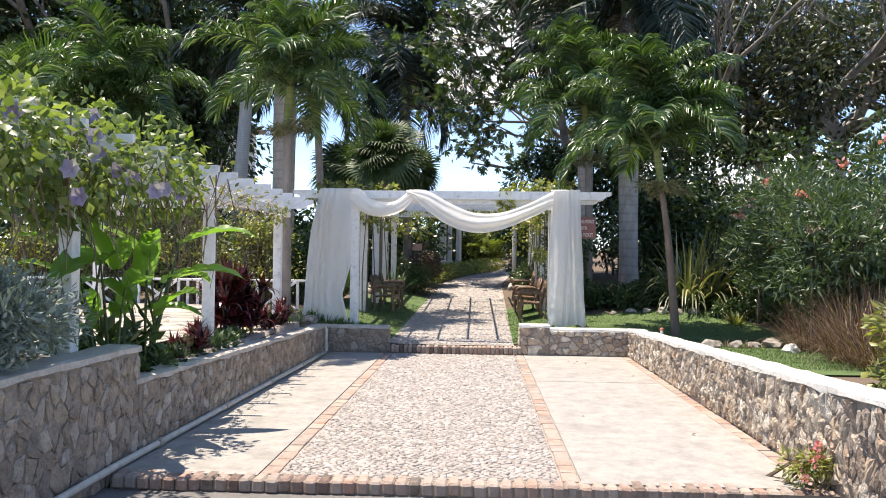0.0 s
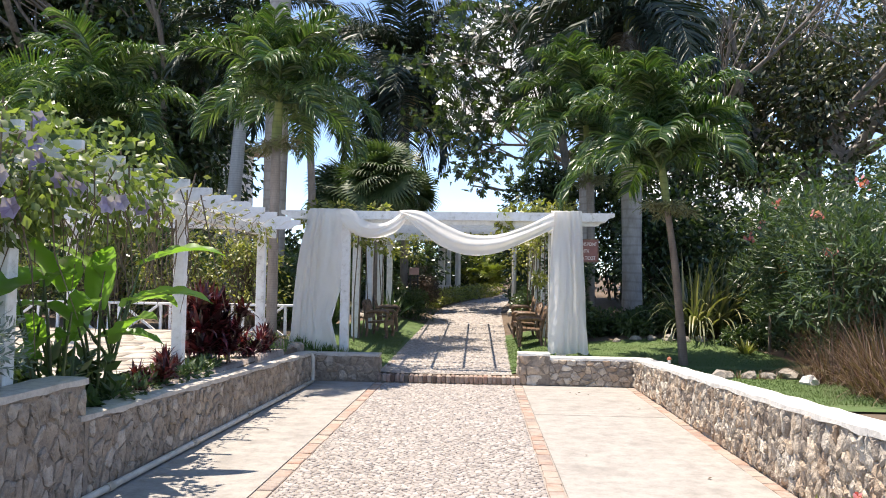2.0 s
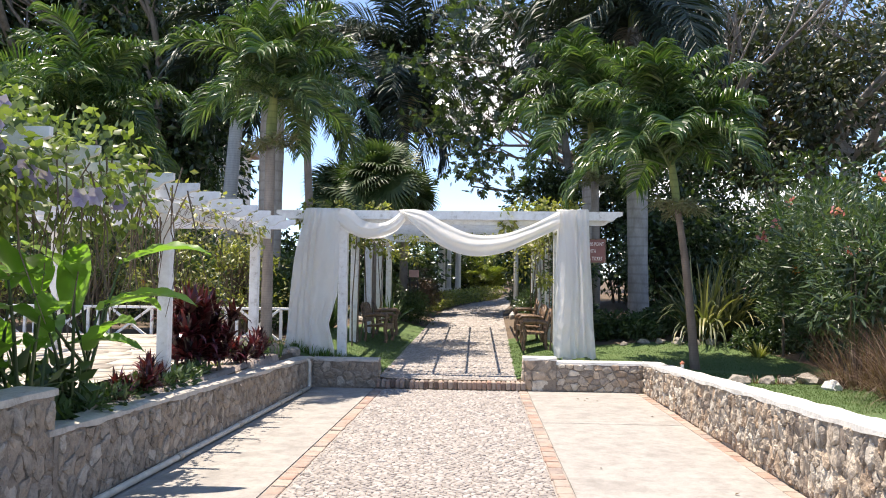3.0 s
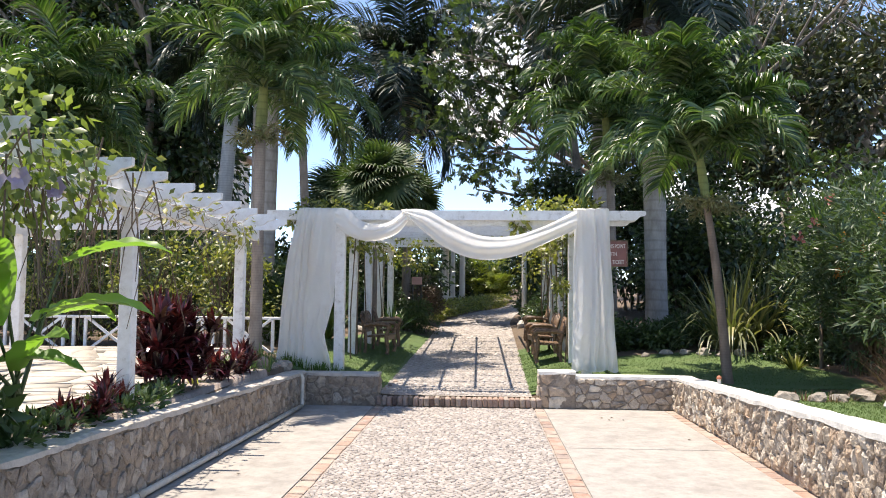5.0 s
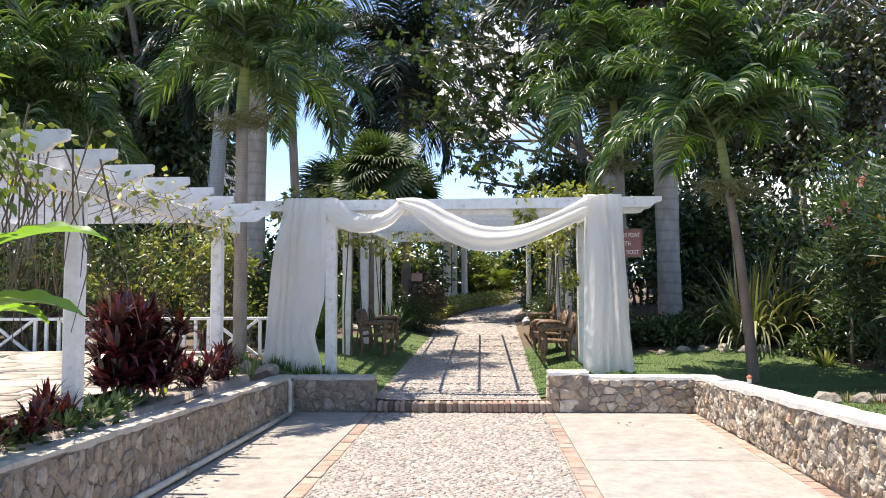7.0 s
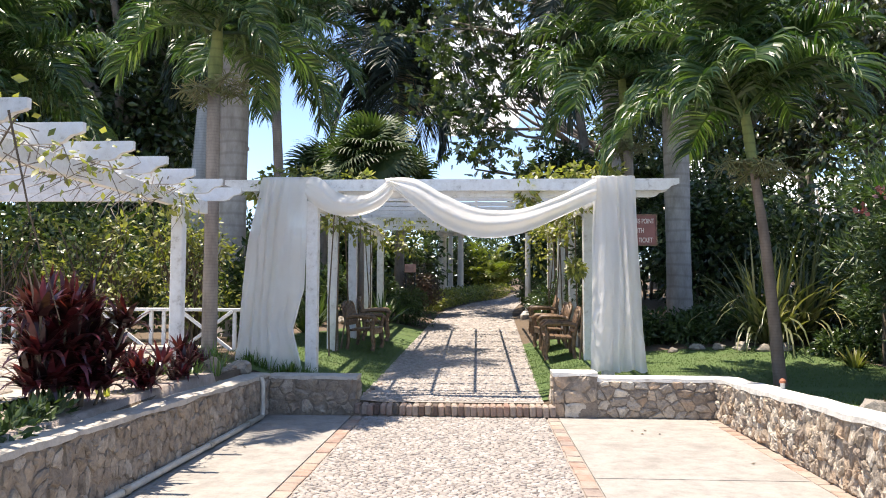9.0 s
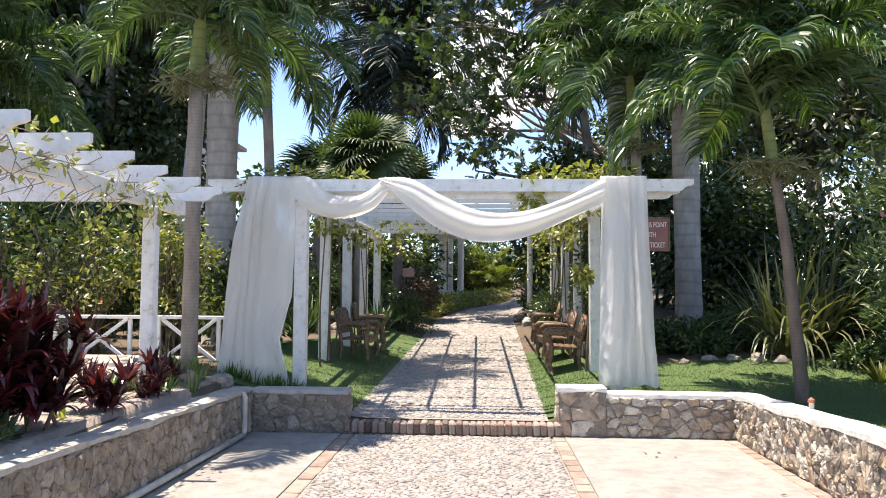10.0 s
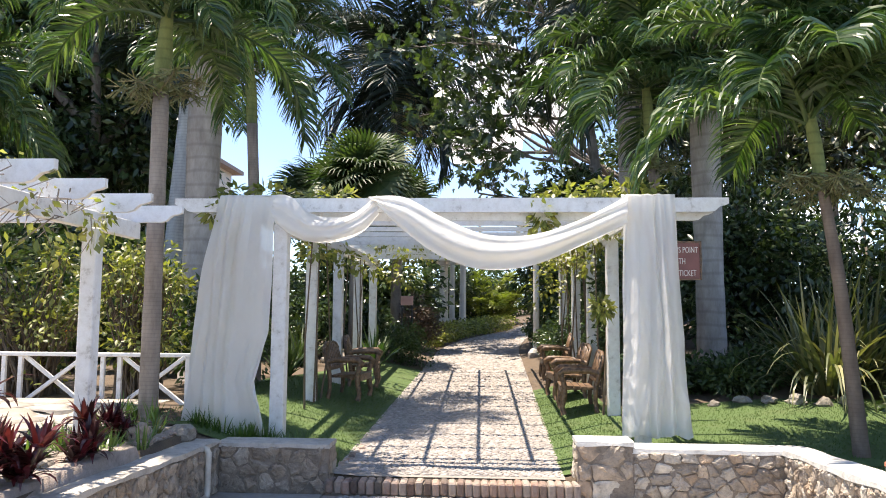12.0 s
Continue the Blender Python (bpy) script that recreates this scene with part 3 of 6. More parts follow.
pier_left = cross_wall("wall_pier_left", -1.05, 0.0, 14.04, 14.36, 0.425, M["mortar"], M["coping_grey"], "short grey stone wall beside the step")
pier_right = cross_wall("wall_pier_right", 2.80, 4.17, 14.04, 14.36, 0.43, M["mortar"], M["coping"], "low stone wall below the right drape")
pier_right_end = cross_wall("wall_pier_right_end", 2.30, 2.80, 14.03, 14.37, 0.49, M["mortar"], M["coping"], "slightly higher stone wall end beside the step")


# ---- timber ----
def ogee_board(x0, x1, y0, y1, z0, z1, cut_low=True, cut_high=True, bevel=0.0):
    """A board along x whose ends are cut to a stepped S-curve on the underside."""
    h = z1 - z0
    prof = [(0.0, 0.0), (0.0, 0.42), (0.03, 0.52), (0.085, 0.60), (0.11, 0.72), (0.135, 0.90), (0.19, 1.0)]
    lo = [(x0 + a * 1.0, z1 - h * b) for a, b in prof] if cut_low else [(x0, z1), (x0, z0)]
    hi = [(x1 - a * 1.0, z1 - h * b) for a, b in reversed(prof)] if cut_high else [(x1, z0), (x1, z1)]
    loop = lo + hi
    n = len(loop)
    vs = [(x, y0, z) for x, z in loop] + [(x, y1, z) for x, z in loop]
    fs = [tuple(range(n)), tuple(range(2 * n - 1, n - 1, -1))] + [(i, (i + 1) % n, n + (i + 1) % n, n + i) for i in range(n)]
    return mesh_from("board", vs, fs)


def post_mesh(x, y, z0, z1, w=0.075):
    bm = bmesh.new()
    box(bm, x - w, x + w, y - w, y + w, z0, z1, 0.008)
    return bm


arbour = thing("arbour", (1.1, 14.9, 0.3), "long white-painted timber arbour over the cobbled path", "pergola")
part("front_beam", ogee_board(-1.9, 3.98, 14.855, 14.905, 2.75, 2.90), M["paint"], arbour)
part("second_beam", ogee_board(-1.75, 3.86, 15.02, 15.065, 2.68, 2.82), M["paint"], arbour)
POST_YS_L = (14.97, 17.24, 19.1, 21.0, 22.9)
POST_YS_R = (14.97, 16.73, 18.6, 20.6, 22.9)
for k, y in enumerate(POST_YS_L):
    x = -0.745 if k == 0 else -0.93
    part("post", post_mesh(x, y, land(x, y) - 0.05, 2.63 + 0.012 * (y - 15)), M["paint"], arbour)
for y in POST_YS_R:
    part("post", post_mesh(3.08, y, land(3.08, y) - 0.05, 2.63 + 0.012 * (y - 15)), M["paint"], arbour)
for x in (-1.01, -0.86, 3.0, 3.15):
    bm = bmesh.new()
    box(bm, x - 0.022, x + 0.022, 14.91, 23.3, 2.63, 2.768, 0.004)
    for v in bm.verts:
        v.co.z += 0.012 * (v.co.y - 15)
    part("side_beam", bm, M["paint"], arbour)
for k in range(11):
    y = 15.6 + 0.72 * k
    dz = 0.012 * (y - 15)
    part("rafter", ogee_board(-1.55, 3.70, y - 0.02, y + 0.02, 2.768 + dz, 2.83 + dz), M["paint"], arbour)
for k in range(8):
    x = -0.84 + 0.555 * k
    bm = bmesh.new()
    box(bm, x - 0.02, x + 0.02, 14.92, 23.3, 2.83, 2.865, 0.003)
    for v in bm.verts:
        v.co.z += 0.012 * (v.co.y - 15) + 0.003
    part("batten", bm, M["paint"], arbour)

side_pergola = thing("side_pergola", (-1.6, 9.6, 0.6), "white timber pergola with shaped rafter tails above the planting bed", "pergola")
part("beam", boxed(-1.64, -1.56, 3.9, 13.35, 2.30, 2.44, bevel=0.005), M["paint"], side_pergola)
part("beam", boxed(-4.44, -4.36, 3.9, 13.35, 2.30, 2.44, bevel=0.005), M["paint"], side_pergola)
for y in (12.53, 9.57, 6.6, 4.2):
    part("post", post_mesh(-1.545, y, 0.4, 2.30, 0.058), M["paint"], side_pergola)
    part("post", post_mesh(-4.4, y, 0.4, 2.30, 0.058), M["paint"], side_pergola)
for k in range(15):
    y = 13.33 - 0.65 * k
    part("rafter", ogee_board(-4.9, -1.18 + 0.02 * math.sin(k * 2.1), y - 0.022, y + 0.022, 2.443, 2.59), M["paint"], side_pergola)

# crossed-rail fence behind the patio
fence = thing("fence", (-4.4, 15.5, 0.56), "white-painted timber fence with crossed braces", "fence")
FZ0, FZ1 = 0.57, 1.18
part("top_rail", boxed(-9.6, -1.72, 15.47, 15.53, FZ1 - 0.02, FZ1 + 0.025, bevel=0.006), M["paint"], fence)
part("bottom_rail", boxed(-9.6, -1.72, 15.475, 15.525, FZ0, FZ0 + 0.04, bevel=0.005), M["paint"], fence)
x = -1.95
while x > -9.5:
    for dx in (0.0, -0.80, -1.0):
        part("picket", boxed(x + dx - 0.025, x + dx + 0.025, 15.48, 15.52, 0.45, FZ1 - 0.02, bevel=0.004), M["paint"], fence)
    for s in (-1, 1):
        bm = bmesh.new()
        L = math.hypot(0.75, 0.56) / 2
        box(bm, -L, L, -0.018, 0.018, -0.022, 0.022, 0.004, pose(x - 0.4, 15.5 + s * 0.02, (FZ0 + FZ1) / 2 + 0.01, 0, s * math.degrees(math.atan2(0.56, 0.75)), 0))
        part("brace", bm, M["paint"], fence)
    x -= 1.18


# ---- drapery ----
def drape_column(tx0, tx1, bx0, bx1, ztop, zbot, y, folds, seed, flare_y=0.10, bulge=0.0):
    """A hanging length of voile with deep folds, gathered over the beam and spreading to the ground."""
    vs, fs = [], []
    nu, nv = 96, 90
    for j in range(nv + 1):
        v = j / nv
        for i in range(nu + 1):
            u = i / nu
            sp = v ** 1.4
            x = (tx0 + (tx1 - tx0) * u) * (1 - sp) + (bx0 + (bx1 - bx0) * u) * sp
            x -= bulge * math.sin(math.pi * min(1, v * 1.15)) * (1 - u) ** 1.2
            x -= bulge * 1.3 * u ** 2 * max(0.0, 1 - abs(v - 0.78) / 0.2)
            q = u * folds + 0.9 * noise.noise(Vector((u * 2.2, v * 1.1, seed))) + 0.25 * noise.noise(Vector((u * 5, v * 3.5, seed + 9)))
            w = math.sin(q * 6.28) * (0.35 + 0.65 * abs(noise.noise(Vector((u * 2.5 + 4, v * 0.9, seed * 2)))) * 1.8)
            w2 = noise.noise(Vector((u * 3.2 + seed, v * 1.6, seed * 3)))
            crease = abs(noise.noise(Vector((u * 5 + v * 1.5, v * 2.6 - u, seed + 3)))) ** 0.7
            amp = 0.03 + 0.03 * v
            yy = y - 0.03 - flare_y * v * 0.5 + amp * w + 0.09 * w2 + 0.05 * crease * (0.25 + v)
            rumple = noise.noise(Vector((u * 7 - v * 3, v * 9 + u * 3, seed + 17)))
            yy -= 0.022 * (1 - abs(rumple)) ** 3 * clamp((v - 0.35) / 0.3)
            x += 0.03 * noise.noise(Vector((v * 3, seed, u))) * v
            z = ztop + (zbot - ztop) * v + 0.03 * noise.noise(Vector((u * 6, seed, 1))) * (v > 0.9)
            vs.append((x, yy, z))
    for j in range(nv):
        for i in range(nu):
            k = j * (nu + 1) + i
            fs.append((k, k + 1, k + nu + 2, k + nu + 1))
    return mesh_from("panel", vs, fs, True)


def drape_over(tx0, tx1, ztop, y0, y1, seed):
    """The gathered top that wraps over the beam."""
    vs, fs = [], []
    nu, nv = 40, 8
    for j in range(nv + 1):
        a = j / nv
        yy = y0 + (y1 - y0) * a
        for i in range(nu + 1):
            u = i / nu
            z = ztop + 0.02 * math.sin(a * 3.14) + 0.012 * noise.noise(Vector((u * 9, a * 3, seed)))
            if a > 0.8:
                z -= (a - 0.8) * 1.2
            vs.append((tx0 + (tx1 - tx0) * u, yy, z))
    for j in range(nv):
        for i in range(nu):
            k = j * (nu + 1) + i
            fs.append((k, k + 1, k + nu + 2, k + nu + 1))
    return mesh_from("top_wrap", vs, fs, True)


def swag(top_pts, low_pts, y, folds, seed):
    """A swag between two hanging points: its upper and lower edges given as (x, z) along it."""
    vs, fs = [], []
    nu, nv = 60, 22

    def along(pts, u):
        q = u * (len(pts) - 1)
        i = min(int(q), len(pts) - 2)
        f = q - i
        p0, p1, p2, p3 = pts[max(i - 1, 0)], pts[i], pts[i + 1], pts[min(i + 2, len(pts) - 1)]
        out = []
        for a, b, c, d in zip(p0, p1, p2, p3):
            out.append(0.5 * (2 * b + (c - a) * f + (2 * a - 5 * b + 4 * c - d) * f * f + (3 * b - a - 3 * c + d) * f ** 3))
        return out

    for i in range(nu + 1):
        u = i / nu
        a, b = along(top_pts, u), along(low_pts, u)
        belly = math.sin(u * math.pi)
        for j in range(nv + 1):
            v = j / nv
            x, z = a[0] + (b[0] - a[0]) * v, a[1] + (b[1] - a[1]) * v
            w = math.sin(v * folds * 6.28 + seed + 2.2 * noise.noise(Vector((u * 2.5, seed, v))))
            yy = y - 0.06 * belly - 0.09 * math.sin(v * math.pi) * (0.4 + belly) + 0.022 * w + 0.02 * noise.noise(Vector((u * 5, v * 4, seed)))
            vs.append((x, yy, z + 0.008 * w))
    for i in range(nu):
        for j in range(nv):
            k = i * (nv + 1) + j
            fs.append((k, k + 1, k + nv + 2, k + nv + 1))
    return mesh_from("swag", vs, fs, True)


drapery = thing("drapery", (1.1, 14.8, 2.9), "sheer white voile drapes swagged over the arbour's front beam", "drape")
part("panel", drape_column(-1.38, -0.78, -1.66, -0.80, 2.915, 0.42, 14.80, 4.2, 1.7, 0.30, 0.10), M["cloth"], drapery, "hanging voile panel in loose spreading folds")
part("panel", drape_column(2.88, 3.40, 2.82, 3.53, 2.915, 0.47, 14.80, 3.8, 5.2, 0.16), M["cloth"], drapery, "hanging voile panel in long folds")
part("top_wrap", drape_over(-1.38, -0.78, 2.915, 14.79, 14.95, 1), M["cloth"], drapery)
part("top_wrap", drape_over(2.88, 3.40, 2.915, 14.79, 14.95, 2), M["cloth"], drapery)
part("swag", swag([(-0.80, 2.925), (-0.62, 2.90), (-0.38, 2.72), (-0.1, 2.68), (0.1, 2.74), (0.30, 2.92)],
                  [(-0.82, 2.66), (-0.66, 2.53), (-0.42, 2.42), (-0.12, 2.41), (0.16, 2.52), (0.33, 2.72)], 14.80, 2.2, 0.6), M["cloth"], drapery, "small voile swag")
part("swag", swag([(0.22, 2.90), (0.60, 2.89), (1.0, 2.68), (1.45, 2.50), (1.95, 2.50), (2.45, 2.66), (2.92, 2.90)],
                  [(0.26, 2.86), (0.58, 2.56), (0.98, 2.28), (1.42, 2.14), (1.92, 2.18), (2.42, 2.38), (2.92, 2.62)], 14.78, 2.6, 2.4), M["cloth"], drapery, "wide voile swag in soft folds")

# ticket sign
sign = thing("ticket_sign", (3.6, 14.98, 2.4), "faded red-brown notice board with pale lettering on the arbour", "sign")
part("board", boxed(3.24, 3.71, 15.0, 15.02, 2.06, 2.44, bevel=0.004), M["sign_board"], sign)
bm = bmesh.new()
box(bm, 3.23, 3.72, 14.985, 15.0, 2.44, 2.455), box(bm, 3.23, 3.72, 14.985, 15.0, 2.045, 2.06), box(bm, 3.71, 3.725, 14.985, 15.0, 2.045, 2.455)
part("frame", bm, M["bench_wood"], sign)


def lettering(text, size, place, material, parent):
    c = bpy.data.curves.new("lettering", "FONT")
    c.body, c.size, c.extrude, c.align_x = text, size, 0.002, "RIGHT"
    ob = bpy.data.objects.new("lettering_source", c)
    me = bpy.data.meshes.new_from_object(ob)
    bpy.data.objects.remove(ob)
    bpy.data.curves.remove(c)
    return part("lettering", me, material, parent, "", pose(*place, 90, 0, 0) @ Matrix.Diagonal((0.62, 1, 1, 1)))


lettering("THIS POINT", 0.088, (3.69, 14.995, 2.335), M["sign_letter"], sign)
lettering("WITH", 0.088, (3.56, 14.995, 2.215), M["sign_letter"], sign)
lettering("A TICKET", 0.088, (3.67, 14.995, 2.09), M["sign_letter"], sign)


# ---- pipe along the wall ----
pipe = thing("drain_pipe", (-1.0, 10.0, 0.03), "white plastic pipe along the foot of the stone wall", "pipe")
pv = [(left_face(y) + 0.045, y, 0.04 if y > 6.6 else 0.04 - 0.02 * (6.6 - y)) for y in (4.2, 5.6, 6.6, 8, 9.5, 11, 12.5, 13.62)]
v, f = tube(pv, [0.028] * len(pv), 12)
part("long_pipe", mesh_from("long_pipe", v, f, True), M["pvc"], pipe)
px, py = left_face(13.65) + 0.045, 13.66
v, f = tube([(px, py - 0.06, 0.04), (px, py - 0.015, 0.05), (px, py, 0.09), (px, py, 0.42), (px - 0.015, py, 0.455), (px - 0.06, py, 0.465)], [0.028] * 6, 12)
part("upright_pipe", mesh_from("upright_pipe", v, f, True), M["pvc"], pipe)
for y in (7.3, 8.9, 10.5, 12.1, 13.2):
    v, f = tube([(left_face(y) + 0.045, y - 0.05, 0.04), (left_face(y) + 0.045, y + 0.05, 0.04)], [0.034, 0.034], 12)
    part("coupling", mesh_from("coupling", v, f, True), M["pvc"], pipe)


# ---- benches ----
def bench(m):
    """A carved timber garden seat with curved arms; its front faces +x, its length runs along y."""
    b = thing("garden_bench", (0, 0, 0), "brown carved timber garden seat with thick curved arms", "bench", "benches beside the path")
    L = 0.92
    for k in range(5):
        x = 0.04 + k * 0.105
        part("seat_slat", boxed(x, x + 0.09, -L / 2 + 0.05, L / 2 - 0.05, 0.40 - 0.012 * (4 - k) * 0.5, 0.43 - 0.012 * (4 - k) * 0.5, bevel=0.006), M["bench_wood"], b)
    part("seat_board", boxed(0.03, 0.52, -L / 2 + 0.06, L / 2 - 0.06, 0.365, 0.39, bevel=0.006), M["bench_wood"], b)
    part("apron", boxed(0.49, 0.53, -L / 2 + 0.06, L / 2 - 0.06, 0.30, 0.40, bevel=0.01), M["bench_wood"], b)
    for y in (-L / 2 + 0.04, L / 2 - 0.04):
        v, f = tube([(0.50, y, 0), (0.53, y, 0.1), (0.50, y, 0.25), (0.49, y, 0.42), (0.53, y, 0.56), (0.52, y, 0.63)], [0.045, 0.038, 0.048, 0.044, 0.038, 0.038], 8)
        part("front_leg", mesh_from("front_leg", v, f, True), M["bench_wood"], b)
        v, f = tube([(0.0, y, 0), (0.03, y, 0.2), (0.02, y, 0.42), (-0.04, y, 0.65), (-0.10, y, 0.88)], [0.035, 0.034, 0.038, 0.034, 0.026], 8)
        part("back_leg", mesh_from("back_leg", v, f, True), M["bench_wood"], b)
        v, f = tube([(-0.03, y, 0.62), (0.12, y, 0.65), (0.32, y, 0.655), (0.50, y, 0.65), (0.57, y, 0.60), (0.55, y, 0.54)], [0.036, 0.042, 0.046, 0.052, 0.046, 0.026], 8)
        part("arm", mesh_from("arm", v, f, True), M["bench_wood"], b)
    pts = [(-0.085 - 0.02 * math.sin(math.pi * i / 12), -L / 2 + 0.04 + (L - 0.08) * i / 12, 0.83 + 0.10 * math.sin(math.pi * i / 12) + 0.03 * math.sin(3 * math.pi * i / 12)) for i in range(13)]
    v, f = tube(pts, [0.035] * 13, 8)
    part("top_rail", mesh_from("top_rail", v, f, True), M["bench_wood"], b)
    part("lower_rail", boxed(-0.01, 0.03, -L / 2 + 0.05, L / 2 - 0.05, 0.48, 0.54, bevel=0.008, m=pose(0, 0, 0)), M["bench_wood"], b)
    for k in range(7):
        y = -0.30 + 0.10 * k
        h = 0.83 + 0.09 * math.sin(math.pi * (k + 1) / 8)
        v, f = tube([(0.0, y, 0.52), (-0.04, y + 0.015, 0.66), (-0.085, y, h)], [0.03, 0.04, 0.024], 6)
        part("splat", mesh_from("splat", v, f, True), M["bench_wood"], b)
    b.matrix_basis = m
    return b


SEATS = [(-0.74, 18.0, -4), (-0.76, 19.4, 6), (2.92, 17.3, 178), (2.90, 18.6, 184), (2.94, 20.9, 180)]
first = None
for x, y, turn in SEATS:
    m = pose(x, y, land(clamp(x, -0.6, 2.7), y) + 0.02, 0, 0, turn) @ Matrix.Scale(0.86, 4)
    if first is None:
        first = bench(m)
    else:
        copy_thing(first, m @ Matrix.Scale(1 / 0.86, 4))


# ---- palms ----
def feather_palm(name, base, trunk_pts, radii, crown, label, count, length, leaflet, bark_mat, leaf_mat, seed, shaft=None, rise=(75, -15), droop=(75, 60), vee=0.6, hang=0.5, pairs=46, width=0.03, group="", stalks=True, start=0.12):
    """A feather palm: trunk, green shaft, fronds round the crown, and pale flower stalks below it."""
    rng = random.Random(seed)
    p = thing(name, base, label, "palm tree", group)
    part("trunk", trunk_mesh(trunk_pts, radii, 16, 0.05, seed), bark_mat, p)
    if shaft:
        part("crownshaft", trunk_mesh(shaft[0], shaft[1], 14, 0.03, seed + 5), M["crownshaft"], p, "smooth green crownshaft")
    kinds = []
    for k in range(4):
        kinds.append(frond_mesh(rng, length * rng.uniform(0.9, 1.08), leaflet, rise[0] + (rise[1] - rise[0]) * k / 3, droop[0] + (droop[1] - droop[0]) * k / 3, pairs, width, vee, hang, start))
    for i in range(count):
        k = min(3, int(4 * i / count))
        a = i * 137.5 + rng.uniform(-20, 20)
        s = rng.uniform(0.85, 1.12)
        part("frond", kinds[k], leaf_mat, p, "", pose(crown[0], crown[1], crown[2] - 0.08 * k, rng.uniform(-14, 14), rng.uniform(-16, 12), a) @ Matrix.Scale(s, 4))
    if stalks:
        chunks = []
        base_p = Vector(shaft[0][0]) if shaft else Vector(crown)
        for i in range(7):
            a = i * 0.9 + rng.uniform(-0.3, 0.3)
            tip = base_p + Vector((math.cos(a) * 0.42, math.sin(a) * 0.42, rng.uniform(-0.14, 0.16)))
            chunks.append(tube([base_p, base_p.lerp(tip, 0.5) + Vector((0, 0, 0.08)), tip], [0.014, 0.01, 0.004], 5))
            for _ in range(60):
                u = rng.uniform(0.25, 1)
                c = base_p.lerp(tip, u) + Vector((0, 0, 0.06))
                e = c + Vector((rng.uniform(-1, 1), rng.uniform(-1, 1), rng.uniform(-0.9, 0.5))) * 0.17
                chunks.append(tube([c, e], [0.005, 0.008], 3, False))
        part("flower_stalk", joined("flower_stalk", chunks), M["seed"], p, "pale branched flower stalks")
    return p


# slim palms beside the arbour
feather_palm("slim_palm", (5.09, 14.6, 0.3), [(5.10, 14.6, 0.2), (5.04, 14.6, 1.0), (4.94, 14.6, 2.1), (4.82, 14.6, 2.95)], [0.082, 0.070, 0.062, 0.05], (4.70, 14.6, 3.85),
             "slim curved palm with glossy drooping fronds on the lawn", 22, 1.85, 0.48, M["brown_palm_bark"], M["palm_leaf"], 11,
             shaft=([(4.82, 14.6, 2.93), (4.77, 14.6, 3.35), (4.70, 14.6, 3.85)], [0.062, 0.068, 0.05]), rise=(88, 40), droop=(78, 112), vee=0.5, hang=1.15, width=0.036, pairs=92, group="slim palms")
feather_palm("slim_palm", (-1.9, 14.4, 0.6), [(-1.90, 14.4, 0.5), (-1.90, 14.4, 1.8), (-1.90, 14.4, 3.95)], [0.098, 0.088, 0.08], (-1.86, 14.4, 4.95),
             "tall slim palm with dense arching fronds beside the pergola", 20, 1.75, 0.46, M["palm_bark"], M["palm_leaf"], 12,
             shaft=([(-1.90, 14.4, 3.93), (-1.89, 14.4, 4.3), (-1.86, 14.4, 4.9)], [0.086, 0.09, 0.05]), rise=(86, 18), droop=(80, 105), vee=0.5, hang=1.15, width=0.036, pairs=92, group="slim palms")
feather_palm("slim_palm", (-2.12, 18.6, 0.65), [(-2.12, 18.6, 0.5), (-2.14, 18.6, 2.2), (-2.28, 18.6, 4.7)], [0.10, 0.09, 0.085], (-2.38, 18.6, 6.0),
             "slim dark-stemmed palm behind the arbour", 17, 1.7, 0.5, M["palm_bark"], M["palm_leaf"], 13,
             shaft=([(-2.28, 18.6, 4.7), (-2.32, 18.6, 5.3), (-2.38, 18.6, 5.95)], [0.085, 0.09, 0.05]), rise=(75, 5), droop=(95, 90), vee=0.5, hang=1.15, width=0.038, pairs=76, group="slim palms", stalks=False)
feather_palm("slim_palm", (4.15, 18.9, 0.7), [(4.15, 18.9, 0.6), (4.15, 18.9, 2.6), (4.12, 18.9, 4.0)], [0.10, 0.09, 0.085], (4.0, 18.9, 5.55),
             "palm with glossy fronds beside the royal palm", 24, 2.0, 0.58, M["palm_bark"], M["palm_leaf"], 14,
             shaft=([(4.12, 18.9, 4.0), (4.08, 18.9, 4.6), (4.0, 18.9, 5.5)], [0.095, 0.10, 0.055]), rise=(85, 15), droop=(80, 95), vee=0.5, hang=1.15, width=0.04, pairs=84, group="slim palms")
feather_palm("slim_palm", (-6.7, 17.2, 0.7), [(-6.7, 17.2, 0.6), (-6.7, 17.2, 2.6), (-6.65, 17.2, 4.0)], [0.12, 0.10, 0.09], (-6.6, 17.2, 5.1),
             "palm with dark arching fronds beyond the patio", 24, 2.1, 0.6, M["palm_bark"], M["palm_leaf"], 15,
             shaft=([(-6.65, 17.2, 4.0), (-6.62, 17.2, 4.4), (-6.6, 17.2, 5.05)], [0.10, 0.10, 0.055]), rise=(78, 0), droop=(90, 85), vee=0.5, hang=1.15, width=0.04, pairs=84, group="slim palms", stalks=False)
feather_palm("slim_palm", (-9.6, 18.6, 0.7), [(-9.6, 18.6, 0.6), (-9.6, 18.6, 2.6), (-9.6, 18.6, 4.0)], [0.12, 0.10, 0.09], (-9.6, 18.6, 5.2),
             "palm with arching fronds at the edge of the garden", 18, 2.2, 0.72, M["palm_bark"], M["palm_leaf"], 16,
             shaft=([(-9.6, 18.6, 4.0), (-9.6, 18.6, 4.4), (-9.6, 18.6, 5.15)], [0.10, 0.10, 0.055]), rise=(78, 0), droop=(90, 85), width=0.04, pairs=56, group="slim palms", stalks=False)

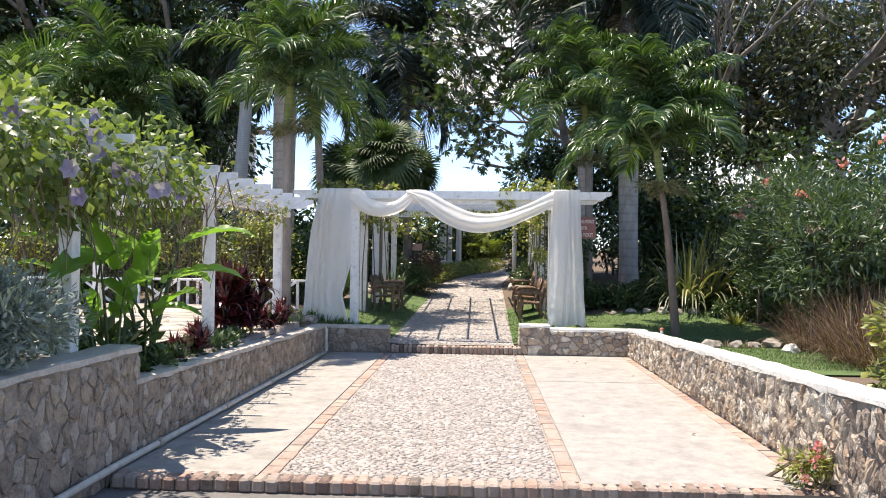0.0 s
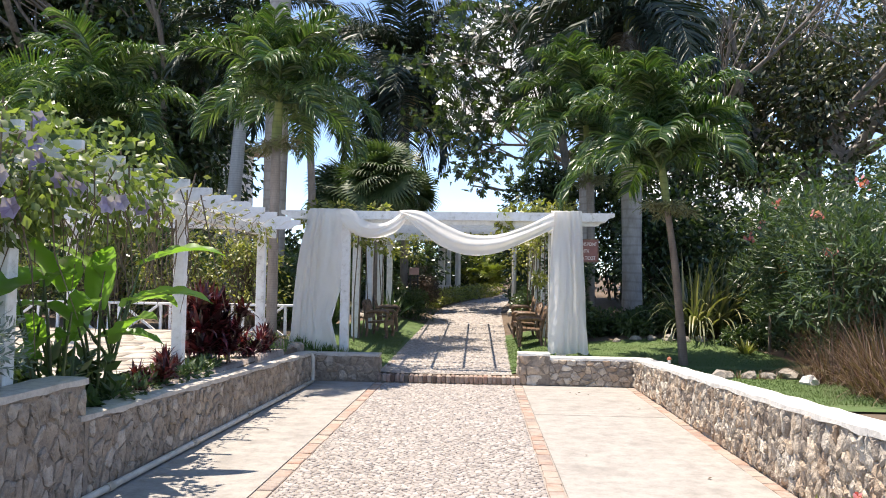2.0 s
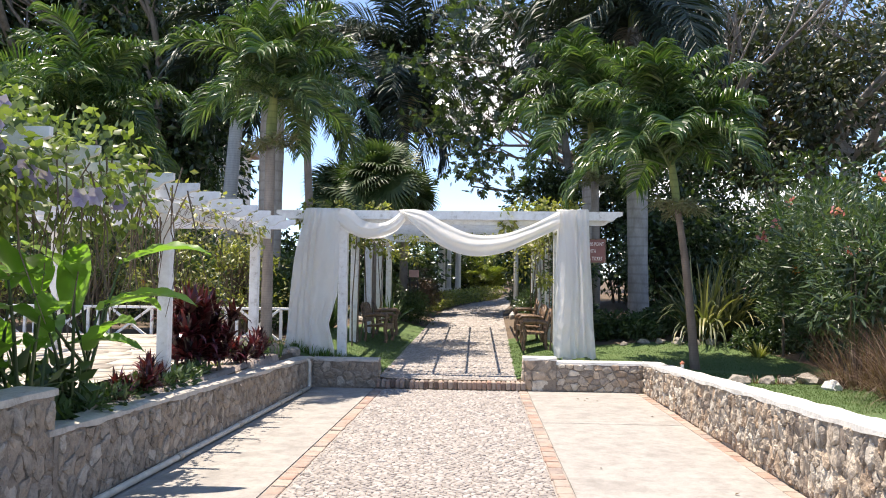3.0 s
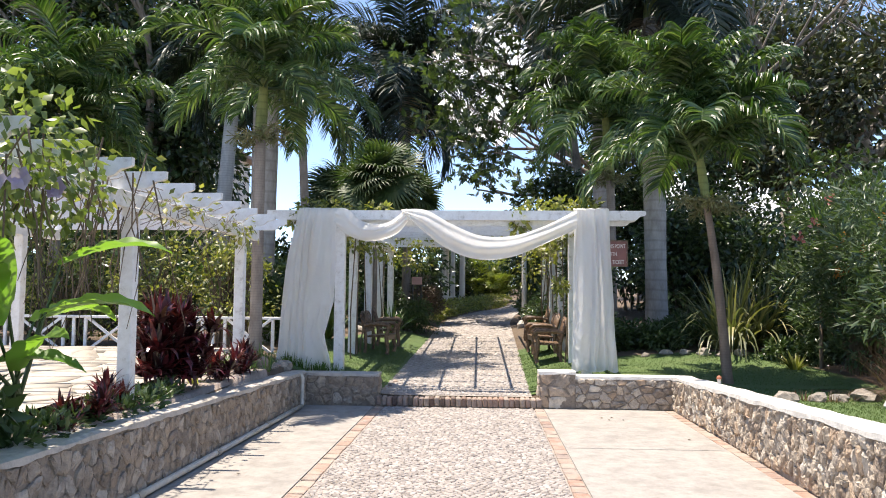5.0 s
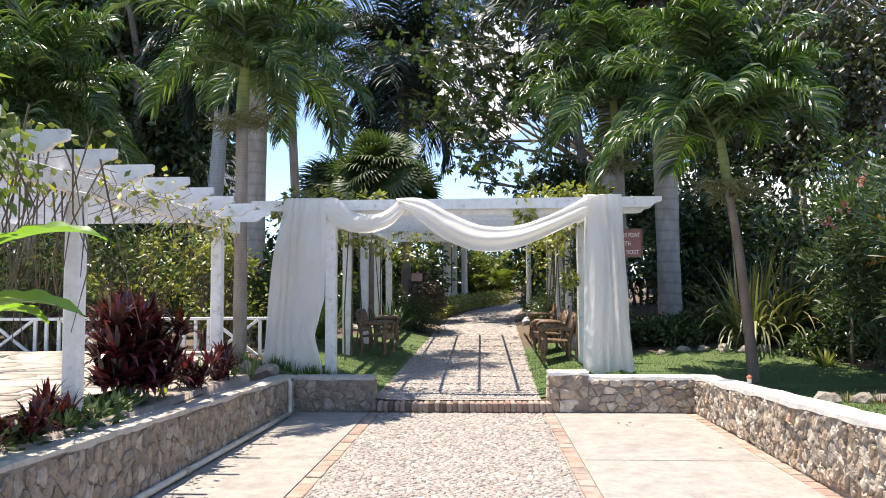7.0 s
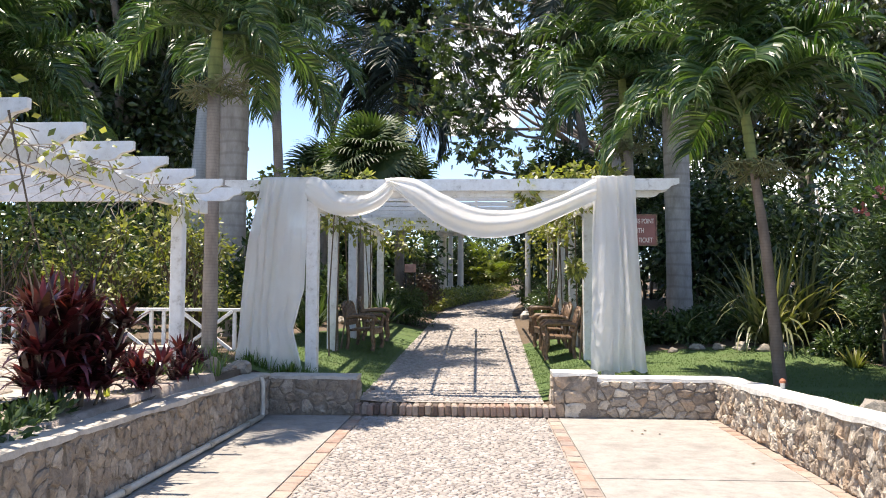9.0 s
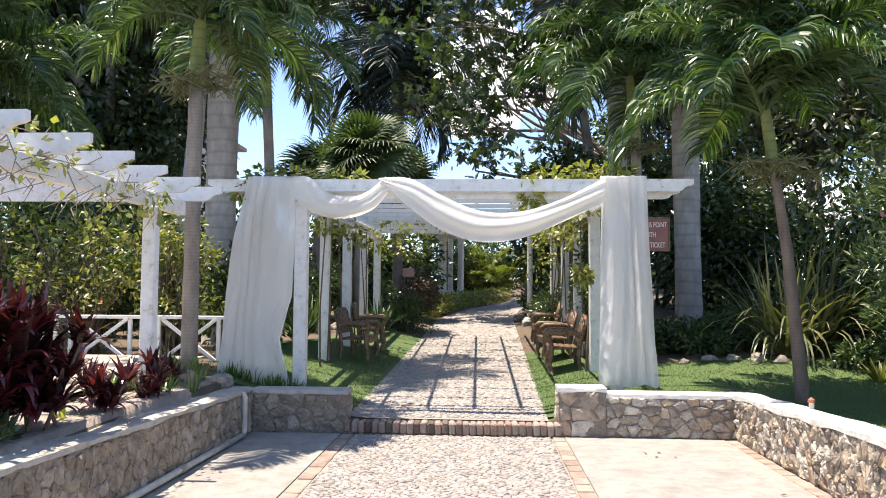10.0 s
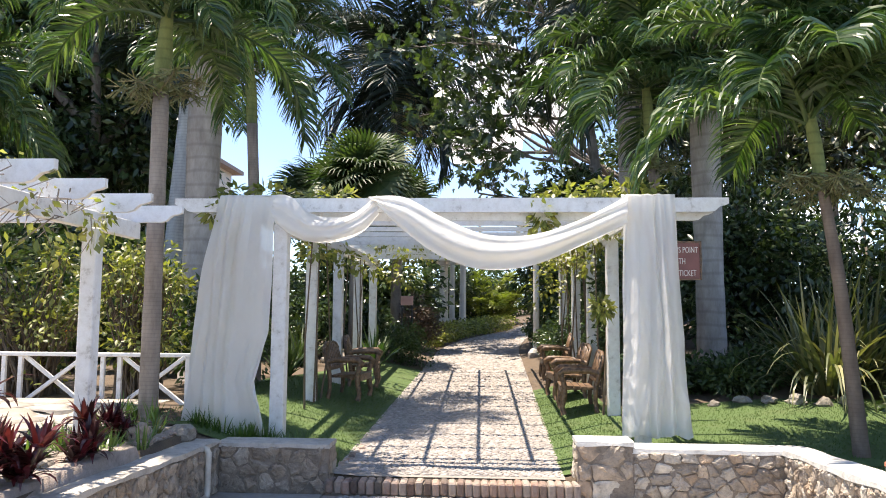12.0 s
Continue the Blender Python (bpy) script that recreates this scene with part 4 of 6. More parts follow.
# royal palms
ROYAL = dict(rise=(62, -48), droop=(95, 55), vee=0.15, hang=0.9, pairs=80, width=0.06, stalks=False, group="royal palms", start=0.06)
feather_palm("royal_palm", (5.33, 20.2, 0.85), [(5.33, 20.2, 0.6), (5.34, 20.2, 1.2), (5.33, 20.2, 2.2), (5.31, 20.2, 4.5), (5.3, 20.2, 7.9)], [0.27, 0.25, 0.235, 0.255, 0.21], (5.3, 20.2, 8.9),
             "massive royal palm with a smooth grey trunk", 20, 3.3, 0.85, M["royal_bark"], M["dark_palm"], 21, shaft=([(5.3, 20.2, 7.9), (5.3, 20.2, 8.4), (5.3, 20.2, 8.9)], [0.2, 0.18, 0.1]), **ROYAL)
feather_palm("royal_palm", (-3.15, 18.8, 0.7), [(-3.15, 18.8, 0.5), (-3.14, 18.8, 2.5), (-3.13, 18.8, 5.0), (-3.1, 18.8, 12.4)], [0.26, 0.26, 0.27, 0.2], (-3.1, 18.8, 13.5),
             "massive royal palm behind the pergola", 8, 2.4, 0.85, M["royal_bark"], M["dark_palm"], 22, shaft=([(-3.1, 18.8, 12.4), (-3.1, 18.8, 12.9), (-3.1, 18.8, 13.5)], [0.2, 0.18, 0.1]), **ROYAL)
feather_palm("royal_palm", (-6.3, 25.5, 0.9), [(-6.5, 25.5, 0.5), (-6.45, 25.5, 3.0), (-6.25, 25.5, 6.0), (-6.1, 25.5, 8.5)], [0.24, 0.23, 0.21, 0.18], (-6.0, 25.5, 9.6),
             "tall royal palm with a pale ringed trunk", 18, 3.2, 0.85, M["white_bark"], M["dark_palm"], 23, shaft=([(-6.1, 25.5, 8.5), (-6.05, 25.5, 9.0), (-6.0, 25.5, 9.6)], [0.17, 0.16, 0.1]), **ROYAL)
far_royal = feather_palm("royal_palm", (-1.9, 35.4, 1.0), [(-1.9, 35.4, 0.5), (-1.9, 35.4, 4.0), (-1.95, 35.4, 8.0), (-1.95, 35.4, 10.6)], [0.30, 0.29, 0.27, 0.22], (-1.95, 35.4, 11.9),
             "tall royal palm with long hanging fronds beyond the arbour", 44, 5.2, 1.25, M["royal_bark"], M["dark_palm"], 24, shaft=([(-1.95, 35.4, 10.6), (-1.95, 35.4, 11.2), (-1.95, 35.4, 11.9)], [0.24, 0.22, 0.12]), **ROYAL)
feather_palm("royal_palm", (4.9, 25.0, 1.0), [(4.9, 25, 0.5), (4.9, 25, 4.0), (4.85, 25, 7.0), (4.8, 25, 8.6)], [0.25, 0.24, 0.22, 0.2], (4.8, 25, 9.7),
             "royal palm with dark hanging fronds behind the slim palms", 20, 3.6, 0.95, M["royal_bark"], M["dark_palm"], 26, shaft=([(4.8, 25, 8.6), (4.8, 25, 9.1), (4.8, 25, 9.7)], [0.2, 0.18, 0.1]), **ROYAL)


def dry_skirt(palm_name, place, seed, n=7, length=2.3):
    rng = random.Random(seed)
    t = thing(palm_name, place, "dead grey palm fronds hanging below the crown", "dead fronds")
    me = frond_mesh(rng, length, 0.6, -55, 40, 40, 0.035, 0.1, 1.1)
    for i in range(n):
        part("frond", me, M["dead_frond"], t, "", pose(*place, rng.uniform(-15, 15), rng.uniform(-5, 15), i * 360 / n + rng.uniform(-20, 20)))
    return t


dry_skirt("dead_frond_skirt", (5.3, 20.2, 8.2), 5)

# dry sheath that hangs from the far palm
sheath = thing("palm_sheath", (-1.5, 34.6, 9.0), "dry tan palm sheath hanging from the far royal palm", "palm sheath")
vs, fs = [], []
for j in range(9):
    v = j / 8
    for i in range(9):
        u = i / 8 - 0.5
        vs.append((-1.40 + u * (0.42 + 0.42 * v) + 0.1 * v, 34.55 - 0.25 * math.cos(u * 3.1) + 0.02 * noise.noise(Vector((u * 9, v * 4, 0))), 10.05 - 1.75 * v + 0.06 * abs(u) * v))
fs = [(j * 9 + i, j * 9 + i + 1, j * 9 + i + 10, j * 9 + i + 9) for j in range(8) for i in range(8)]
part("sheath", mesh_from("sheath", vs, fs, True), M["sheath"], sheath)
v, f = tube([(-1.85, 35.2, 10.5), (-1.7, 34.9, 10.35), (-1.5, 34.6, 10.05)], [0.12, 0.14, 0.16], 8)
part("stalk", mesh_from("stalk", v, f, True), M["dead_frond"], sheath, "rust-brown sheath base")


# fan palm behind the arbour
def fan_palm(place, crown, seed, count=26, r=0.95):
    rng = random.Random(seed)
    p = thing("fan_palm", place, "fan palm with pleated round leaves behind the arbour", "palm tree")
    part("trunk", trunk_mesh([place, (place[0], place[1], crown[2] * 0.6), crown], [0.16, 0.14, 0.12], 12, 0.08, seed), M["palm_bark"], p)
    vs, fs = [], []
    n = 30
    for k in range(n):
        a = math.radians(-125 + 250 * k / (n - 1))
        d = Vector((math.cos(a), math.sin(a), 0.0))
        s = Vector((-d.y, d.x, 0))
        o = len(vs)
        ln = r * (0.72 + 0.28 * math.cos(a * 0.6)) * rng.uniform(0.93, 1.05)
        for u, w, z in ((0.03, 0.004, 0), (0.4, 0.040, 0.02), (0.68, 0.036, -0.03), (0.9, 0.018, -0.16), (1.0, 0.003, -0.34)):
            c = d * ln * u + Vector((0, 0, z * r + (0.02 if k % 2 else -0.02) * u))
            vs += [c + s * w, c - s * w]
        for q in range(4):
            fs.append((o + 2 * q, o + 2 * q + 1, o + 2 * q + 3, o + 2 * q + 2))
    blade = mesh_from("fan_leaf", vs, fs)
    for i in range(count):
        a = i * 137.5
        el = 75 - 110 * i / count
        d = Vector((math.cos(math.radians(a)) * math.cos(math.radians(el)), math.sin(math.radians(a)) * math.cos(math.radians(el)), math.sin(math.radians(el))))
        c = Vector(crown) + d * r * rng.uniform(0.55, 0.85)
        m = Matrix.Translation(c) @ Euler((0, 0, math.radians(a))).to_matrix().to_4x4() @ Euler((radians(rng.uniform(-60, 60)), radians(-el + rng.uniform(-25, 45)), radians(rng.uniform(-20, 20)))).to_matrix().to_4x4() @ Matrix.Scale(rng.uniform(0.7, 0.95), 4)
        v, f = tube([(-0.9 * r, 0, 0), (0, 0, 0)], [0.012, 0.008], 4, False)
        leaf = part("fan_leaf", blade, M["fan_leaf"], p, "", m)
        part("stalk", mesh_from("stalk", [m @ q for q in v], f), M["fan_leaf"], leaf)
    return p


fan_palm((-1.5, 24.0, 0.8), (-1.35, 24.0, 4.6), 3, 46, 0.95)
fan_palm((-2.9, 25.5, 0.8), (-2.7, 25.5, 4.4), 4, 36, 0.95)
fan_palm((-1.0, 27.6, 0.8), (-0.9, 27.6, 4.6), 6, 28, 0.85)


# ---- broadleaf trees ----
def limb_chunks(rng, start, way, length, radius, depth, out, tips, bend=0.35):
    pts = [Vector(start)]
    d = Vector(way).normalized()
    n = 5
    for i in range(n):
        d = (d + Vector((rng.uniform(-1, 1), rng.uniform(-1, 1), rng.uniform(-0.5, 0.8))) * bend * 0.5).normalized()
        pts.append(pts[-1] + d * length / n)
    out.append(tube(pts, [radius * (1 - 0.55 * i / n) for i in range(n + 1)], 7 if radius > 0.06 else 5, False))
    tips.append(pts[-1])
    if depth:
        for k in range(3):
            q = pts[2 + k % 4]
            dd = (d + Vector((rng.uniform(-1, 1), rng.uniform(-1, 1), rng.uniform(-0.3, 0.7))) * 1.0).normalized()
            limb_chunks(rng, q, dd, length * rng.uniform(0.5, 0.72), radius * 0.5, depth - 1, out, tips, bend)


def tree(place, height, label, blobs, per, leaf, leaf_w, leaf_mat, seed, radius=0.25, bark_mat=None, spread=1.0, depth=2, group="", shell=0.4):
    rng = random.Random(seed)
    nr = np.random.default_rng(seed)
    t = thing("tree", place, label, "tree", group)
    b = bark_mat or M["tree_bark"]
    x, y, z = place
    out, tips = [], []
    top = height * 0.45
    out.append(tube([(x, y, z - 0.2), (x + 0.05, y, z + top * 0.4), (x - 0.05, y + 0.05, z + top)], [radius * 1.25, radius, radius * 0.8], 10))
    for k in range(5):
        a = k * 1.256 + rng.uniform(-0.4, 0.4)
        limb_chunks(rng, (x, y, z + top * rng.uniform(0.7, 1.0)), (math.cos(a) * spread, math.sin(a) * spread, 0.9), height * 0.42, radius * 0.5, depth, out, tips)
    part("trunk", joined("trunk", out, True), b, t)
    part("crown", leaves_in(nr, blobs, per, leaf, leaf_w, shell=shell), leaf_mat, t)
    return t


def crown_blobs(seed, cx, cy, cz, rx, ry, rz, n, small):
    r = np.random.default_rng(seed)
    d = unit(r, n) * (0.35 + 0.65 * r.random((n, 1)))
    s = small * (0.7 + 0.7 * r.random(n))
    return [(cx + a * rx, cy + b * ry, cz + c * rz, k, k, k * 0.75) for (a, b, c), k in zip(d, s)]


# dark trees at the back, left of the path
for i, (x, y, h, r) in enumerate([(-19.5, 27, 15.5, 5.2), (-14.0, 27, 16, 4.8), (-10.0, 28, 14, 3.8), (-23, 34, 17, 5.5), (-14.5, 36, 17, 5.5), (-25, 22, 15, 5.0)]):
    tree((x, y, 0.8), h, "dense dark-leaved tree behind the garden", crown_blobs(100 + i, x, y, h * 0.60, r, r * 0.8, h * 0.44, 46, 1.3), 560, 0.30, 0.15, M["tree_leaf"], 200 + i, 0.32, group="trees at the back")
# low dark growth under them
for i, (x, y, r, h) in enumerate([(-16, 22, 3.2, 3.2), (-11, 22.5, 2.6, 3.0), (-7.6, 22.5, 2.0, 2.8), (-5.2, 27.5, 1.8, 3.0), (-3.2, 30, 1.6, 3.4), (-20, 20, 3.5, 3.5), (-1.5, 30, 0.9, 2.8), (0.0, 41, 1.6, 3.6)]):
    t = thing("shrub", (x, y, 0.8), "dark green shrub below the trees", "shrub", "shrubs under the trees")
    st = [tube([(x + 0.2 * k, y, 0.5), (x + 0.5 * k, y, h * 0.4), (x + 0.8 * k, y, h * 0.8)], [0.05, 0.04, 0.02], 6) for k in (-1.2, -0.4, 0.5, 1.3)]
    for v, f in st:
        part("stem", mesh_from("stem", v, f, True), M["tree_bark"], t)
    part("foliage", leaves_in(np.random.default_rng(300 + i), crown_blobs(310 + i, x, y, h * 0.5 + 0.6, r, r * 0.6, h * 0.5, 18, 0.9), 420, 0.22, 0.11, 0.3), M["tree_leaf"], t)
# trees on the right, with a gap of sky
for i, (x, y, h, r, leafm) in enumerate([(8.8, 29, 12.5, 3.2, "olive_leaf"), (12.6, 27, 13, 3.6, "olive_leaf"), (17.8, 27, 12.5, 4.0, "olive_leaf"), (22.5, 31, 13, 4.5, "tree_leaf"), (14.5, 36, 15, 5, "tree_leaf"), (8.6, 36, 13, 4, "tree_leaf"), (26, 24, 12, 5, "tree_leaf")]):
    tree((x, y, 0.9), h, "tall tree with grey limbs and dull green leaves", crown_blobs(400 + i, x, y, h * 0.66, r, r * 0.8, h * 0.33, 26, 1.15), 430, 0.26, 0.12, M[leafm], 500 + i, 0.34, spread=1.3, depth=3, group="trees on the slope")
# low dark mass on the right behind the oleander
for i, (x, y, r, h) in enumerate([(7.0, 23.5, 1.2, 3.4), (6.3, 27.5, 1.5, 5.4), (7.9, 26, 1.6, 5.6), (9.4, 22, 1.7, 4.6), (12.2, 21, 2.3, 5.0), (16, 20, 3.0, 5.4), (20, 19, 3.4, 5.0), (3.9, 27.5, 1.2, 5.0)]):
    t = thing("shrub", (x, y, 0.9), "tall dark green shrub on the slope", "shrub", "shrubs under the trees")
    for k in (-1.0, -0.3, 0.4, 1.1):
        v, f = tube([(x + 0.15 * k, y, 0.5), (x + 0.4 * k, y, h * 0.4), (x + 0.6 * k, y, h * 0.8)], [0.05, 0.04, 0.02], 6)
        part("stem", mesh_from("stem", v, f, True), M["tree_bark"], t)
    part("foliage", leaves_in(np.random.default_rng(600 + i), crown_blobs(610 + i, x, y, h * 0.5 + 0.6, r, r * 0.6, h * 0.48, 22, 0.85), 420, 0.2, 0.09, 0.3), M["tree_leaf"], t)

# tree with large lobed leaves against the sky
rng = random.Random(77)
nr = np.random.default_rng(77)
lobed = thing("lobed_leaf_tree", (5.1, 29.0, 1.0), "open tree with large lobed leaves against the sky", "tree")
out, tips = [], []
out.append(tube([(5.1, 29, 0.5), (5.0, 29, 4.0), (4.5, 28.6, 7.0), (3.9, 28.4, 11)], [0.2, 0.17, 0.14, 0.08], 9))
for st, way, ln in [((4.7, 28.7, 6.0), (-1.0, -0.1, 0.1), 3.4), ((4.7, 28.8, 5.2), (-1, -0.2, -0.1), 3.6), ((4.4, 28.5, 7.2), (-1, 0, 0.15), 3.6), ((4.2, 28.5, 8.2), (-1, 0, 0.15), 3.6),
                    ((4.1, 28.5, 9.2), (-1, -0.1, 0.2), 3.6), ((4.0, 28.5, 10.2), (-0.9, 0, 0.3), 3.2), ((4.1, 28.5, 8.6), (0.5, 0, 0.6), 2.0), ((4.0, 28.5, 10.4), (-0.2, 0.2, 0.8), 2.4), ((4.4, 28.3, 7.0), (-0.6, -0.6, 0.5), 2.6)]:
    limb_chunks(rng, st, way, ln, 0.06, 2, out, tips, 0.5)
part("trunk", joined("trunk", out, True), M["tree_bark"], lobed)


def lobed_leaves(nr, centres, per, size):
    """Big leaves of several rounded fingers that hang from the twigs."""
    vs, fs = [], []
    for c in centres:
        for _ in range(per):
            p = np.array(c) + nr.normal(size=3) * np.array([0.36, 0.36, 0.30])
            d = nr.normal(size=3) + np.array([0, 0, -0.5])
            d /= np.linalg.norm(d)
            s = np.cross(d, nr.normal(size=3))
            s /= np.linalg.norm(s) + 1e-9
            sz = size * (0.6 + 0.7 * nr.random())
            for a in (-1.15, -0.5, 0.0, 0.5, 1.15):
                w = d * math.cos(a) + s * math.sin(a)
                q = np.cross(np.cross(d, s), w)
                o = len(vs)
                vs += [p, p + w * sz * 0.55 + q * sz * 0.15, p + w * sz * (1 - 0.2 * abs(a)), p + w * sz * 0.55 - q * sz * 0.15]
                fs += [(o, o + 1, o + 2), (o, o + 2, o + 3)]
    return raw_mesh("crown", np.array(vs), np.array(fs))


part("crown", lobed_leaves(nr, tips, 18, 0.27), M["big_leaf"], lobed)

# grey limbs of the old tree on the right
old_tree = thing("old_tree", (15.5, 31.0, 1.0), "old tree with bare grey spreading limbs", "tree")
out, tips = [], []
rng = random.Random(91)
out.append(tube([(15.5, 31, 0.5), (15.2, 31, 4), (15.6, 31, 7)], [0.5, 0.42, 0.36], 10))
for a, e, ln in [(-0.7, 0.5, 5.0), (0.5, 0.35, 5.0), (2.6, 0.9, 5.5), (3.5, 0.45, 4.5), (1.6, 1.4, 5.0), (5.4, 0.8, 5.0)]:
    limb_chunks(rng, (15.5, 31, 6.6), (math.cos(a), math.sin(a) * 0.5 - 0.3, e), ln, 0.22, 3, out, tips, 0.7)
part("trunk", joined("trunk", out, True), M["white_bark"], old_tree)
part("crown", leaves_in(np.random.default_rng(92), [(p.x, p.y, p.z, 0.7, 0.7, 0.5) for p in tips[::3]], 130, 0.22, 0.1, shell=0.2), M["olive_leaf"], old_tree)


# ---- shrubs on the right ----
def shrub(name, label, blobs, per, ln, wd, leaf_mat, seed, base, group="", twigs=0, droop=0.2, shell=0.45, flowers=(), category="shrub"):
    t = thing(name, base, label, category, group)
    nr = np.random.default_rng(seed)
    part("foliage", leaves_in(nr, blobs, per, ln, wd, droop, shell), leaf_mat, t)
    if twigs:
        rng = random.Random(seed)
        out = []
        for _ in range(twigs):
            b = rng.choice(blobs)
            s = Vector((base[0] + rng.uniform(-0.3, 0.3), base[1] + rng.uniform(-0.3, 0.3), base[2] - 0.05))
            e = Vector((b[0] + rng.uniform(-0.5, 0.5) * b[3], b[1], b[2] + rng.uniform(-0.2, 0.7) * b[5]))
            out.append(tube([s, s.lerp(e, 0.5) + Vector((rng.uniform(-0.1, 0.1), 0, 0.1)), e], [0.018, 0.012, 0.005], 5, False))
        part("branchwork", joined("branchwork", out), M["twig"], t)["kind"] = "stuff"
    for mat_name, places, size in flowers:
        for p in places:
            part("flower", flower_mesh(nr, p, size), M[mat_name], t)
    return t


def flower_mesh(nr, p, size, n=14):
    b = np.tile(np.array(p), (n, 1)) + nr.normal(size=(n, 3)) * size * 0.35
    return leaf_mesh("flower", b, unit(nr, n) + np.array([-0.2, -0.4, 0.4]), unit(nr, n), size * 0.8, size * 0.7, 0.1, 0.2)


O = dict(ln=0.17, wd=0.032, leaf_mat=M["oleander"], droop=-0.25, twigs=60, group="oleanders")
shrub("oleander", "tall oleander shrub with narrow leaves and pink flowers", crown_blobs(21, 6.9, 12.4, 2.0, 0.95, 1.2, 1.15, 22, 0.52), 620, seed=21, base=(6.9, 12.4, 0.4),
      flowers=[("pink", [(6.23, 12.2, 2.64), (6.35, 12.0, 2.1), (6.6, 11.6, 3.0), (7.2, 11.4, 2.4), (7.0, 11.3, 3.3), (7.4, 11.2, 1.7)], 0.09)], **O)
shrub("oleander", "tall oleander shrub with orange-red flower heads", crown_blobs(22, 7.6, 15.6, 2.0, 1.1, 1.0, 1.35, 24, 0.55), 620, seed=22, base=(7.6, 15.6, 0.4),
      flowers=[("orange", [(7.0, 15.0, 2.5), (6.95, 15.0, 2.0), (7.2, 14.9, 2.25), (7.5, 14.8, 2.7)], 0.12), ("pink", [(6.6, 15.1, 2.75), (6.4, 15.2, 2.5), (6.8, 15.0, 3.1)], 0.10)], **O)
shrub("oleander", "large oleander thicket on the bank", crown_blobs(23, 9.6, 14.2, 2.4, 1.5, 1.6, 1.7, 30, 0.65), 620, seed=23, base=(9.6, 14.2, 0.5),
      flowers=[("pink", [(8.5, 13.0, 3.6), (8.9, 12.8, 2.9), (9.3, 12.7, 3.9)], 0.10)], **O)
shrub("oleander", "oleander thicket beside the drive", crown_blobs(24, 9.0, 9.6, 2.0, 1.4, 1.6, 1.5, 28, 0.6), 700, seed=24, base=(9.0, 9.6, 0.5), flowers=[("pink", [(8.0, 9.0, 2.7), (8.2, 8.7, 2.0)], 0.09)], **O)
shrub("broadleaf_shrub", "dark shrub with grey-green rosettes", crown_blobs(25, 7.9, 17.0, 1.1, 0.8, 0.7, 0.65, 16, 0.42), 620, 0.15, 0.05, M["shrub"], 25, (7.9, 17.0, 0.5), "shrubs above the lawn")
shrub("broadleaf_shrub", "dark green shrub above the lawn", crown_blobs(26, 8.3, 18.2, 1.5, 1.2, 0.8, 1.0, 18, 0.5), 620, 0.15, 0.05, M["tree_leaf"], 26, (8.3, 18.2, 0.5), "shrubs above the lawn")
shrub("low_hedge", "low dark hedge at the foot of the royal palm", crown_blobs(27, 4.7, 18.0, 0.85, 1.1, 0.45, 0.28, 18, 0.3), 520, 0.09, 0.045, M["shrub"], 27, (4.7, 18.0, 0.6))
shrub("low_hedge", "low green hedge beside the lawn", crown_blobs(28, 7.0, 16.5, 0.62, 0.6, 0.3, 0.14, 12, 0.2), 420, 0.09, 0.045, M["tree_leaf"], 28, (7.0, 16.5, 0.5))
shrub("yellow_flower_shrub", "leafy green shrub with yellow flowers behind the wall", crown_blobs(29, 5.5, 7.3, 0.95, 0.5, 0.6, 0.35, 14, 0.26), 330, 0.10, 0.05, M["lime"], 29, (5.5, 7.3, 0.6), twigs=14,
      flowers=[("yellow", [(5.05, 7.2, 0.95), (5.15, 7.0, 1.1)], 0.07), ("pink", [(5.3, 7.0, 1.25)], 0.07)])
shrub("pink_flower_plant", "small pink-flowered plant at the foot of the wall", crown_blobs(30, 4.02, 6.6, 0.12, 0.16, 0.2, 0.14, 8, 0.11), 90, 0.06, 0.02, M["lime"], 30, (4.05, 6.62, 0.0), twigs=8,
      flowers=[("pink", [(4.0, 6.5, 0.22), (4.06, 6.6, 0.30), (3.95, 6.65, 0.16), (4.08, 6.7, 0.24), (3.92, 6.5, 0.1)], 0.045)])

rng = random.Random(31)
for k, (x, y, n, h) in enumerate([(6.1, 10.1, 420, 1.0), (6.7, 10.9, 420, 1.05), (6.3, 11.7, 300, 0.85), (5.9, 9.2, 260, 0.8), (7.1, 9.8, 300, 1.0)]):
    t = thing("fountain_grass", (x, y, land(x, y)), "clump of bronze fountain grass behind the wall", "grass", "bronze grasses")
    v, f = blade_tuft(rng, n, (x, y, land(x, y)), h, 0.012, 1.0, 6, 1.15, 0.35)
    part("blades", mesh_from("blades", v, f), M["bronze_grass"], t)
for k, (x, y, n, h) in enumerate([(6.1, 17.6, 150, 1.75), (6.7, 18.0, 140, 1.75), (6.3, 18.8, 90, 1.6)]):
    t = thing("strap_leaf_clump", (x, y, land(x, y)), "tall clump of yellow-striped strap leaves", "plant", "striped clumps")
    v, f = blade_tuft(rng, n, (x, y, land(x, y)), h, 0.05, 1.0, 8, 1.9, 0.32)
    part("leaves", mesh_from("leaves", v, f), M["striped"], t)
t = thing("spiky_dracaena", (7.0, 15.9, 0.5), "slender dracaena with a spiky head above the shrubs", "plant")
v, f = tube([(7.0, 15.9, 0.4), (7.02, 15.9, 1.8), (7.0, 15.9, 2.75)], [0.03, 0.025, 0.02], 6)
part("stem", mesh_from("stem", v, f, True), M["twig"], t)
v, f = blade_tuft(rng, 70, (7.0, 15.9, 2.75), 0.5, 0.035, 1.5, 4, 0.5, 0.03)
part("leaves", mesh_from("leaves", v, f), M["palm_leaf"], t)
t = thing("bromeliad", (6.5, 15.7, land(6.5, 15.7)), "bright yellow-green bromeliad at the lawn's edge", "plant")
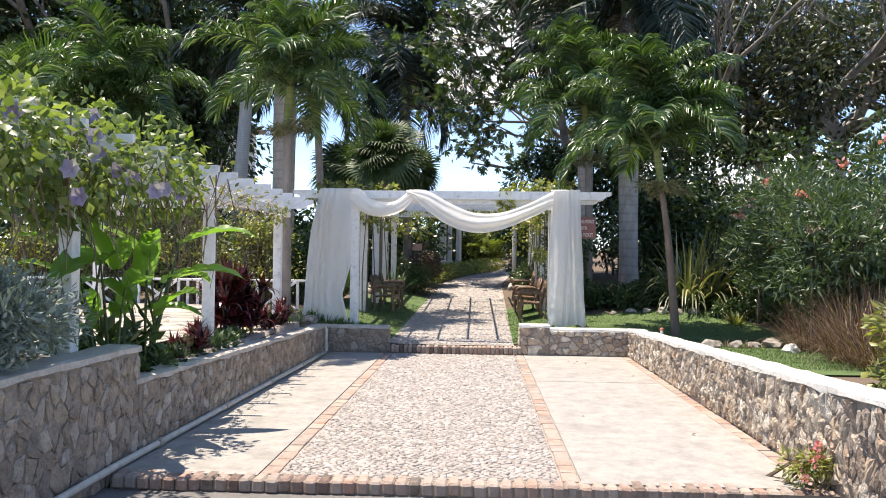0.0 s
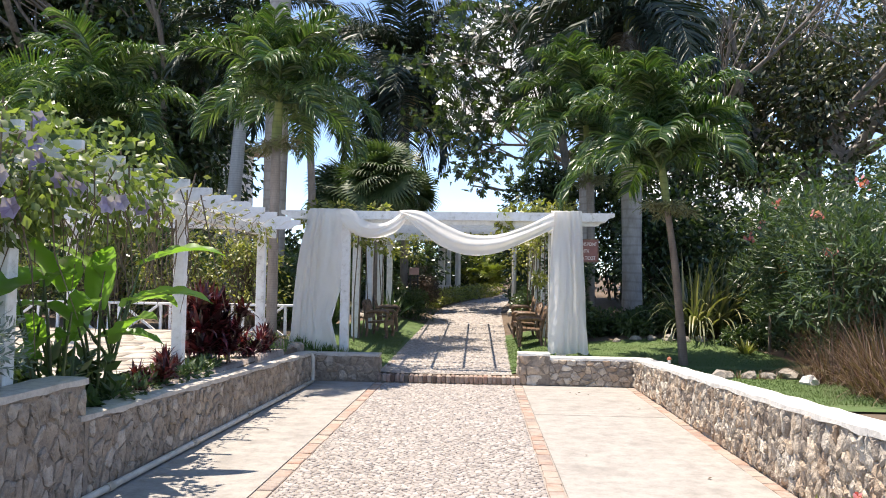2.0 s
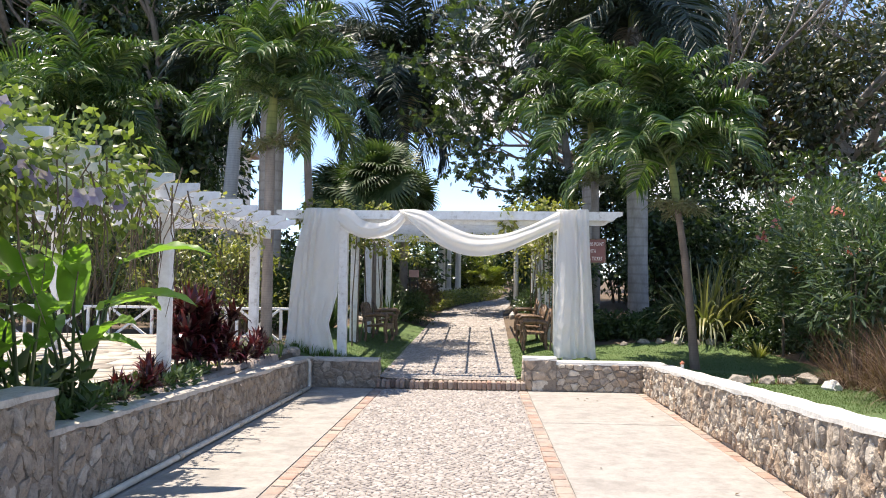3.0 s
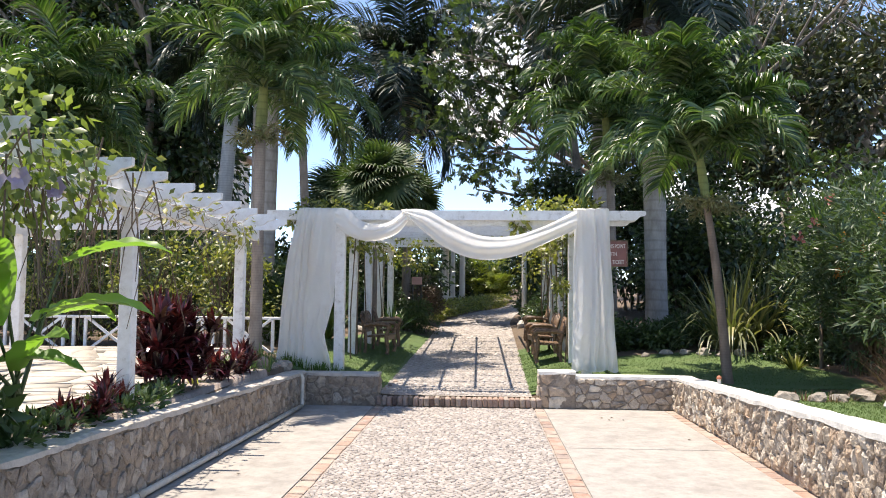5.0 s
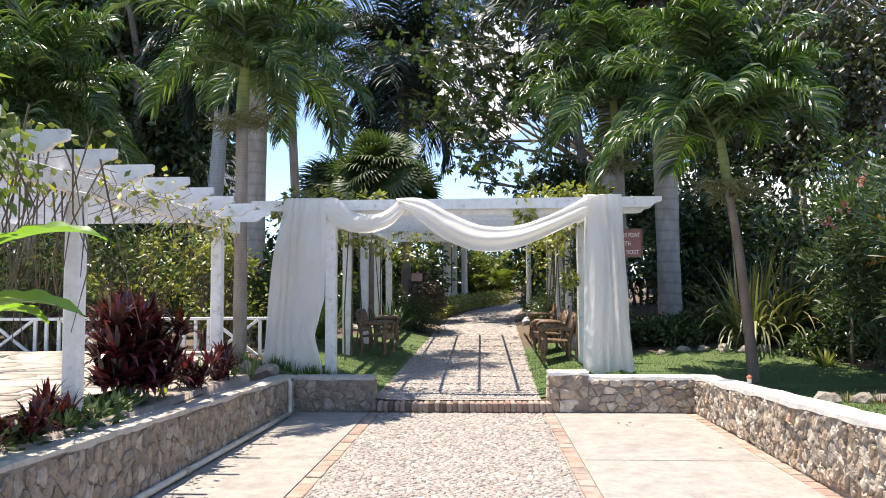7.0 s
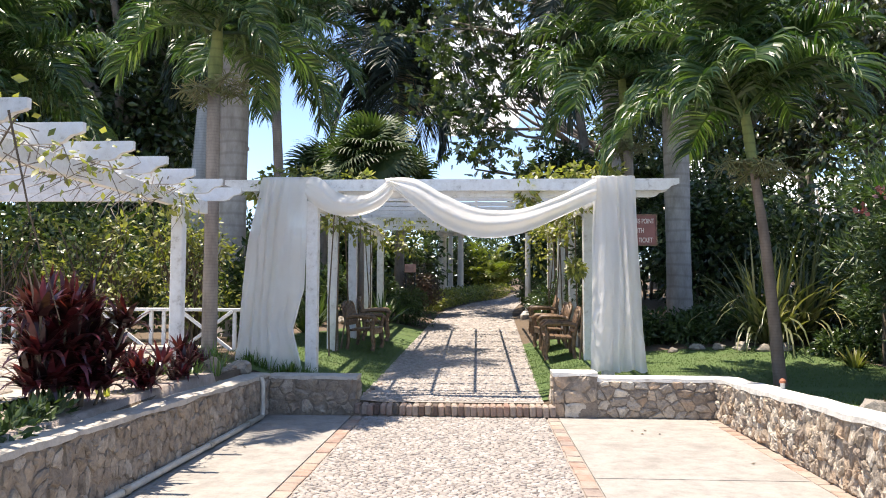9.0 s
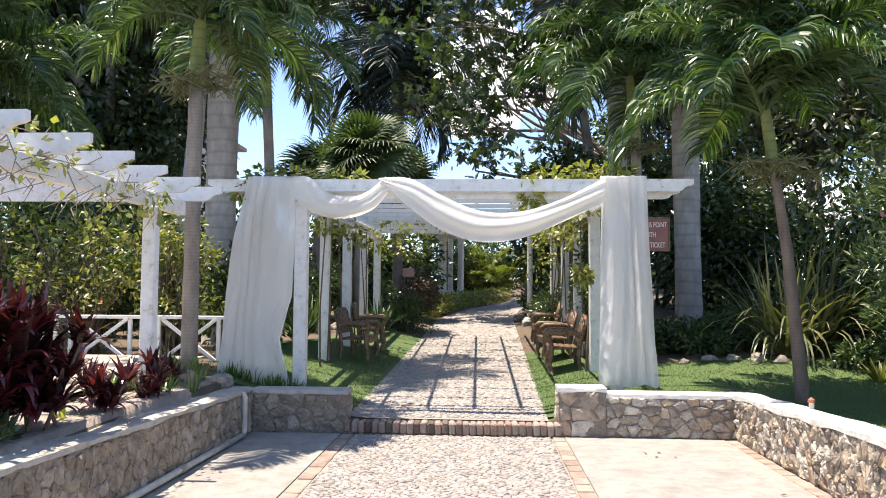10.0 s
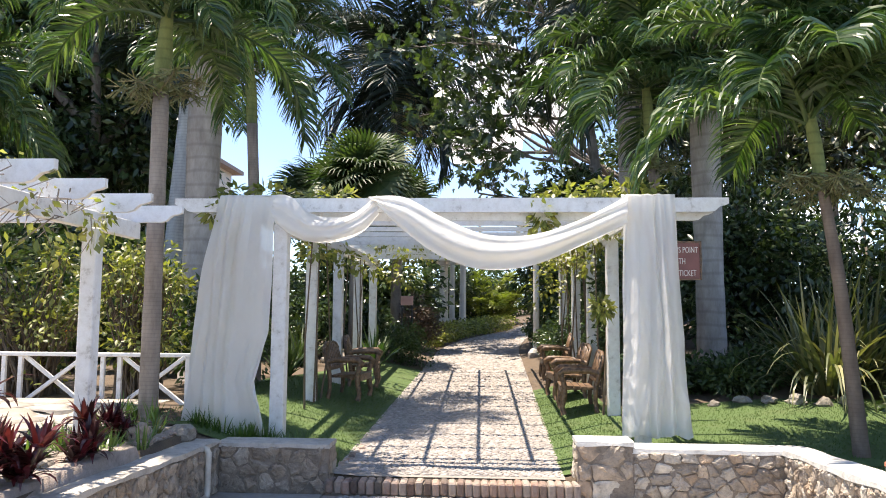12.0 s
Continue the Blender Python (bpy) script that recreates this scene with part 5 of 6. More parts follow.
v, f = blade_tuft(rng, 40, (6.5, 15.7, land(6.5, 15.7)), 0.32, 0.05, 0.9, 4, 0.5, 0.06)
part("leaves", mesh_from("leaves", v, f), M["lime"], t)


def boulder(name, place, size, material, label, seed, group=""):
    bm = bmesh.new()
    bmesh.ops.create_icosphere(bm, subdivisions=2, radius=1.0)
    for v in bm.verts:
        k = 1 + 0.5 * noise.noise(v.co * 1.3 + Vector((seed * 3.1, 0, 0))) + 0.25 * noise.noise(v.co * 3.5 + Vector((seed, 5, 0)))
        v.co = Vector((v.co.x * size[0], v.co.y * size[1], v.co.z * size[2])) * k
    ob = part(name, bm, material)
    ob.matrix_basis = pose(*place, 0, 0, seed * 47)
    return tagged(ob, label, "stone", group)


for k, (x, y, s) in enumerate([(4.70, 12.35, 0.11), (4.93, 12.12, 0.16), (5.12, 12.36, 0.12), (5.34, 12.2, 0.13), (5.62, 12.28, 0.12), (5.93, 12.32, 0.17), (6.25, 12.2, 0.12), (5.1, 17.0, 0.12), (5.4, 16.9, 0.14), (5.7, 16.8, 0.13), (6.05, 16.9, 0.15), (6.4, 16.6, 0.12), (4.8, 17.1, 0.12), (4.4, 17.0, 0.1)]):
    boulder("border_stone", (x, y, land(x, y) + s * 0.3), (s * 0.9, s * 0.7, s * 0.6), M["boulder"], "rough pale stone edging the lawn", 3 + k, "lawn edging stones")
for k, (x, y) in enumerate([(5.22, 12.32), (5.48, 12.2), (5.76, 12.36)]):
    t = thing("dry_tuft", (x, y, land(x, y)), "low dry brown grass tuft between the edging stones", "grass", "dry tufts")
    v, f = blade_tuft(rng, 70, (x, y, land(x, y)), 0.17, 0.010, 1.3, 4, 1.0, 0.10)
    part("blades", mesh_from("blades", v, f), M["bronze_grass"], t)
boulder("white_stone", (5.85, 11.5, land(5.85, 11.5) + 0.05), (0.17, 0.1, 0.09), M["coping"], "flat whitish stone on the lawn", 40)

# ---- left bed ----
v_rng = np.random.default_rng(51)
vine = thing("flowering_vine", (-1.7, 7.2, 0.8), "sprawling vine with pale green leaves and lilac flowers over the pergola", "vine")
vb = [(-1.55 + 0.25 * math.sin(k * 2.3), 4.2 + 0.37 * k, 2.45 + 0.18 * math.sin(k * 1.7) - 0.035 * max(0, k - 8), 0.42, 0.42, 0.34) for k in range(12)]
vb += [(-2.6 + 0.5 * math.sin(k * 1.9), 4.6 + 0.5 * k, 2.68 + 0.1 * math.sin(k), 0.55, 0.5, 0.26) for k in range(8)]
vb += [(-1.55, 4.4 + 0.4 * k, 2.12 + 0.1 * math.sin(k * 2.1), 0.2, 0.3, 0.24) for k in range(7)]
part("foliage", leaves_in(v_rng, vb, 430, 0.085, 0.056, 0.45, 0.4), M["vine"], vine)
rng = random.Random(52)
out = []
for k in range(130):
    y = rng.uniform(4.2, 9.6)
    x = rng.uniform(-1.9, -1.25)
    z = rng.uniform(2.2, 2.75)
    e = Vector((x + rng.uniform(-0.25, 0.25), y + rng.uniform(-0.25, 0.25), z - rng.uniform(0.4, 1.25)))
    out.append(tube([(x, y, z), Vector((x, y, z)).lerp(e, 0.5) + Vector((rng.uniform(-0.12, 0.12), rng.uniform(-0.1, 0.1), 0)), e], [0.008, 0.006, 0.003], 4, False))
part("branchwork", joined("branchwork", out), M["twig"], vine)["kind"] = "stuff"
for p in [(-1.14, 6.55, 2.27), (-1.06, 6.6, 2.22), (-1.2, 6.35, 2.36), (-1.52, 6.87, 2.74), (-1.1, 7.1, 2.16), (-1.12, 7.35, 2.2), (-1.12, 7.7, 2.2), (-1.2, 6.1, 2.03), (-1.25, 6.4, 2.5), (-1.3, 5.5, 2.5), (-1.15, 5.9, 2.2)]:
    b = np.tile(np.array(p), (6, 1))
    a = np.arange(6) * 1.047
    d = np.stack([np.cos(a) * 0.9, np.full(6, -0.55), np.sin(a) * 0.9], 1)
    part("flower", leaf_mesh("flower", b, d, np.cross(d, np.array([0.2, -1, 0.1])), 0.08, 0.085, 0.05, 0.25), M["purple"], vine, "lilac trumpet flower")
# thin vine further along the rafters
vine2 = thing("thin_vine", (-1.6, 11.0, 0.6), "thin straggling vine on the pergola rafters", "vine")
tb = [(-1.55 + 0.15 * math.sin(k * 3.1), 8.9 + 0.36 * k, 2.42 + 0.12 * math.sin(k * 1.3), 0.3, 0.3, 0.26) for k in range(10)] + [(-1.5, 12.5, 2.42, 0.14, 0.14, 0.16), (-1.5, 12.45, 2.3, 0.1, 0.1, 0.14)]
part("foliage", leaves_in(np.random.default_rng(53), tb, 42, 0.075, 0.045, 0.5, 0.3), M["lime"], vine2)
out = []
for k in range(110):
    y = rng.uniform(8.6, 12.6)
    s = Vector((rng.uniform(-1.7, -1.4), y, rng.uniform(2.3, 2.6)))
    e = s + Vector((rng.uniform(-0.4, 0.2), rng.uniform(-0.6, 0.6), -rng.uniform(-0.12, 0.35)))
    out.append(tube([s, s.lerp(e, 0.5) + Vector((rng.uniform(-0.1, 0.1), 0, 0)), e], [0.005, 0.004, 0.002], 4, False))
part("branchwork", joined("branchwork", out), M["tree_bark"], vine2)["kind"] = "stuff"


def paddle_leaf(rng, length, width):
    """A long banana-like leaf from the origin along +x, arched, with a channelled midrib and wavy edge."""
    vs, fs = [], []
    n = 14
    a = 0.0
    p = Vector((0, 0, 0))
    for i in range(n + 1):
        u = i / n
        w = width * math.sin(math.pi * min(1, 0.06 + u * 0.94)) ** 0.65 * (1 - 0.25 * u) / 2
        if i == n:
            w = 0.004
        for j, s in enumerate((-1, -0.5, 0, 0.5, 1)):
            vs.append(p + Vector((0, s * w, abs(s) * w * 0.45 + 0.012 * math.sin(i * 1.9 + j) * abs(s))))
        a = -0.9 * u * u
        p = p + Vector((math.cos(a), 0, math.sin(a))) * length / n
    for i in range(n):
        for j in range(4):
            k = i * 5 + j
            fs.append((k, k + 1, k + 6, k + 5))
    return mesh_from("leaf", vs, fs, True)


heli = thing("heliconia", (-1.45, 8.1, 0.6), "clump of heliconia with large bright green paddle leaves", "plant")
kinds = [paddle_leaf(rng, 0.74, 0.26), paddle_leaf(rng, 0.60, 0.21), paddle_leaf(rng, 0.46, 0.18)]
stems = []
for k in range(17):
    a = rng.uniform(60, 300)
    if k < 6:
        a = rng.uniform(-110, 0)
    b = Vector((-1.62 + rng.uniform(-0.25, 0.2), 7.45 + rng.uniform(-0.6, 0.5), 0.58))
    z = rng.uniform(0.95, 1.7)
    q = Vector((b.x + 0.22 * math.cos(radians(a)), b.y + 0.22 * math.sin(radians(a)), z))
    stems.append(tube([b, b.lerp(q, 0.6) + Vector((0, 0, 0.08)), q], [0.016, 0.012, 0.008], 5, False))
    el = rng.uniform(-5, 40)
    part("leaf", kinds[k % 3], M["heliconia"], heli, "", pose(q.x, q.y, q.z, rng.uniform(-25, 25), -el, a))
for q, a, el, kd in [((-1.28, 8.05, 1.74), 6, 22, 0), ((-1.36, 8.0, 1.42), 4, 14, 0), ((-1.4, 7.7, 1.5), 170, 48, 0), ((-1.4, 7.6, 1.35), -60, 60, 0), ((-1.5, 7.7, 1.12), 4, 10, 1), ((-1.5, 7.2, 1.5), -120, 55, 0)]:
    part("leaf", kinds[kd], M["heliconia"], heli, "", pose(*q, 12, -el, a))
    stems.append(tube([(-1.5, 7.9, 0.58), Vector((-1.42, 7.9, 0.9)), q], [0.016, 0.013, 0.009], 5, False))
for v, f in stems:
    part("stem", mesh_from("stem", v, f, True), M["shrub"], heli)
part("undergrowth", leaves_in(np.random.default_rng(54), crown_blobs(55, -1.75, 7.6, 0.74, 0.35, 0.7, 0.18, 10, 0.2), 60, 0.2, 0.08, 0.4), M["shrub"], heli, "dark green lower leaves")

sage = thing("sage_bush", (-1.75, 5.6, 0.85), "silvery grey-green feathery bush on the planter wall", "shrub")
for k in range(9):
    v, f = tube([(-1.75, 4.5 + 0.25 * k, 0.82), (-1.72, 4.45 + 0.27 * k, 1.0), (-1.6 - 0.04 * k, 4.4 + 0.28 * k, 1.25)], [0.015, 0.012, 0.006], 5)
    part("stem", mesh_from("stem", v, f, True), M["twig"], sage)
part("foliage", leaves_in(np.random.default_rng(56), crown_blobs(57, -1.75, 5.3, 1.16, 0.42, 1.2, 0.26, 40, 0.3), 950, 0.07, 0.02, -0.3, 0.35), M["sage"], sage)


def ti_plant(place, h, n, seed, label):
    rng = random.Random(seed)
    t = thing("ti_plant", place, label, "plant", "red-leaved plants")
    vs, fs = [], []
    for k in range(n):
        b = Vector(place) + Vector((rng.uniform(-0.3, 0.3), rng.uniform(-0.3, 0.3), 0)) * h
        e = b + Vector((rng.uniform(-0.2, 0.2), rng.uniform(-0.2, 0.2), h * rng.uniform(0.45, 0.85)))
        v, f = tube([b, e], [0.014, 0.01], 5, False)
        part("stem", mesh_from("stem", v, f, True), M["twig"], t)
        for u in (0.25, 0.6, 1.0):
            v, f = blade_tuft(rng, 22, b.lerp(e, u), 0.38 * h ** 0.5, 0.075 * h ** 0.5, 1.2, 5, 1.1, 0.03)
            o = len(vs)
            vs += v
            fs += [tuple(i + o for i in q) for q in f]
    part("leaves", mesh_from("leaves", vs, fs), M["ti"], t)["kind"] = "stuff"
    return t


ti_plant((-1.62, 10.6, 0.6), 0.85, 14, 61, "bushy cordyline with dark wine-red leaves in the bed")
ti_plant((-1.50, 11.6, 0.58), 0.42, 3, 62, "small red-leaved cordyline in the gravel bed")
ti_plant((-1.45, 12.25, 0.56), 0.40, 2, 63, "small red-leaved cordyline beside the post")
ti_plant((-1.48, 9.3, 0.58), 0.26, 3, 64, "low dark purple plant along the wall")
ti_plant((-1.46, 8.9, 0.58), 0.24, 3, 65, "low dark purple plant along the wall")
ti_plant((-1.50, 13.2, 0.56), 0.34, 2, 66, "small red-leaved cordyline by the stones")

cover = thing("ground_cover", (-1.45, 9.5, 0.58), "low mixed green ground cover along the wall", "plants", kind="stuff")
part("foliage", leaves_in(np.random.default_rng(67), [(-1.5 + 0.12 * math.sin(k * 2.7), 7.2 + 0.2 * k, 0.62, 0.16, 0.14, 0.10) for k in range(17)], 230, 0.09, 0.035, -0.3, 0.2), M["shrub"], cover)
vs, fs = [], []
for k in range(26):
    x, y = rng.uniform(-2.2, -1.3), rng.uniform(12.6, 14.9)
    v, f = blade_tuft(rng, 16, (x, y, land(x, y)), 0.26, 0.018, 0.8, 4, 0.8, 0.06)
    o = len(vs)
    vs += v
    fs += [tuple(i + o for i in q) for q in f]
for k in range(44):
    x, y = rng.uniform(-1.5, -0.1), rng.uniform(14.42, 14.75)
    v, f = blade_tuft(rng, 16, (x, y, land(x, y)), 0.22, 0.018, 0.8, 4, 0.8, 0.06)
    o = len(vs)
    vs += v
    fs += [tuple(i + o for i in q) for q in f]
lily = thing("strap_leaf_border", (-1.0, 14.5, 0.4), "border of green strap-leaved lilies behind the wall", "plants", kind="stuff")
part("blades", mesh_from("blades", vs, fs), M["lily"], lily)
boulder("pink_stone", (-1.45, 13.25, 0.62), (0.13, 0.11, 0.12), M["warm_rubble"], "pinkish rough stone in the gravel bed", 41)
boulder("grey_stone", (-1.32, 13.85, 0.56), (0.13, 0.1, 0.09), M["boulder"], "grey rounded stone in the gravel bed", 42)
boulder("grey_stone", (-1.55, 12.0, 0.6), (0.1, 0.09, 0.08), M["boulder"], "grey rounded stone in the gravel bed", 43)

# yellow-green shrubs behind the fence
for i, (x, y, r, h) in enumerate([(-2.9, 16.3, 0.8, 1.9), (-4.3, 16.3, 1.0, 2.0), (-6.0, 16.3, 1.1, 1.9), (-8.0, 16.4, 1.2, 1.9), (-10.0, 16.4, 1.1, 1.9)]):
    shrub("lime_shrub", "twiggy yellow-green shrub behind the fence", crown_blobs(70 + i, x, y, 0.6 + h * 0.55, r, 0.4, h * 0.55, 16, 0.36), 150, 0.10, 0.045, M["lime"], 70 + i, (x, y, 0.6), "shrubs behind the fence", twigs=110, shell=0.2)
for i, (x, y, r, h) in enumerate([(-3.6, 19.5, 1.1, 1.6), (-5.8, 20, 1.4, 1.7), (-8.5, 20, 1.5, 1.8), (-2.4, 17.7, 0.5, 1.6)]):
    shrub("green_shrub", "green shrub beyond the fence", crown_blobs(80 + i, x, y, 0.7 + h * 0.5, r, 0.5, h * 0.5, 14, 0.45), 300, 0.13, 0.06, M["shrub"], 80 + i, (x, y, 0.7), "shrubs behind the fence", twigs=20,
          flowers=[("orange", [(x - 0.4, y - 0.8, 1.6), (x + 0.3, y - 0.8, 1.3)], 0.09)] if i == 1 else ())

# vine on the arbour
av = thing("arbour_vine", (1.0, 15.0, 2.9), "yellow-green vine sprays along the arbour's beams", "vine")
ab = [(-1.45, 14.95, 2.78, 0.2, 0.15, 0.17), (-1.3, 14.98, 2.62, 0.14, 0.12, 0.2), (-1.25, 15.0, 2.4, 0.12, 0.1, 0.2), (-0.9, 15.1, 2.98, 0.3, 0.14, 0.09), (-0.3, 15.15, 2.96, 0.3, 0.14, 0.08), (-1.3, 15.1, 2.98, 0.2, 0.14, 0.1), (2.3, 15.1, 2.96, 0.3, 0.15, 0.1), (2.75, 15.1, 3.02, 0.3, 0.15, 0.13), (3.1, 15.1, 3.0, 0.25, 0.15, 0.12), (2.05, 14.95, 2.72, 0.12, 0.1, 0.2),
      (2.72, 15.2, 1.75, 0.1, 0.1, 0.13), (-0.85, 17.0, 2.55, 0.24, 0.2, 0.18), (-0.75, 18.5, 2.5, 0.22, 0.25, 0.22), (-0.6, 20.2, 2.5, 0.3, 0.3, 0.25), (-0.3, 22.5, 2.5, 0.4, 0.4, 0.3), (2.95, 18.0, 2.5, 0.2, 0.5, 0.25), (2.8, 20.5, 2.5, 0.4, 0.5, 0.4), (1.2, 19.0, 2.75, 0.5, 0.3, 0.1), (2.7, 22.5, 2.3, 0.4, 0.4, 0.5)]
ab += [(3.0 + 0.15 * math.sin(k * 2.3), 16.2 + 0.55 * k, 2.82 + 0.08 * math.sin(k * 1.7), 0.4, 0.4, 0.16) for k in range(13)] + [(0.9 + 1.1 * math.sin(k * 2.1), 19.0 + 0.5 * k, 2.92, 0.5, 0.4, 0.1) for k in range(9)]
part("foliage", leaves_in(np.random.default_rng(95), ab, 120, 0.11, 0.06, 0.4, 0.2), M["lime"], av)
out = []
for k in range(26):
    y = rng.uniform(15.4, 22)
    x = rng.choice((2.95, 3.1, 3.2, -0.85))
    out.append(tube([(x, y, land(x, y)), (x + rng.uniform(-0.12, 0.12), y + rng.uniform(-0.1, 0.1), 1.3), (x + rng.uniform(-0.12, 0.12), y + rng.uniform(-0.2, 0.2), 2.7)], [0.016, 0.013, 0.009], 5, False))
part("branchwork", joined("branchwork", out), M["twig"], av)["kind"] = "stuff"

# ---- beyond the arbour ----
BEY = "shrubs along the far path"
shrub("round_shrub", "rounded dark shrub beside the path", crown_blobs(110, -0.3, 23.6, 1.0, 0.45, 0.5, 0.35, 12, 0.28), 420, 0.07, 0.035, M["shrub"], 110, (-0.3, 23.6, 0.7), BEY)
shrub("purple_shrub", "purplish shrub beside the path", crown_blobs(111, -0.25, 27.0, 1.45, 0.4, 0.7, 0.6, 14, 0.35), 420, 0.10, 0.035, M["purple_bush"], 111, (-0.25, 27.0, 0.8), BEY)
shrub("dark_shrub", "leafy green thicket beyond the royal palm", crown_blobs(131, 9.8, 27.0, 2.6, 2.6, 1.2, 1.8, 26, 0.7), 200, 0.2, 0.08, M["shrub"], 131, (9.6, 27.0, 0.9), BEY)
shrub("dark_shrub", "dark green shrub behind the benches", crown_blobs(112, -1.6, 26.0, 1.3, 0.9, 0.8, 0.6, 16, 0.4), 420, 0.11, 0.05, M["tree_leaf"], 112, (-1.6, 26.0, 0.8), BEY)
shrub("flower_hedge", "low hedge with yellow-green leaves beside the far path", [(path_mid(28.5 + 0.42 * k) - 1.45, 28.5 + 0.42 * k, path_z(28.5 + 0.42 * k) + 0.34, 0.38, 0.4, 0.3) for k in range(23)], 330, 0.1, 0.05, M["lime"], 113, (0.1, 34.0, 1.0), BEY)
areca = thing("areca_clump", (1.8, 40.5, 1.2), "bright yellow-green areca clump at the bend of the path", "palm tree")
arng = random.Random(114)
areca_fronds = [frond_mesh(arng, 1.7, 0.42, 80 - 14 * k, 62 + 10 * k, 40, 0.05, 0.5, 0.7, 0.22) for k in range(3)]
for k in range(46):
    part("frond", areca_fronds[k % 3], M["areca"], areca, "", pose(1.8 + arng.uniform(-0.8, 0.8), 40.3 + arng.uniform(-0.6, 0.6), 1.2 + arng.uniform(-0.1, 1.0), arng.uniform(-12, 12), arng.uniform(-10, 12), arng.uniform(0, 360)))
shrub("dark_shrub", "dark shrub beside the arbour posts", crown_blobs(115, 3.9, 24.0, 1.5, 0.6, 2.5, 0.9, 22, 0.45), 420, 0.11, 0.05, M["tree_leaf"], 115, (3.9, 24.0, 1.0), BEY)
for k in range(6):
    y = 21.6 + 1.6 * k
    shrub("dark_shrub", "low dark shrub along the path's edge", crown_blobs(120 + k, 3.1 + 0.1 * (k % 2), y, land(2.9, y) + 0.42, 0.35, 0.7, 0.3, 12, 0.3), 300, 0.09, 0.04, M["tree_leaf"], 120 + k, (3.1, y, land(3.1, y)), BEY, twigs=6)
shrub("dark_shrub", "dark shrub at the far bend", crown_blobs(116, 4.0, 30.5, 2.0, 0.8, 2.0, 1.2, 20, 0.5), 420, 0.13, 0.06, M["tree_leaf"], 116, (4.0, 30.5, 1.0), BEY)
shrub("dark_shrub", "green shrubs closing the far end of the path", crown_blobs(117, 3.5, 48.0, 3.0, 5.0, 1.0, 2.4, 30, 0.9), 380, 0.2, 0.09, M["shrub"], 117, (3.5, 48.0, 1.2), BEY)
shrub("dark_shrub", "dark growth behind the arbour posts", crown_blobs(118, -2.9, 23.0, 1.5, 0.9, 1.2, 0.9, 20, 0.45), 420, 0.13, 0.05, M["tree_leaf"], 118, (-2.9, 23.0, 0.8), BEY)
for k, (x, y, h, n) in enumerate([(-0.75, 22.0, 0.85, 60), (-1.9, 19.6, 0.8, 50), (-2.1, 21.5, 0.9, 50)]):
    t = thing("agave", (x, y, land(x, y)), "spiky grey-green agave beside the path", "plant", "agaves")
    v, f = blade_tuft(rng, n, (x, y, land(x, y)), h, 0.06, 1.0, 4, 0.3, 0.08)
    part("leaves", mesh_from("leaves", v, f), M["shrub"] if k else M["palm_leaf"], t)
for k in range(9):
    x, y = -1.35 - 0.2 * (k % 3), 21.6 + 0.3 * k
    boulder("border_stone", (x, y, land(x, y) + 0.05), (0.14, 0.11, 0.09), M["boulder"], "pale stone edging the lawn below the posts", 60 + k, "lawn edging stones")

info = thing("info_board", (-0.5, 25.0, 0.9), "small pinkish information board on dark legs", "sign")
part("panel", boxed(-0.57, -0.27, 24.98, 25.01, 1.92, 2.14, bevel=0.004), M["board"], info)
for x in (-0.54, -0.30):
    part("leg", boxed(x - 0.02, x + 0.02, 25.0, 25.04, land(x, 25) - 0.05, 2.0, bevel=0.003), M["metal_dark"], info)

gaz = thing("gazebo", (0.0, 37.5, 1.0), "white gazebo with slender columns beyond the arbour", "gazebo")
part("base", boxed(-1.6, 0.7, 36.5, 38.8, 0.8, 1.5, bevel=0.02), M["plaster"], gaz)
for x, y in ((-0.25, 36.7), (0.15, 36.7), (0.55, 36.7), (-0.9, 36.7), (0.55, 38.4), (-0.9, 38.4), (-0.2, 38.4)):
    v, f = tube([(x, y, 1.5), (x, y, 1.6), (x, y, 1.62), (x, y, 3.7), (x, y, 3.75), (x, y, 3.85)], [0.15, 0.15, 0.11, 0.095, 0.14, 0.14], 12)
    part("column", mesh_from("column", v, f), M["plaster"], gaz)
part("roof_beam", boxed(-1.2, 0.85, 36.5, 38.6, 3.85, 4.1, bevel=0.02), M["plaster"], gaz)

for k, (x, y, h) in enumerate([(3.52, 17.9, 2.0), (3.55, 19.7, 2.1), (3.6, 21.5, 2.2)]):
    shrub("dark_shrub", "dark leafy thicket behind the arbour posts", crown_blobs(150 + k, x, y, 0.7 + h * 0.5, 0.3, 0.8, h * 0.5, 16, 0.34), 400, 0.10, 0.045, M["tree_leaf"], 150 + k, (x, y, 0.7), BEY, twigs=16)

ped = thing("stone_pedestal", (2.78, 25.5, 0.9), "pale stone pedestal with a slim white column", "pedestal")
part("plinth", boxed(2.5, 3.06, 25.2, 25.8, 0.5, 0.80, bevel=0.03), M["boulder"], ped)
v, f = tube([(2.7, 25.5, 0.80), (2.7, 25.5, 0.88), (2.7, 25.5, 0.92), (2.7, 25.5, 3.0)], [0.2, 0.16, 0.075, 0.07], 12)
part("column", mesh_from("column", v, f), M["plaster"], ped)

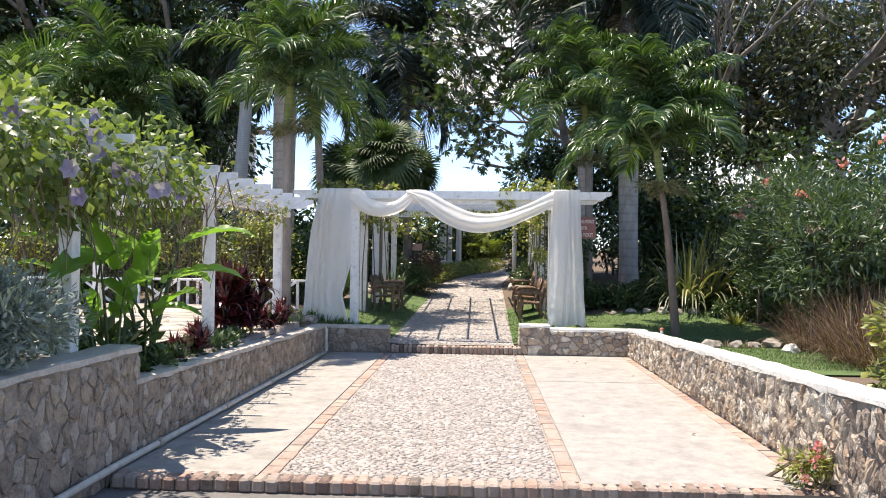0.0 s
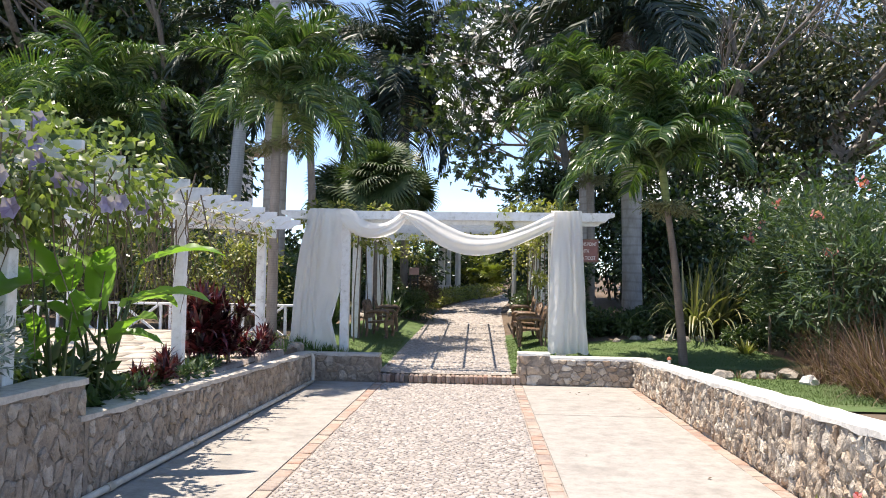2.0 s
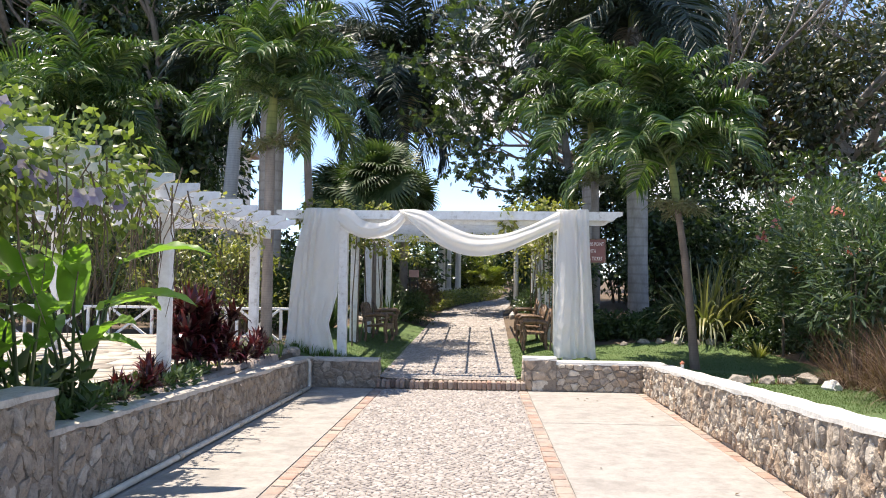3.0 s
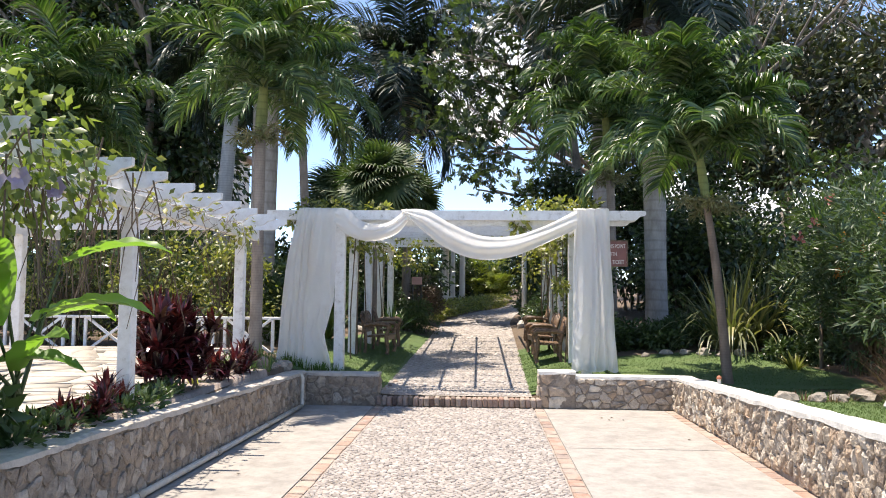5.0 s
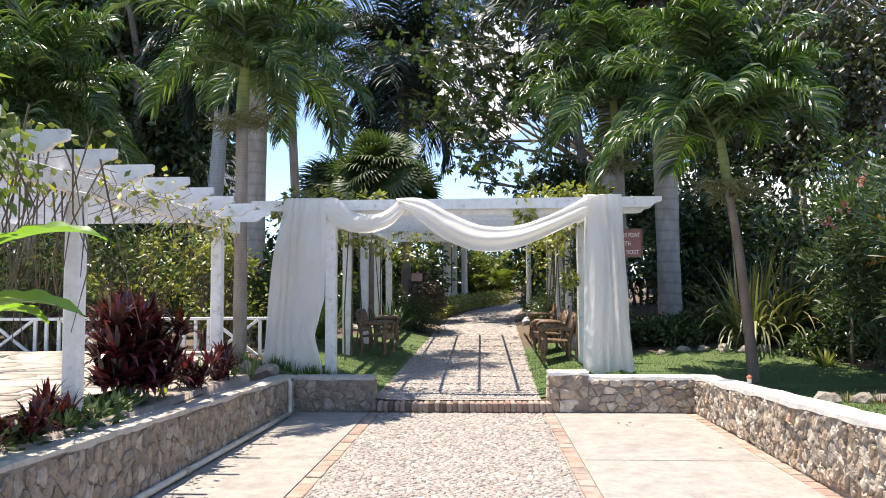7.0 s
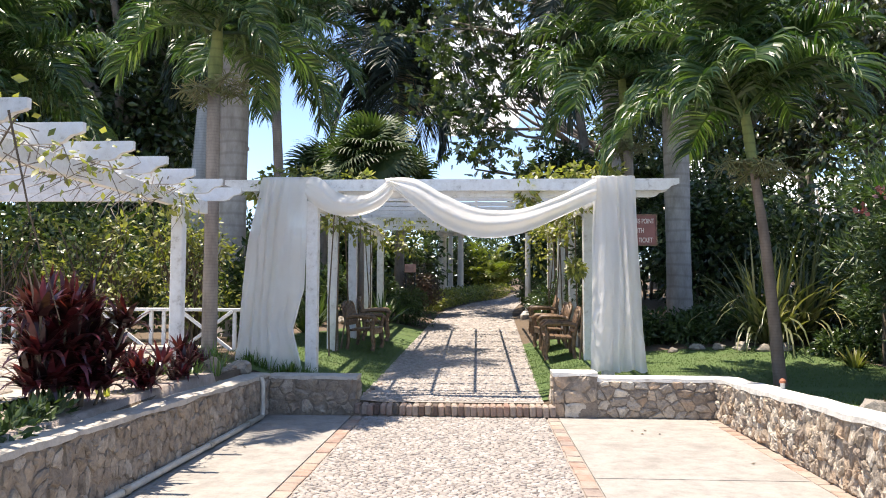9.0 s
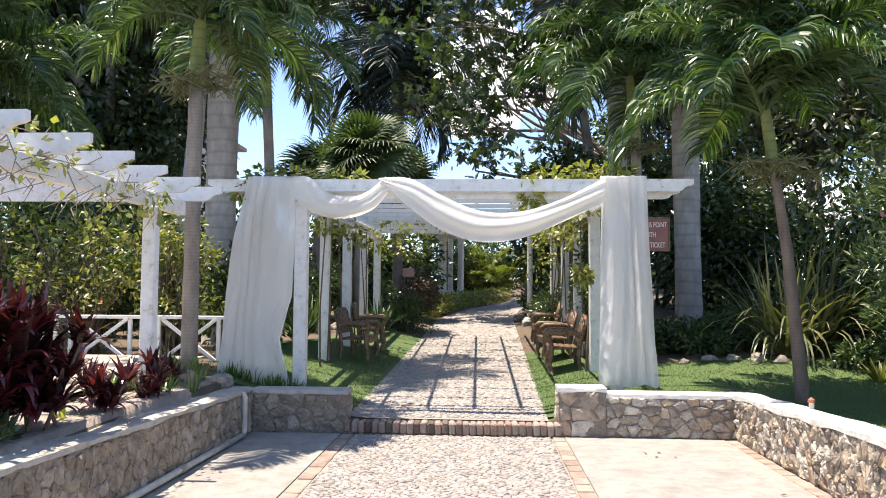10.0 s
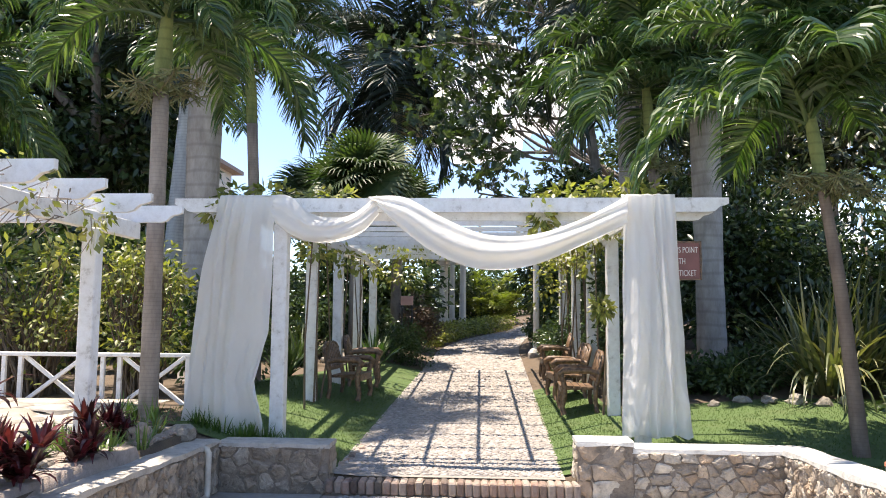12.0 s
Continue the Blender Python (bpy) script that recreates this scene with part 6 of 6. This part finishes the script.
# glimpse of a house behind the trees
house = thing("house", (-16, 40, 1.0), "cream house half hidden behind the trees", "house")
part("wall", boxed(-20.9, -12.1, 40, 46, 0.5, 9.2), M["plaster"], house)
bm = bmesh.new()
box(bm, -21.4, -11.6, 39.5, 46.5, 9.2, 9.4)
box(bm, -19.9, -13.1, 41, 45, 9.4, 10.4)
part("roof", bm, M["roof"], house)
for x in (-19.3, -16.8, -14.3):
    for z in (1.9, 4.9):
        w = part("window", boxed(x - 0.5, x + 0.5, 39.96, 39.99, z, z + 1.3), M["window_dark"], house)
        part("sill", boxed(x - 0.6, x + 0.6, 39.88, 39.99, z - 0.1, z - 0.02), M["plaster"], w)


# clouds far off
def cloud(place, size, seed):
    bm = bmesh.new()
    bmesh.ops.create_icosphere(bm, subdivisions=5, radius=1.0)
    for v in bm.verts:
        k = 0.75 + 0.5 * noise.noise(v.co * 1.2 + Vector((seed, 0, 0))) + 0.3 * noise.noise(v.co * 2.7 + Vector((0, seed, 0))) + 0.14 * noise.noise(v.co * 6 + Vector((0, 0, seed)))
        v.co = Vector((v.co.x * size[0], v.co.y * size[1], v.co.z * size[2])) * k
    for f in bm.faces:
        f.smooth = True
    structure("backdrop_cloud", bm, M["cloud"], "white cumulus cloud in the far sky", "cloud", "structure").matrix_basis = Matrix.Translation(place)


cloud((20, 900, 262), (120, 120, 75), 1)
cloud((-430, 1000, 120), (110, 100, 40), 2)
cloud((330, 1000, 120), (160, 120, 60), 3)

# small things on the wall and the paving
lamp = thing("garden_light", (4.40, 12.75, 0.52), "small terracotta cap light on the wall's coping", "light")
v, f = tube([(4.40, 12.75, right_top(12.75) + 0.03), (4.40, 12.75, right_top(12.75) + 0.10)], [0.022, 0.022], 10)
part("stem", mesh_from("stem", v, f), M["coping"], lamp)
v, f = tube([(4.40, 12.75, right_top(12.75) + 0.10), (4.40, 12.75, right_top(12.75) + 0.125), (4.40, 12.75, right_top(12.75) + 0.145)], [0.032, 0.030, 0.008], 10)
part("cap", mesh_from("cap", v, f), M["terracotta"], lamp)
nr = np.random.default_rng(140)
for x, y in ((3.05, 13.2), (3.12, 13.05), (3.2, 13.25), (3.3, 13.1), (2.7, 9.0), (3.6, 8.2), (-0.6, 9.8), (-0.75, 12.2), (3.75, 11.8), (0.4, 6.2)):
    b = np.array([[x, y, 0.006 if y > 6.5 else -0.094]])
    d = np.array([[nr.normal(), nr.normal(), 0.08]])
    leaf = part("fallen_leaf", leaf_mesh("fallen_leaf", b, d, np.cross(d, np.array([0, 0, 1.0])), 0.055, 0.026, -0.3, -0.15), M["dry_leaf"])
    tagged(leaf, "curled dry brown leaf on the paving", "leaf", "fallen leaves")

# loose pebbles on the gravel bed
nr = np.random.default_rng(141)
vs, fs = [], []
for k in range(1500):
    y = nr.uniform(9.0, 14.0)
    x = left_face(y) - 0.28 - nr.random() ** 1.3 * 0.55
    s = nr.uniform(0.010, 0.028)
    z = land(x, y) + 0.02 + s * 0.3
    o = len(vs)
    for dx, dy, dz in ((1, 0, 0), (-1, 0, 0), (0, 1, 0), (0, -1, 0), (0, 0, 0.7), (0, 0, -0.7)):
        vs.append((x + dx * s * nr.uniform(0.7, 1.3), y + dy * s * nr.uniform(0.7, 1.3), z + dz * s))
    fs += [(o, o + 2, o + 4), (o + 2, o + 1, o + 4), (o + 1, o + 3, o + 4), (o + 3, o, o + 4), (o + 2, o, o + 5), (o + 1, o + 2, o + 5), (o + 3, o + 1, o + 5), (o, o + 3, o + 5)]
pebbles = thing("pebbles", (-1.5, 11.5, 0.58), "loose pinkish pebbles on the planting bed", "pebbles", kind="stuff")
part("pebbles", raw_mesh("pebbles", np.array(vs), np.array(fs)), M["pebble"], pebbles)
rng = random.Random(142)
for k, (x, y, n, h, mt) in enumerate([(-1.5, 12.9, 30, 0.24, "lily"), (-1.55, 11.2, 26, 0.22, "lime"), (-1.48, 13.6, 30, 0.22, "lime"), (-1.42, 9.9, 24, 0.18, "shrub"), (-1.75, 12.2, 36, 0.3, "lily"), (-1.40, 8.4, 30, 0.22, "ti")]):
    t = thing("small_bed_plant", (x, y, land(x, y)), "small tufted plant in the gravel bed", "plant", "small bed plants")
    v, f = blade_tuft(rng, n, (x, y, land(x, y)), h, 0.03, 1.1, 4, 0.8, 0.05)
    part("leaves", mesh_from("leaves", v, f), M[mt], t)


# ---- pieces: grass, cobbles, bricks and stones ----
def lawn_blades(name, x0, x1, y0, y1, n, seed, lift=0.015):
    nr = np.random.default_rng(seed)
    p = np.stack([nr.uniform(x0, x1, n), nr.uniform(y0, y1, n)], 1)
    b = np.array([(x, y, land(x, y) + lift) for x, y in p])
    w = np.stack([nr.normal(size=n) * 0.5, nr.normal(size=n) * 0.5, np.ones(n)], 1)
    me = leaf_mesh("blades", b, w, unit(nr, n), 0.028, 0.007, 0.1, 0.3)
    t = thing(name, ((x0 + x1) / 2, (y0 + y1) / 2, 0.3), "short mown grass blades on the lawn", "grass", kind="stuff")
    part("blades", me, M["grass"], t)


lawn_blades("grass_left", -1.9, 0.0, 14.4, 19.5, 13000, 1)
lawn_blades("grass_right", 4.5, 6.7, 9.0, 14.1, 12000, 2)
lawn_blades("grass_right_upper", 2.9, 6.9, 14.45, 17.1, 10000, 3)
lawn_blades("grass_path_edge", 2.2, 2.9, 14.45, 19, 5000, 4)


def clip(poly, px, py, nx, ny):
    """The part of a polygon on the near side of a line."""
    out = []
    n = len(poly)
    for i in range(n):
        a, b = poly[i], poly[(i + 1) % n]
        da = (a[0] - px) * nx + (a[1] - py) * ny
        db = (b[0] - px) * nx + (b[1] - py) * ny
        if da <= 0:
            out.append(a)
        if (da < 0 < db) or (db < 0 < da):
            t = da / (da - db)
            out.append((a[0] + (b[0] - a[0]) * t, a[1] + (b[1] - a[1]) * t))
    return out


def cells(w, h, sx, sy, jitter, seed):
    """Irregular close-fitting stones over a w x h face, about sx by sy each: a list of (centre, outline)."""
    rng = random.Random(seed)
    nx, ny = max(1, round(w / sx)), max(1, round(h / sy))
    sx, sy = w / nx, h / ny
    pts = {}
    for j in range(-2, ny + 2):
        for i in range(-2, nx + 2):
            off = 0.5 * (j % 2)
            pts[i, j] = ((i + 0.25 + off * 1.0 + rng.uniform(-jitter, jitter)) * sx, (j + 0.5 + rng.uniform(-jitter, jitter)) * sy)
    res = []
    for j in range(ny):
        for i in range(-1, nx):
            c = pts[i, j]
            poly = [(c[0] - 2 * sx, c[1] - 2 * sy), (c[0] + 2 * sx, c[1] - 2 * sy), (c[0] + 2 * sx, c[1] + 2 * sy), (c[0] - 2 * sx, c[1] + 2 * sy)]
            for dj in (-2, -1, 0, 1, 2):
                for di in (-2, -1, 0, 1, 2):
                    if (di or dj) and (i + di, j + dj) in pts:
                        q = pts[i + di, j + dj]
                        # distances are weighed so that cells keep the wanted shape
                        ex, ey = (q[0] - c[0]) / sx ** 2, (q[1] - c[1]) / sy ** 2
                        poly = clip(poly, (c[0] + q[0]) / 2, (c[1] + q[1]) / 2, ex, ey)
            for px, py, ax, ay in ((0, 0, -1, 0), (w, 0, 1, 0), (0, 0, 0, -1), (0, h, 0, 1)):
                if poly:
                    poly = clip(poly, px, py, ax, ay)
            if len(poly) < 3:
                continue
            mx, my = sum(p[0] for p in poly) / len(poly), sum(p[1] for p in poly) / len(poly)
            xs, ys = [p[0] for p in poly], [p[1] for p in poly]
            if (max(xs) - min(xs)) < 0.3 * sx or (max(ys) - min(ys)) < 0.3 * sy:
                continue
            res.append(((mx, my), poly))
    return res


def stone_shape(c, poly, gap, height, rng, tilt=0.25, inset=0.74, rough=0.0, coarse=False):
    """A rounded stone over an outline: verts in (u, v, out) and faces."""
    mx, my = c
    pts = []
    for p in poly:
        d = math.hypot(p[0] - mx, p[1] - my) or 1e-6
        k = max(0.35, 1 - gap / d)
        pts.append((mx + (p[0] - mx) * k, my + (p[1] - my) * k))
    rounded = []
    n = len(pts)
    for i in range(n):
        a, b = pts[i], pts[(i + 1) % n]
        for t in ((0.0,) if coarse else (0.25, 0.75) if not rough else (0.10, 0.42, 0.78)):
            k = 1 + rough * rng.uniform(-0.5, 0.5)
            rounded.append((mx + (a[0] + (b[0] - a[0]) * t - mx) * k, my + (a[1] + (b[1] - a[1]) * t - my) * k))
    n = len(rounded)
    tx, ty = rng.uniform(-tilt, tilt), rng.uniform(-tilt, tilt)
    h = height * rng.uniform(0.65, 1.2)
    vs = [(x, y, -0.012) for x, y in rounded]
    for s, hh in ((0.97, 0.55), (inset, 1.0)):
        for x, y in rounded:
            dx, dy = (x - mx) * s, (y - my) * s
            vs.append((mx + dx, my + dy, h * hh + (dx * tx + dy * ty) * hh + rng.uniform(-0.08 - rough, 0.08 + rough) * h))
    vs.append((mx, my, h * rng.uniform(1.0, 1.12)))
    fs = []
    for r in range(2):
        for i in range(n):
            i2 = (i + 1) % n
            fs.append((r * n + i, r * n + i2, (r + 1) * n + i2, (r + 1) * n + i))
    for i in range(n):
        fs.append((2 * n + i, 2 * n + (i + 1) % n, 3 * n))
    return vs, fs


def lay(stones, to_world, gap, height, seed, parent, material, name, limit=300, rank=None, label="", rest_name="stones", inset=0.74, rough=0.0, tilt=0.25):
    """Lays stones on a surface: the nearest stretch as pieces of their own, the rest joined."""
    rng = random.Random(seed)
    if rank:
        stones = sorted(stones, key=lambda s: rank(to_world(s[0][0], s[0][1], 0)))
    rest = []
    for k, (c, poly) in enumerate(stones):
        vs, fs = stone_shape(c, poly, gap, height, rng, tilt, inset=inset, rough=rough, coarse=k >= limit and not rough)
        if k < limit:
            o = Vector(to_world(c[0], c[1], 0))
            me = mesh_from(name, [Vector(to_world(*v)) - o for v in vs], fs, not rough)
            part(name, me, material, parent, "", Matrix.Translation(o))
        else:
            rest.append(([to_world(*v) for v in vs], fs))
    if rest:
        ob = part(rest_name, joined(rest_name, rest, not rough), material, parent, label)
        ob["kind"] = "stuff"


bed = bpy.data.objects["forecourt_bed"]
lay(cells(2.10, 7.42, 0.060, 0.043, 0.38, 1), lambda u, v, o: (0.11 + u, 6.58 + v, -0.010 + o), 0.004, 0.013, 2, bed, M["cobble"], "cobble", 300, lambda p: p[1], "pale rounded cobbles set in mortar", "cobbles", 0.80)
far = bpy.data.objects["path_bed"]


def on_path(u, v, o):
    y = 14.24 + v
    x = path_mid(y) - 1.10 + u
    return (x, y, land(x, y) + 0.012 + o)


lay(cells(2.20, 8.5, 0.064, 0.047, 0.36, 3), on_path, 0.004, 0.012, 4, far, M["cobble"], "cobble", 300, lambda p: p[1], "pale rounded cobbles of the garden path", "cobbles", 0.80)
lay(cells(2.20, 14.0, 0.11, 0.08, 0.36, 5), lambda u, v, o: on_path(u, v + 8.5, o), 0.006, 0.013, 6, far, M["cobble"], "cobble", 0, None, "pale rounded cobbles of the far path", "cobbles", 0.80)


def brick_mesh(lx, ly, lz, seed, worn=0.006):
    rng = random.Random(seed)
    bm = bmesh.new()
    box(bm, -lx / 2, lx / 2, -ly / 2, ly / 2, 0, lz, worn)
    for v in bm.verts:
        v.co += Vector((rng.uniform(-1, 1), rng.uniform(-1, 1), rng.uniform(-1, 1))) * 0.0025
    me = bpy.data.meshes.new("brick")
    bm.to_mesh(me)
    bm.free()
    return me


rng = random.Random(8)
strip = [brick_mesh(0.125, 0.205, 0.03, k) for k in range(5)]
for x, parent, y0, y1 in ((0.03, bed, 6.6, 13.98), (2.285, bed, 6.6, 13.98), (4.085, bpy.data.objects["forecourt_edge_bed"], 6.6, 13.98)):
    y = y0
    while y + 0.2 < y1:
        part("brick", rng.choice(strip), M["brick"], parent, "", pose(x + rng.uniform(-0.005, 0.005), y + 0.105, -0.028 + rng.uniform(-0.003, 0.003), rng.uniform(-1, 1), rng.uniform(-1, 1), rng.uniform(-1.5, 1.5)))
        y += 0.217
row = [brick_mesh(0.088, 0.19, 0.10, 20 + k, 0.016) for k in range(5)]
x = -1.06
while x < 4.2:
    part("brick", rng.choice(row), M["brick"] if rng.random() < 0.85 else M["dark_brick"], bpy.data.objects["step_near"], "", pose(x, 6.53 + rng.uniform(-0.008, 0.008) + 0.03 * (x / 4), -0.097 + rng.uniform(-0.006, 0.004), rng.uniform(-2, 2), rng.uniform(-2, 2), rng.uniform(-3, 3)))
    x += 0.0955
x = 0.02
row2 = [brick_mesh(0.068, 0.19, 0.125, 30 + k, 0.014) for k in range(5)]
while x < 2.3:
    part("brick", rng.choice(row2), M["dark_brick"] if rng.random() < 0.45 else M["brick"], bpy.data.objects["step_far"], "", pose(x, 14.075 + rng.uniform(-0.006, 0.006), 0.010 + rng.uniform(-0.006, 0.004), rng.uniform(-2, 2), rng.uniform(-2, 2), rng.uniform(-3, 3)))
    x += 0.0755

for k in range(6):
    y = 14.36 + 0.2 * k
    part("brick", row2[k % 5], M["dark_brick"], bpy.data.objects["step_far"], "", pose(0.0 + 0.02 * k, y, path_z(y) - 0.09 + 0.01 * (k % 2), 0, 0, 4 + 3 * (k % 2)))

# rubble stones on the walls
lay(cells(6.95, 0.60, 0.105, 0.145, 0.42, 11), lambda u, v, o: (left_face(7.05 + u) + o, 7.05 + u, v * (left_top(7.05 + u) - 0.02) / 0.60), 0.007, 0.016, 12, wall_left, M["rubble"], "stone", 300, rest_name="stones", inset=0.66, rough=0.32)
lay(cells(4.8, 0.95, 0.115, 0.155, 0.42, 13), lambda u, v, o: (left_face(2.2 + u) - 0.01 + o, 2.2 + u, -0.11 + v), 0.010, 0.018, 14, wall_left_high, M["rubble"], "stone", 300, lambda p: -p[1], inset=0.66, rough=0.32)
lay(cells(9.0, 0.62, 0.095, 0.15, 0.44, 15), lambda u, v, o: (4.16 - o, 14.02 - u, v * (right_top(14.02 - u) - 0.005) / 0.62), 0.005, 0.022, 16, wall_right, M["warm_rubble"], "stone", 300, lambda p: abs(p[1] - 9.5), "thin upright stones", inset=0.66, rough=0.32)
lay(cells(1.04, 0.43, 0.15, 0.14, 0.36, 17), lambda u, v, o: (-1.04 + u, 14.04 - o, v), 0.010, 0.018, 18, pier_left, M["rubble"], "stone", inset=0.66, rough=0.32)
lay(cells(1.36, 0.43, 0.13, 0.11, 0.46, 19), lambda u, v, o: (2.80 + u, 14.04 - o, v), 0.008, 0.018, 20, pier_right, M["warm_rubble"], "stone", inset=0.66, rough=0.32)
lay(cells(0.50, 0.49, 0.20, 0.17, 0.38, 21), lambda u, v, o: (2.30 + u, 14.03 - o, v), 0.008, 0.018, 22, pier_right_end, M["warm_rubble"], "stone", inset=0.66, rough=0.32)
lay(cells(0.32, 0.43, 0.16, 0.14, 0.3, 23), lambda u, v, o: (0.0 + o, 14.04 + u, v), 0.010, 0.016, 24, pier_left, M["rubble"], "stone", inset=0.66, rough=0.32)
lay(cells(0.33, 0.49, 0.16, 0.16, 0.3, 25), lambda u, v, o: (2.30 - o, 14.37 - u, v), 0.010, 0.016, 26, pier_right_end, M["warm_rubble"], "stone", inset=0.66, rough=0.32)
lay(cells(0.29, 0.30, 0.14, 0.14, 0.3, 27), lambda u, v, o: (left_face(7) - 0.01 - u, 7.0 + o, 0.57 + v), 0.015, 0.016, 28, wall_left_high, M["rubble"], "stone", 10, inset=0.66, rough=0.32)

# flags of the patio
lay(cells(6.9, 8.2, 0.62, 0.48, 0.34, 31), lambda u, v, o: (-8.95 + u, 6.95 + v, land(-8.95 + u, 6.95 + v) + 0.09 + o), 0.014, 0.008, 32, bpy.data.objects["patio"], M["patio"], "flagstone", 300, lambda p: -p[0], inset=0.97, tilt=0.012)
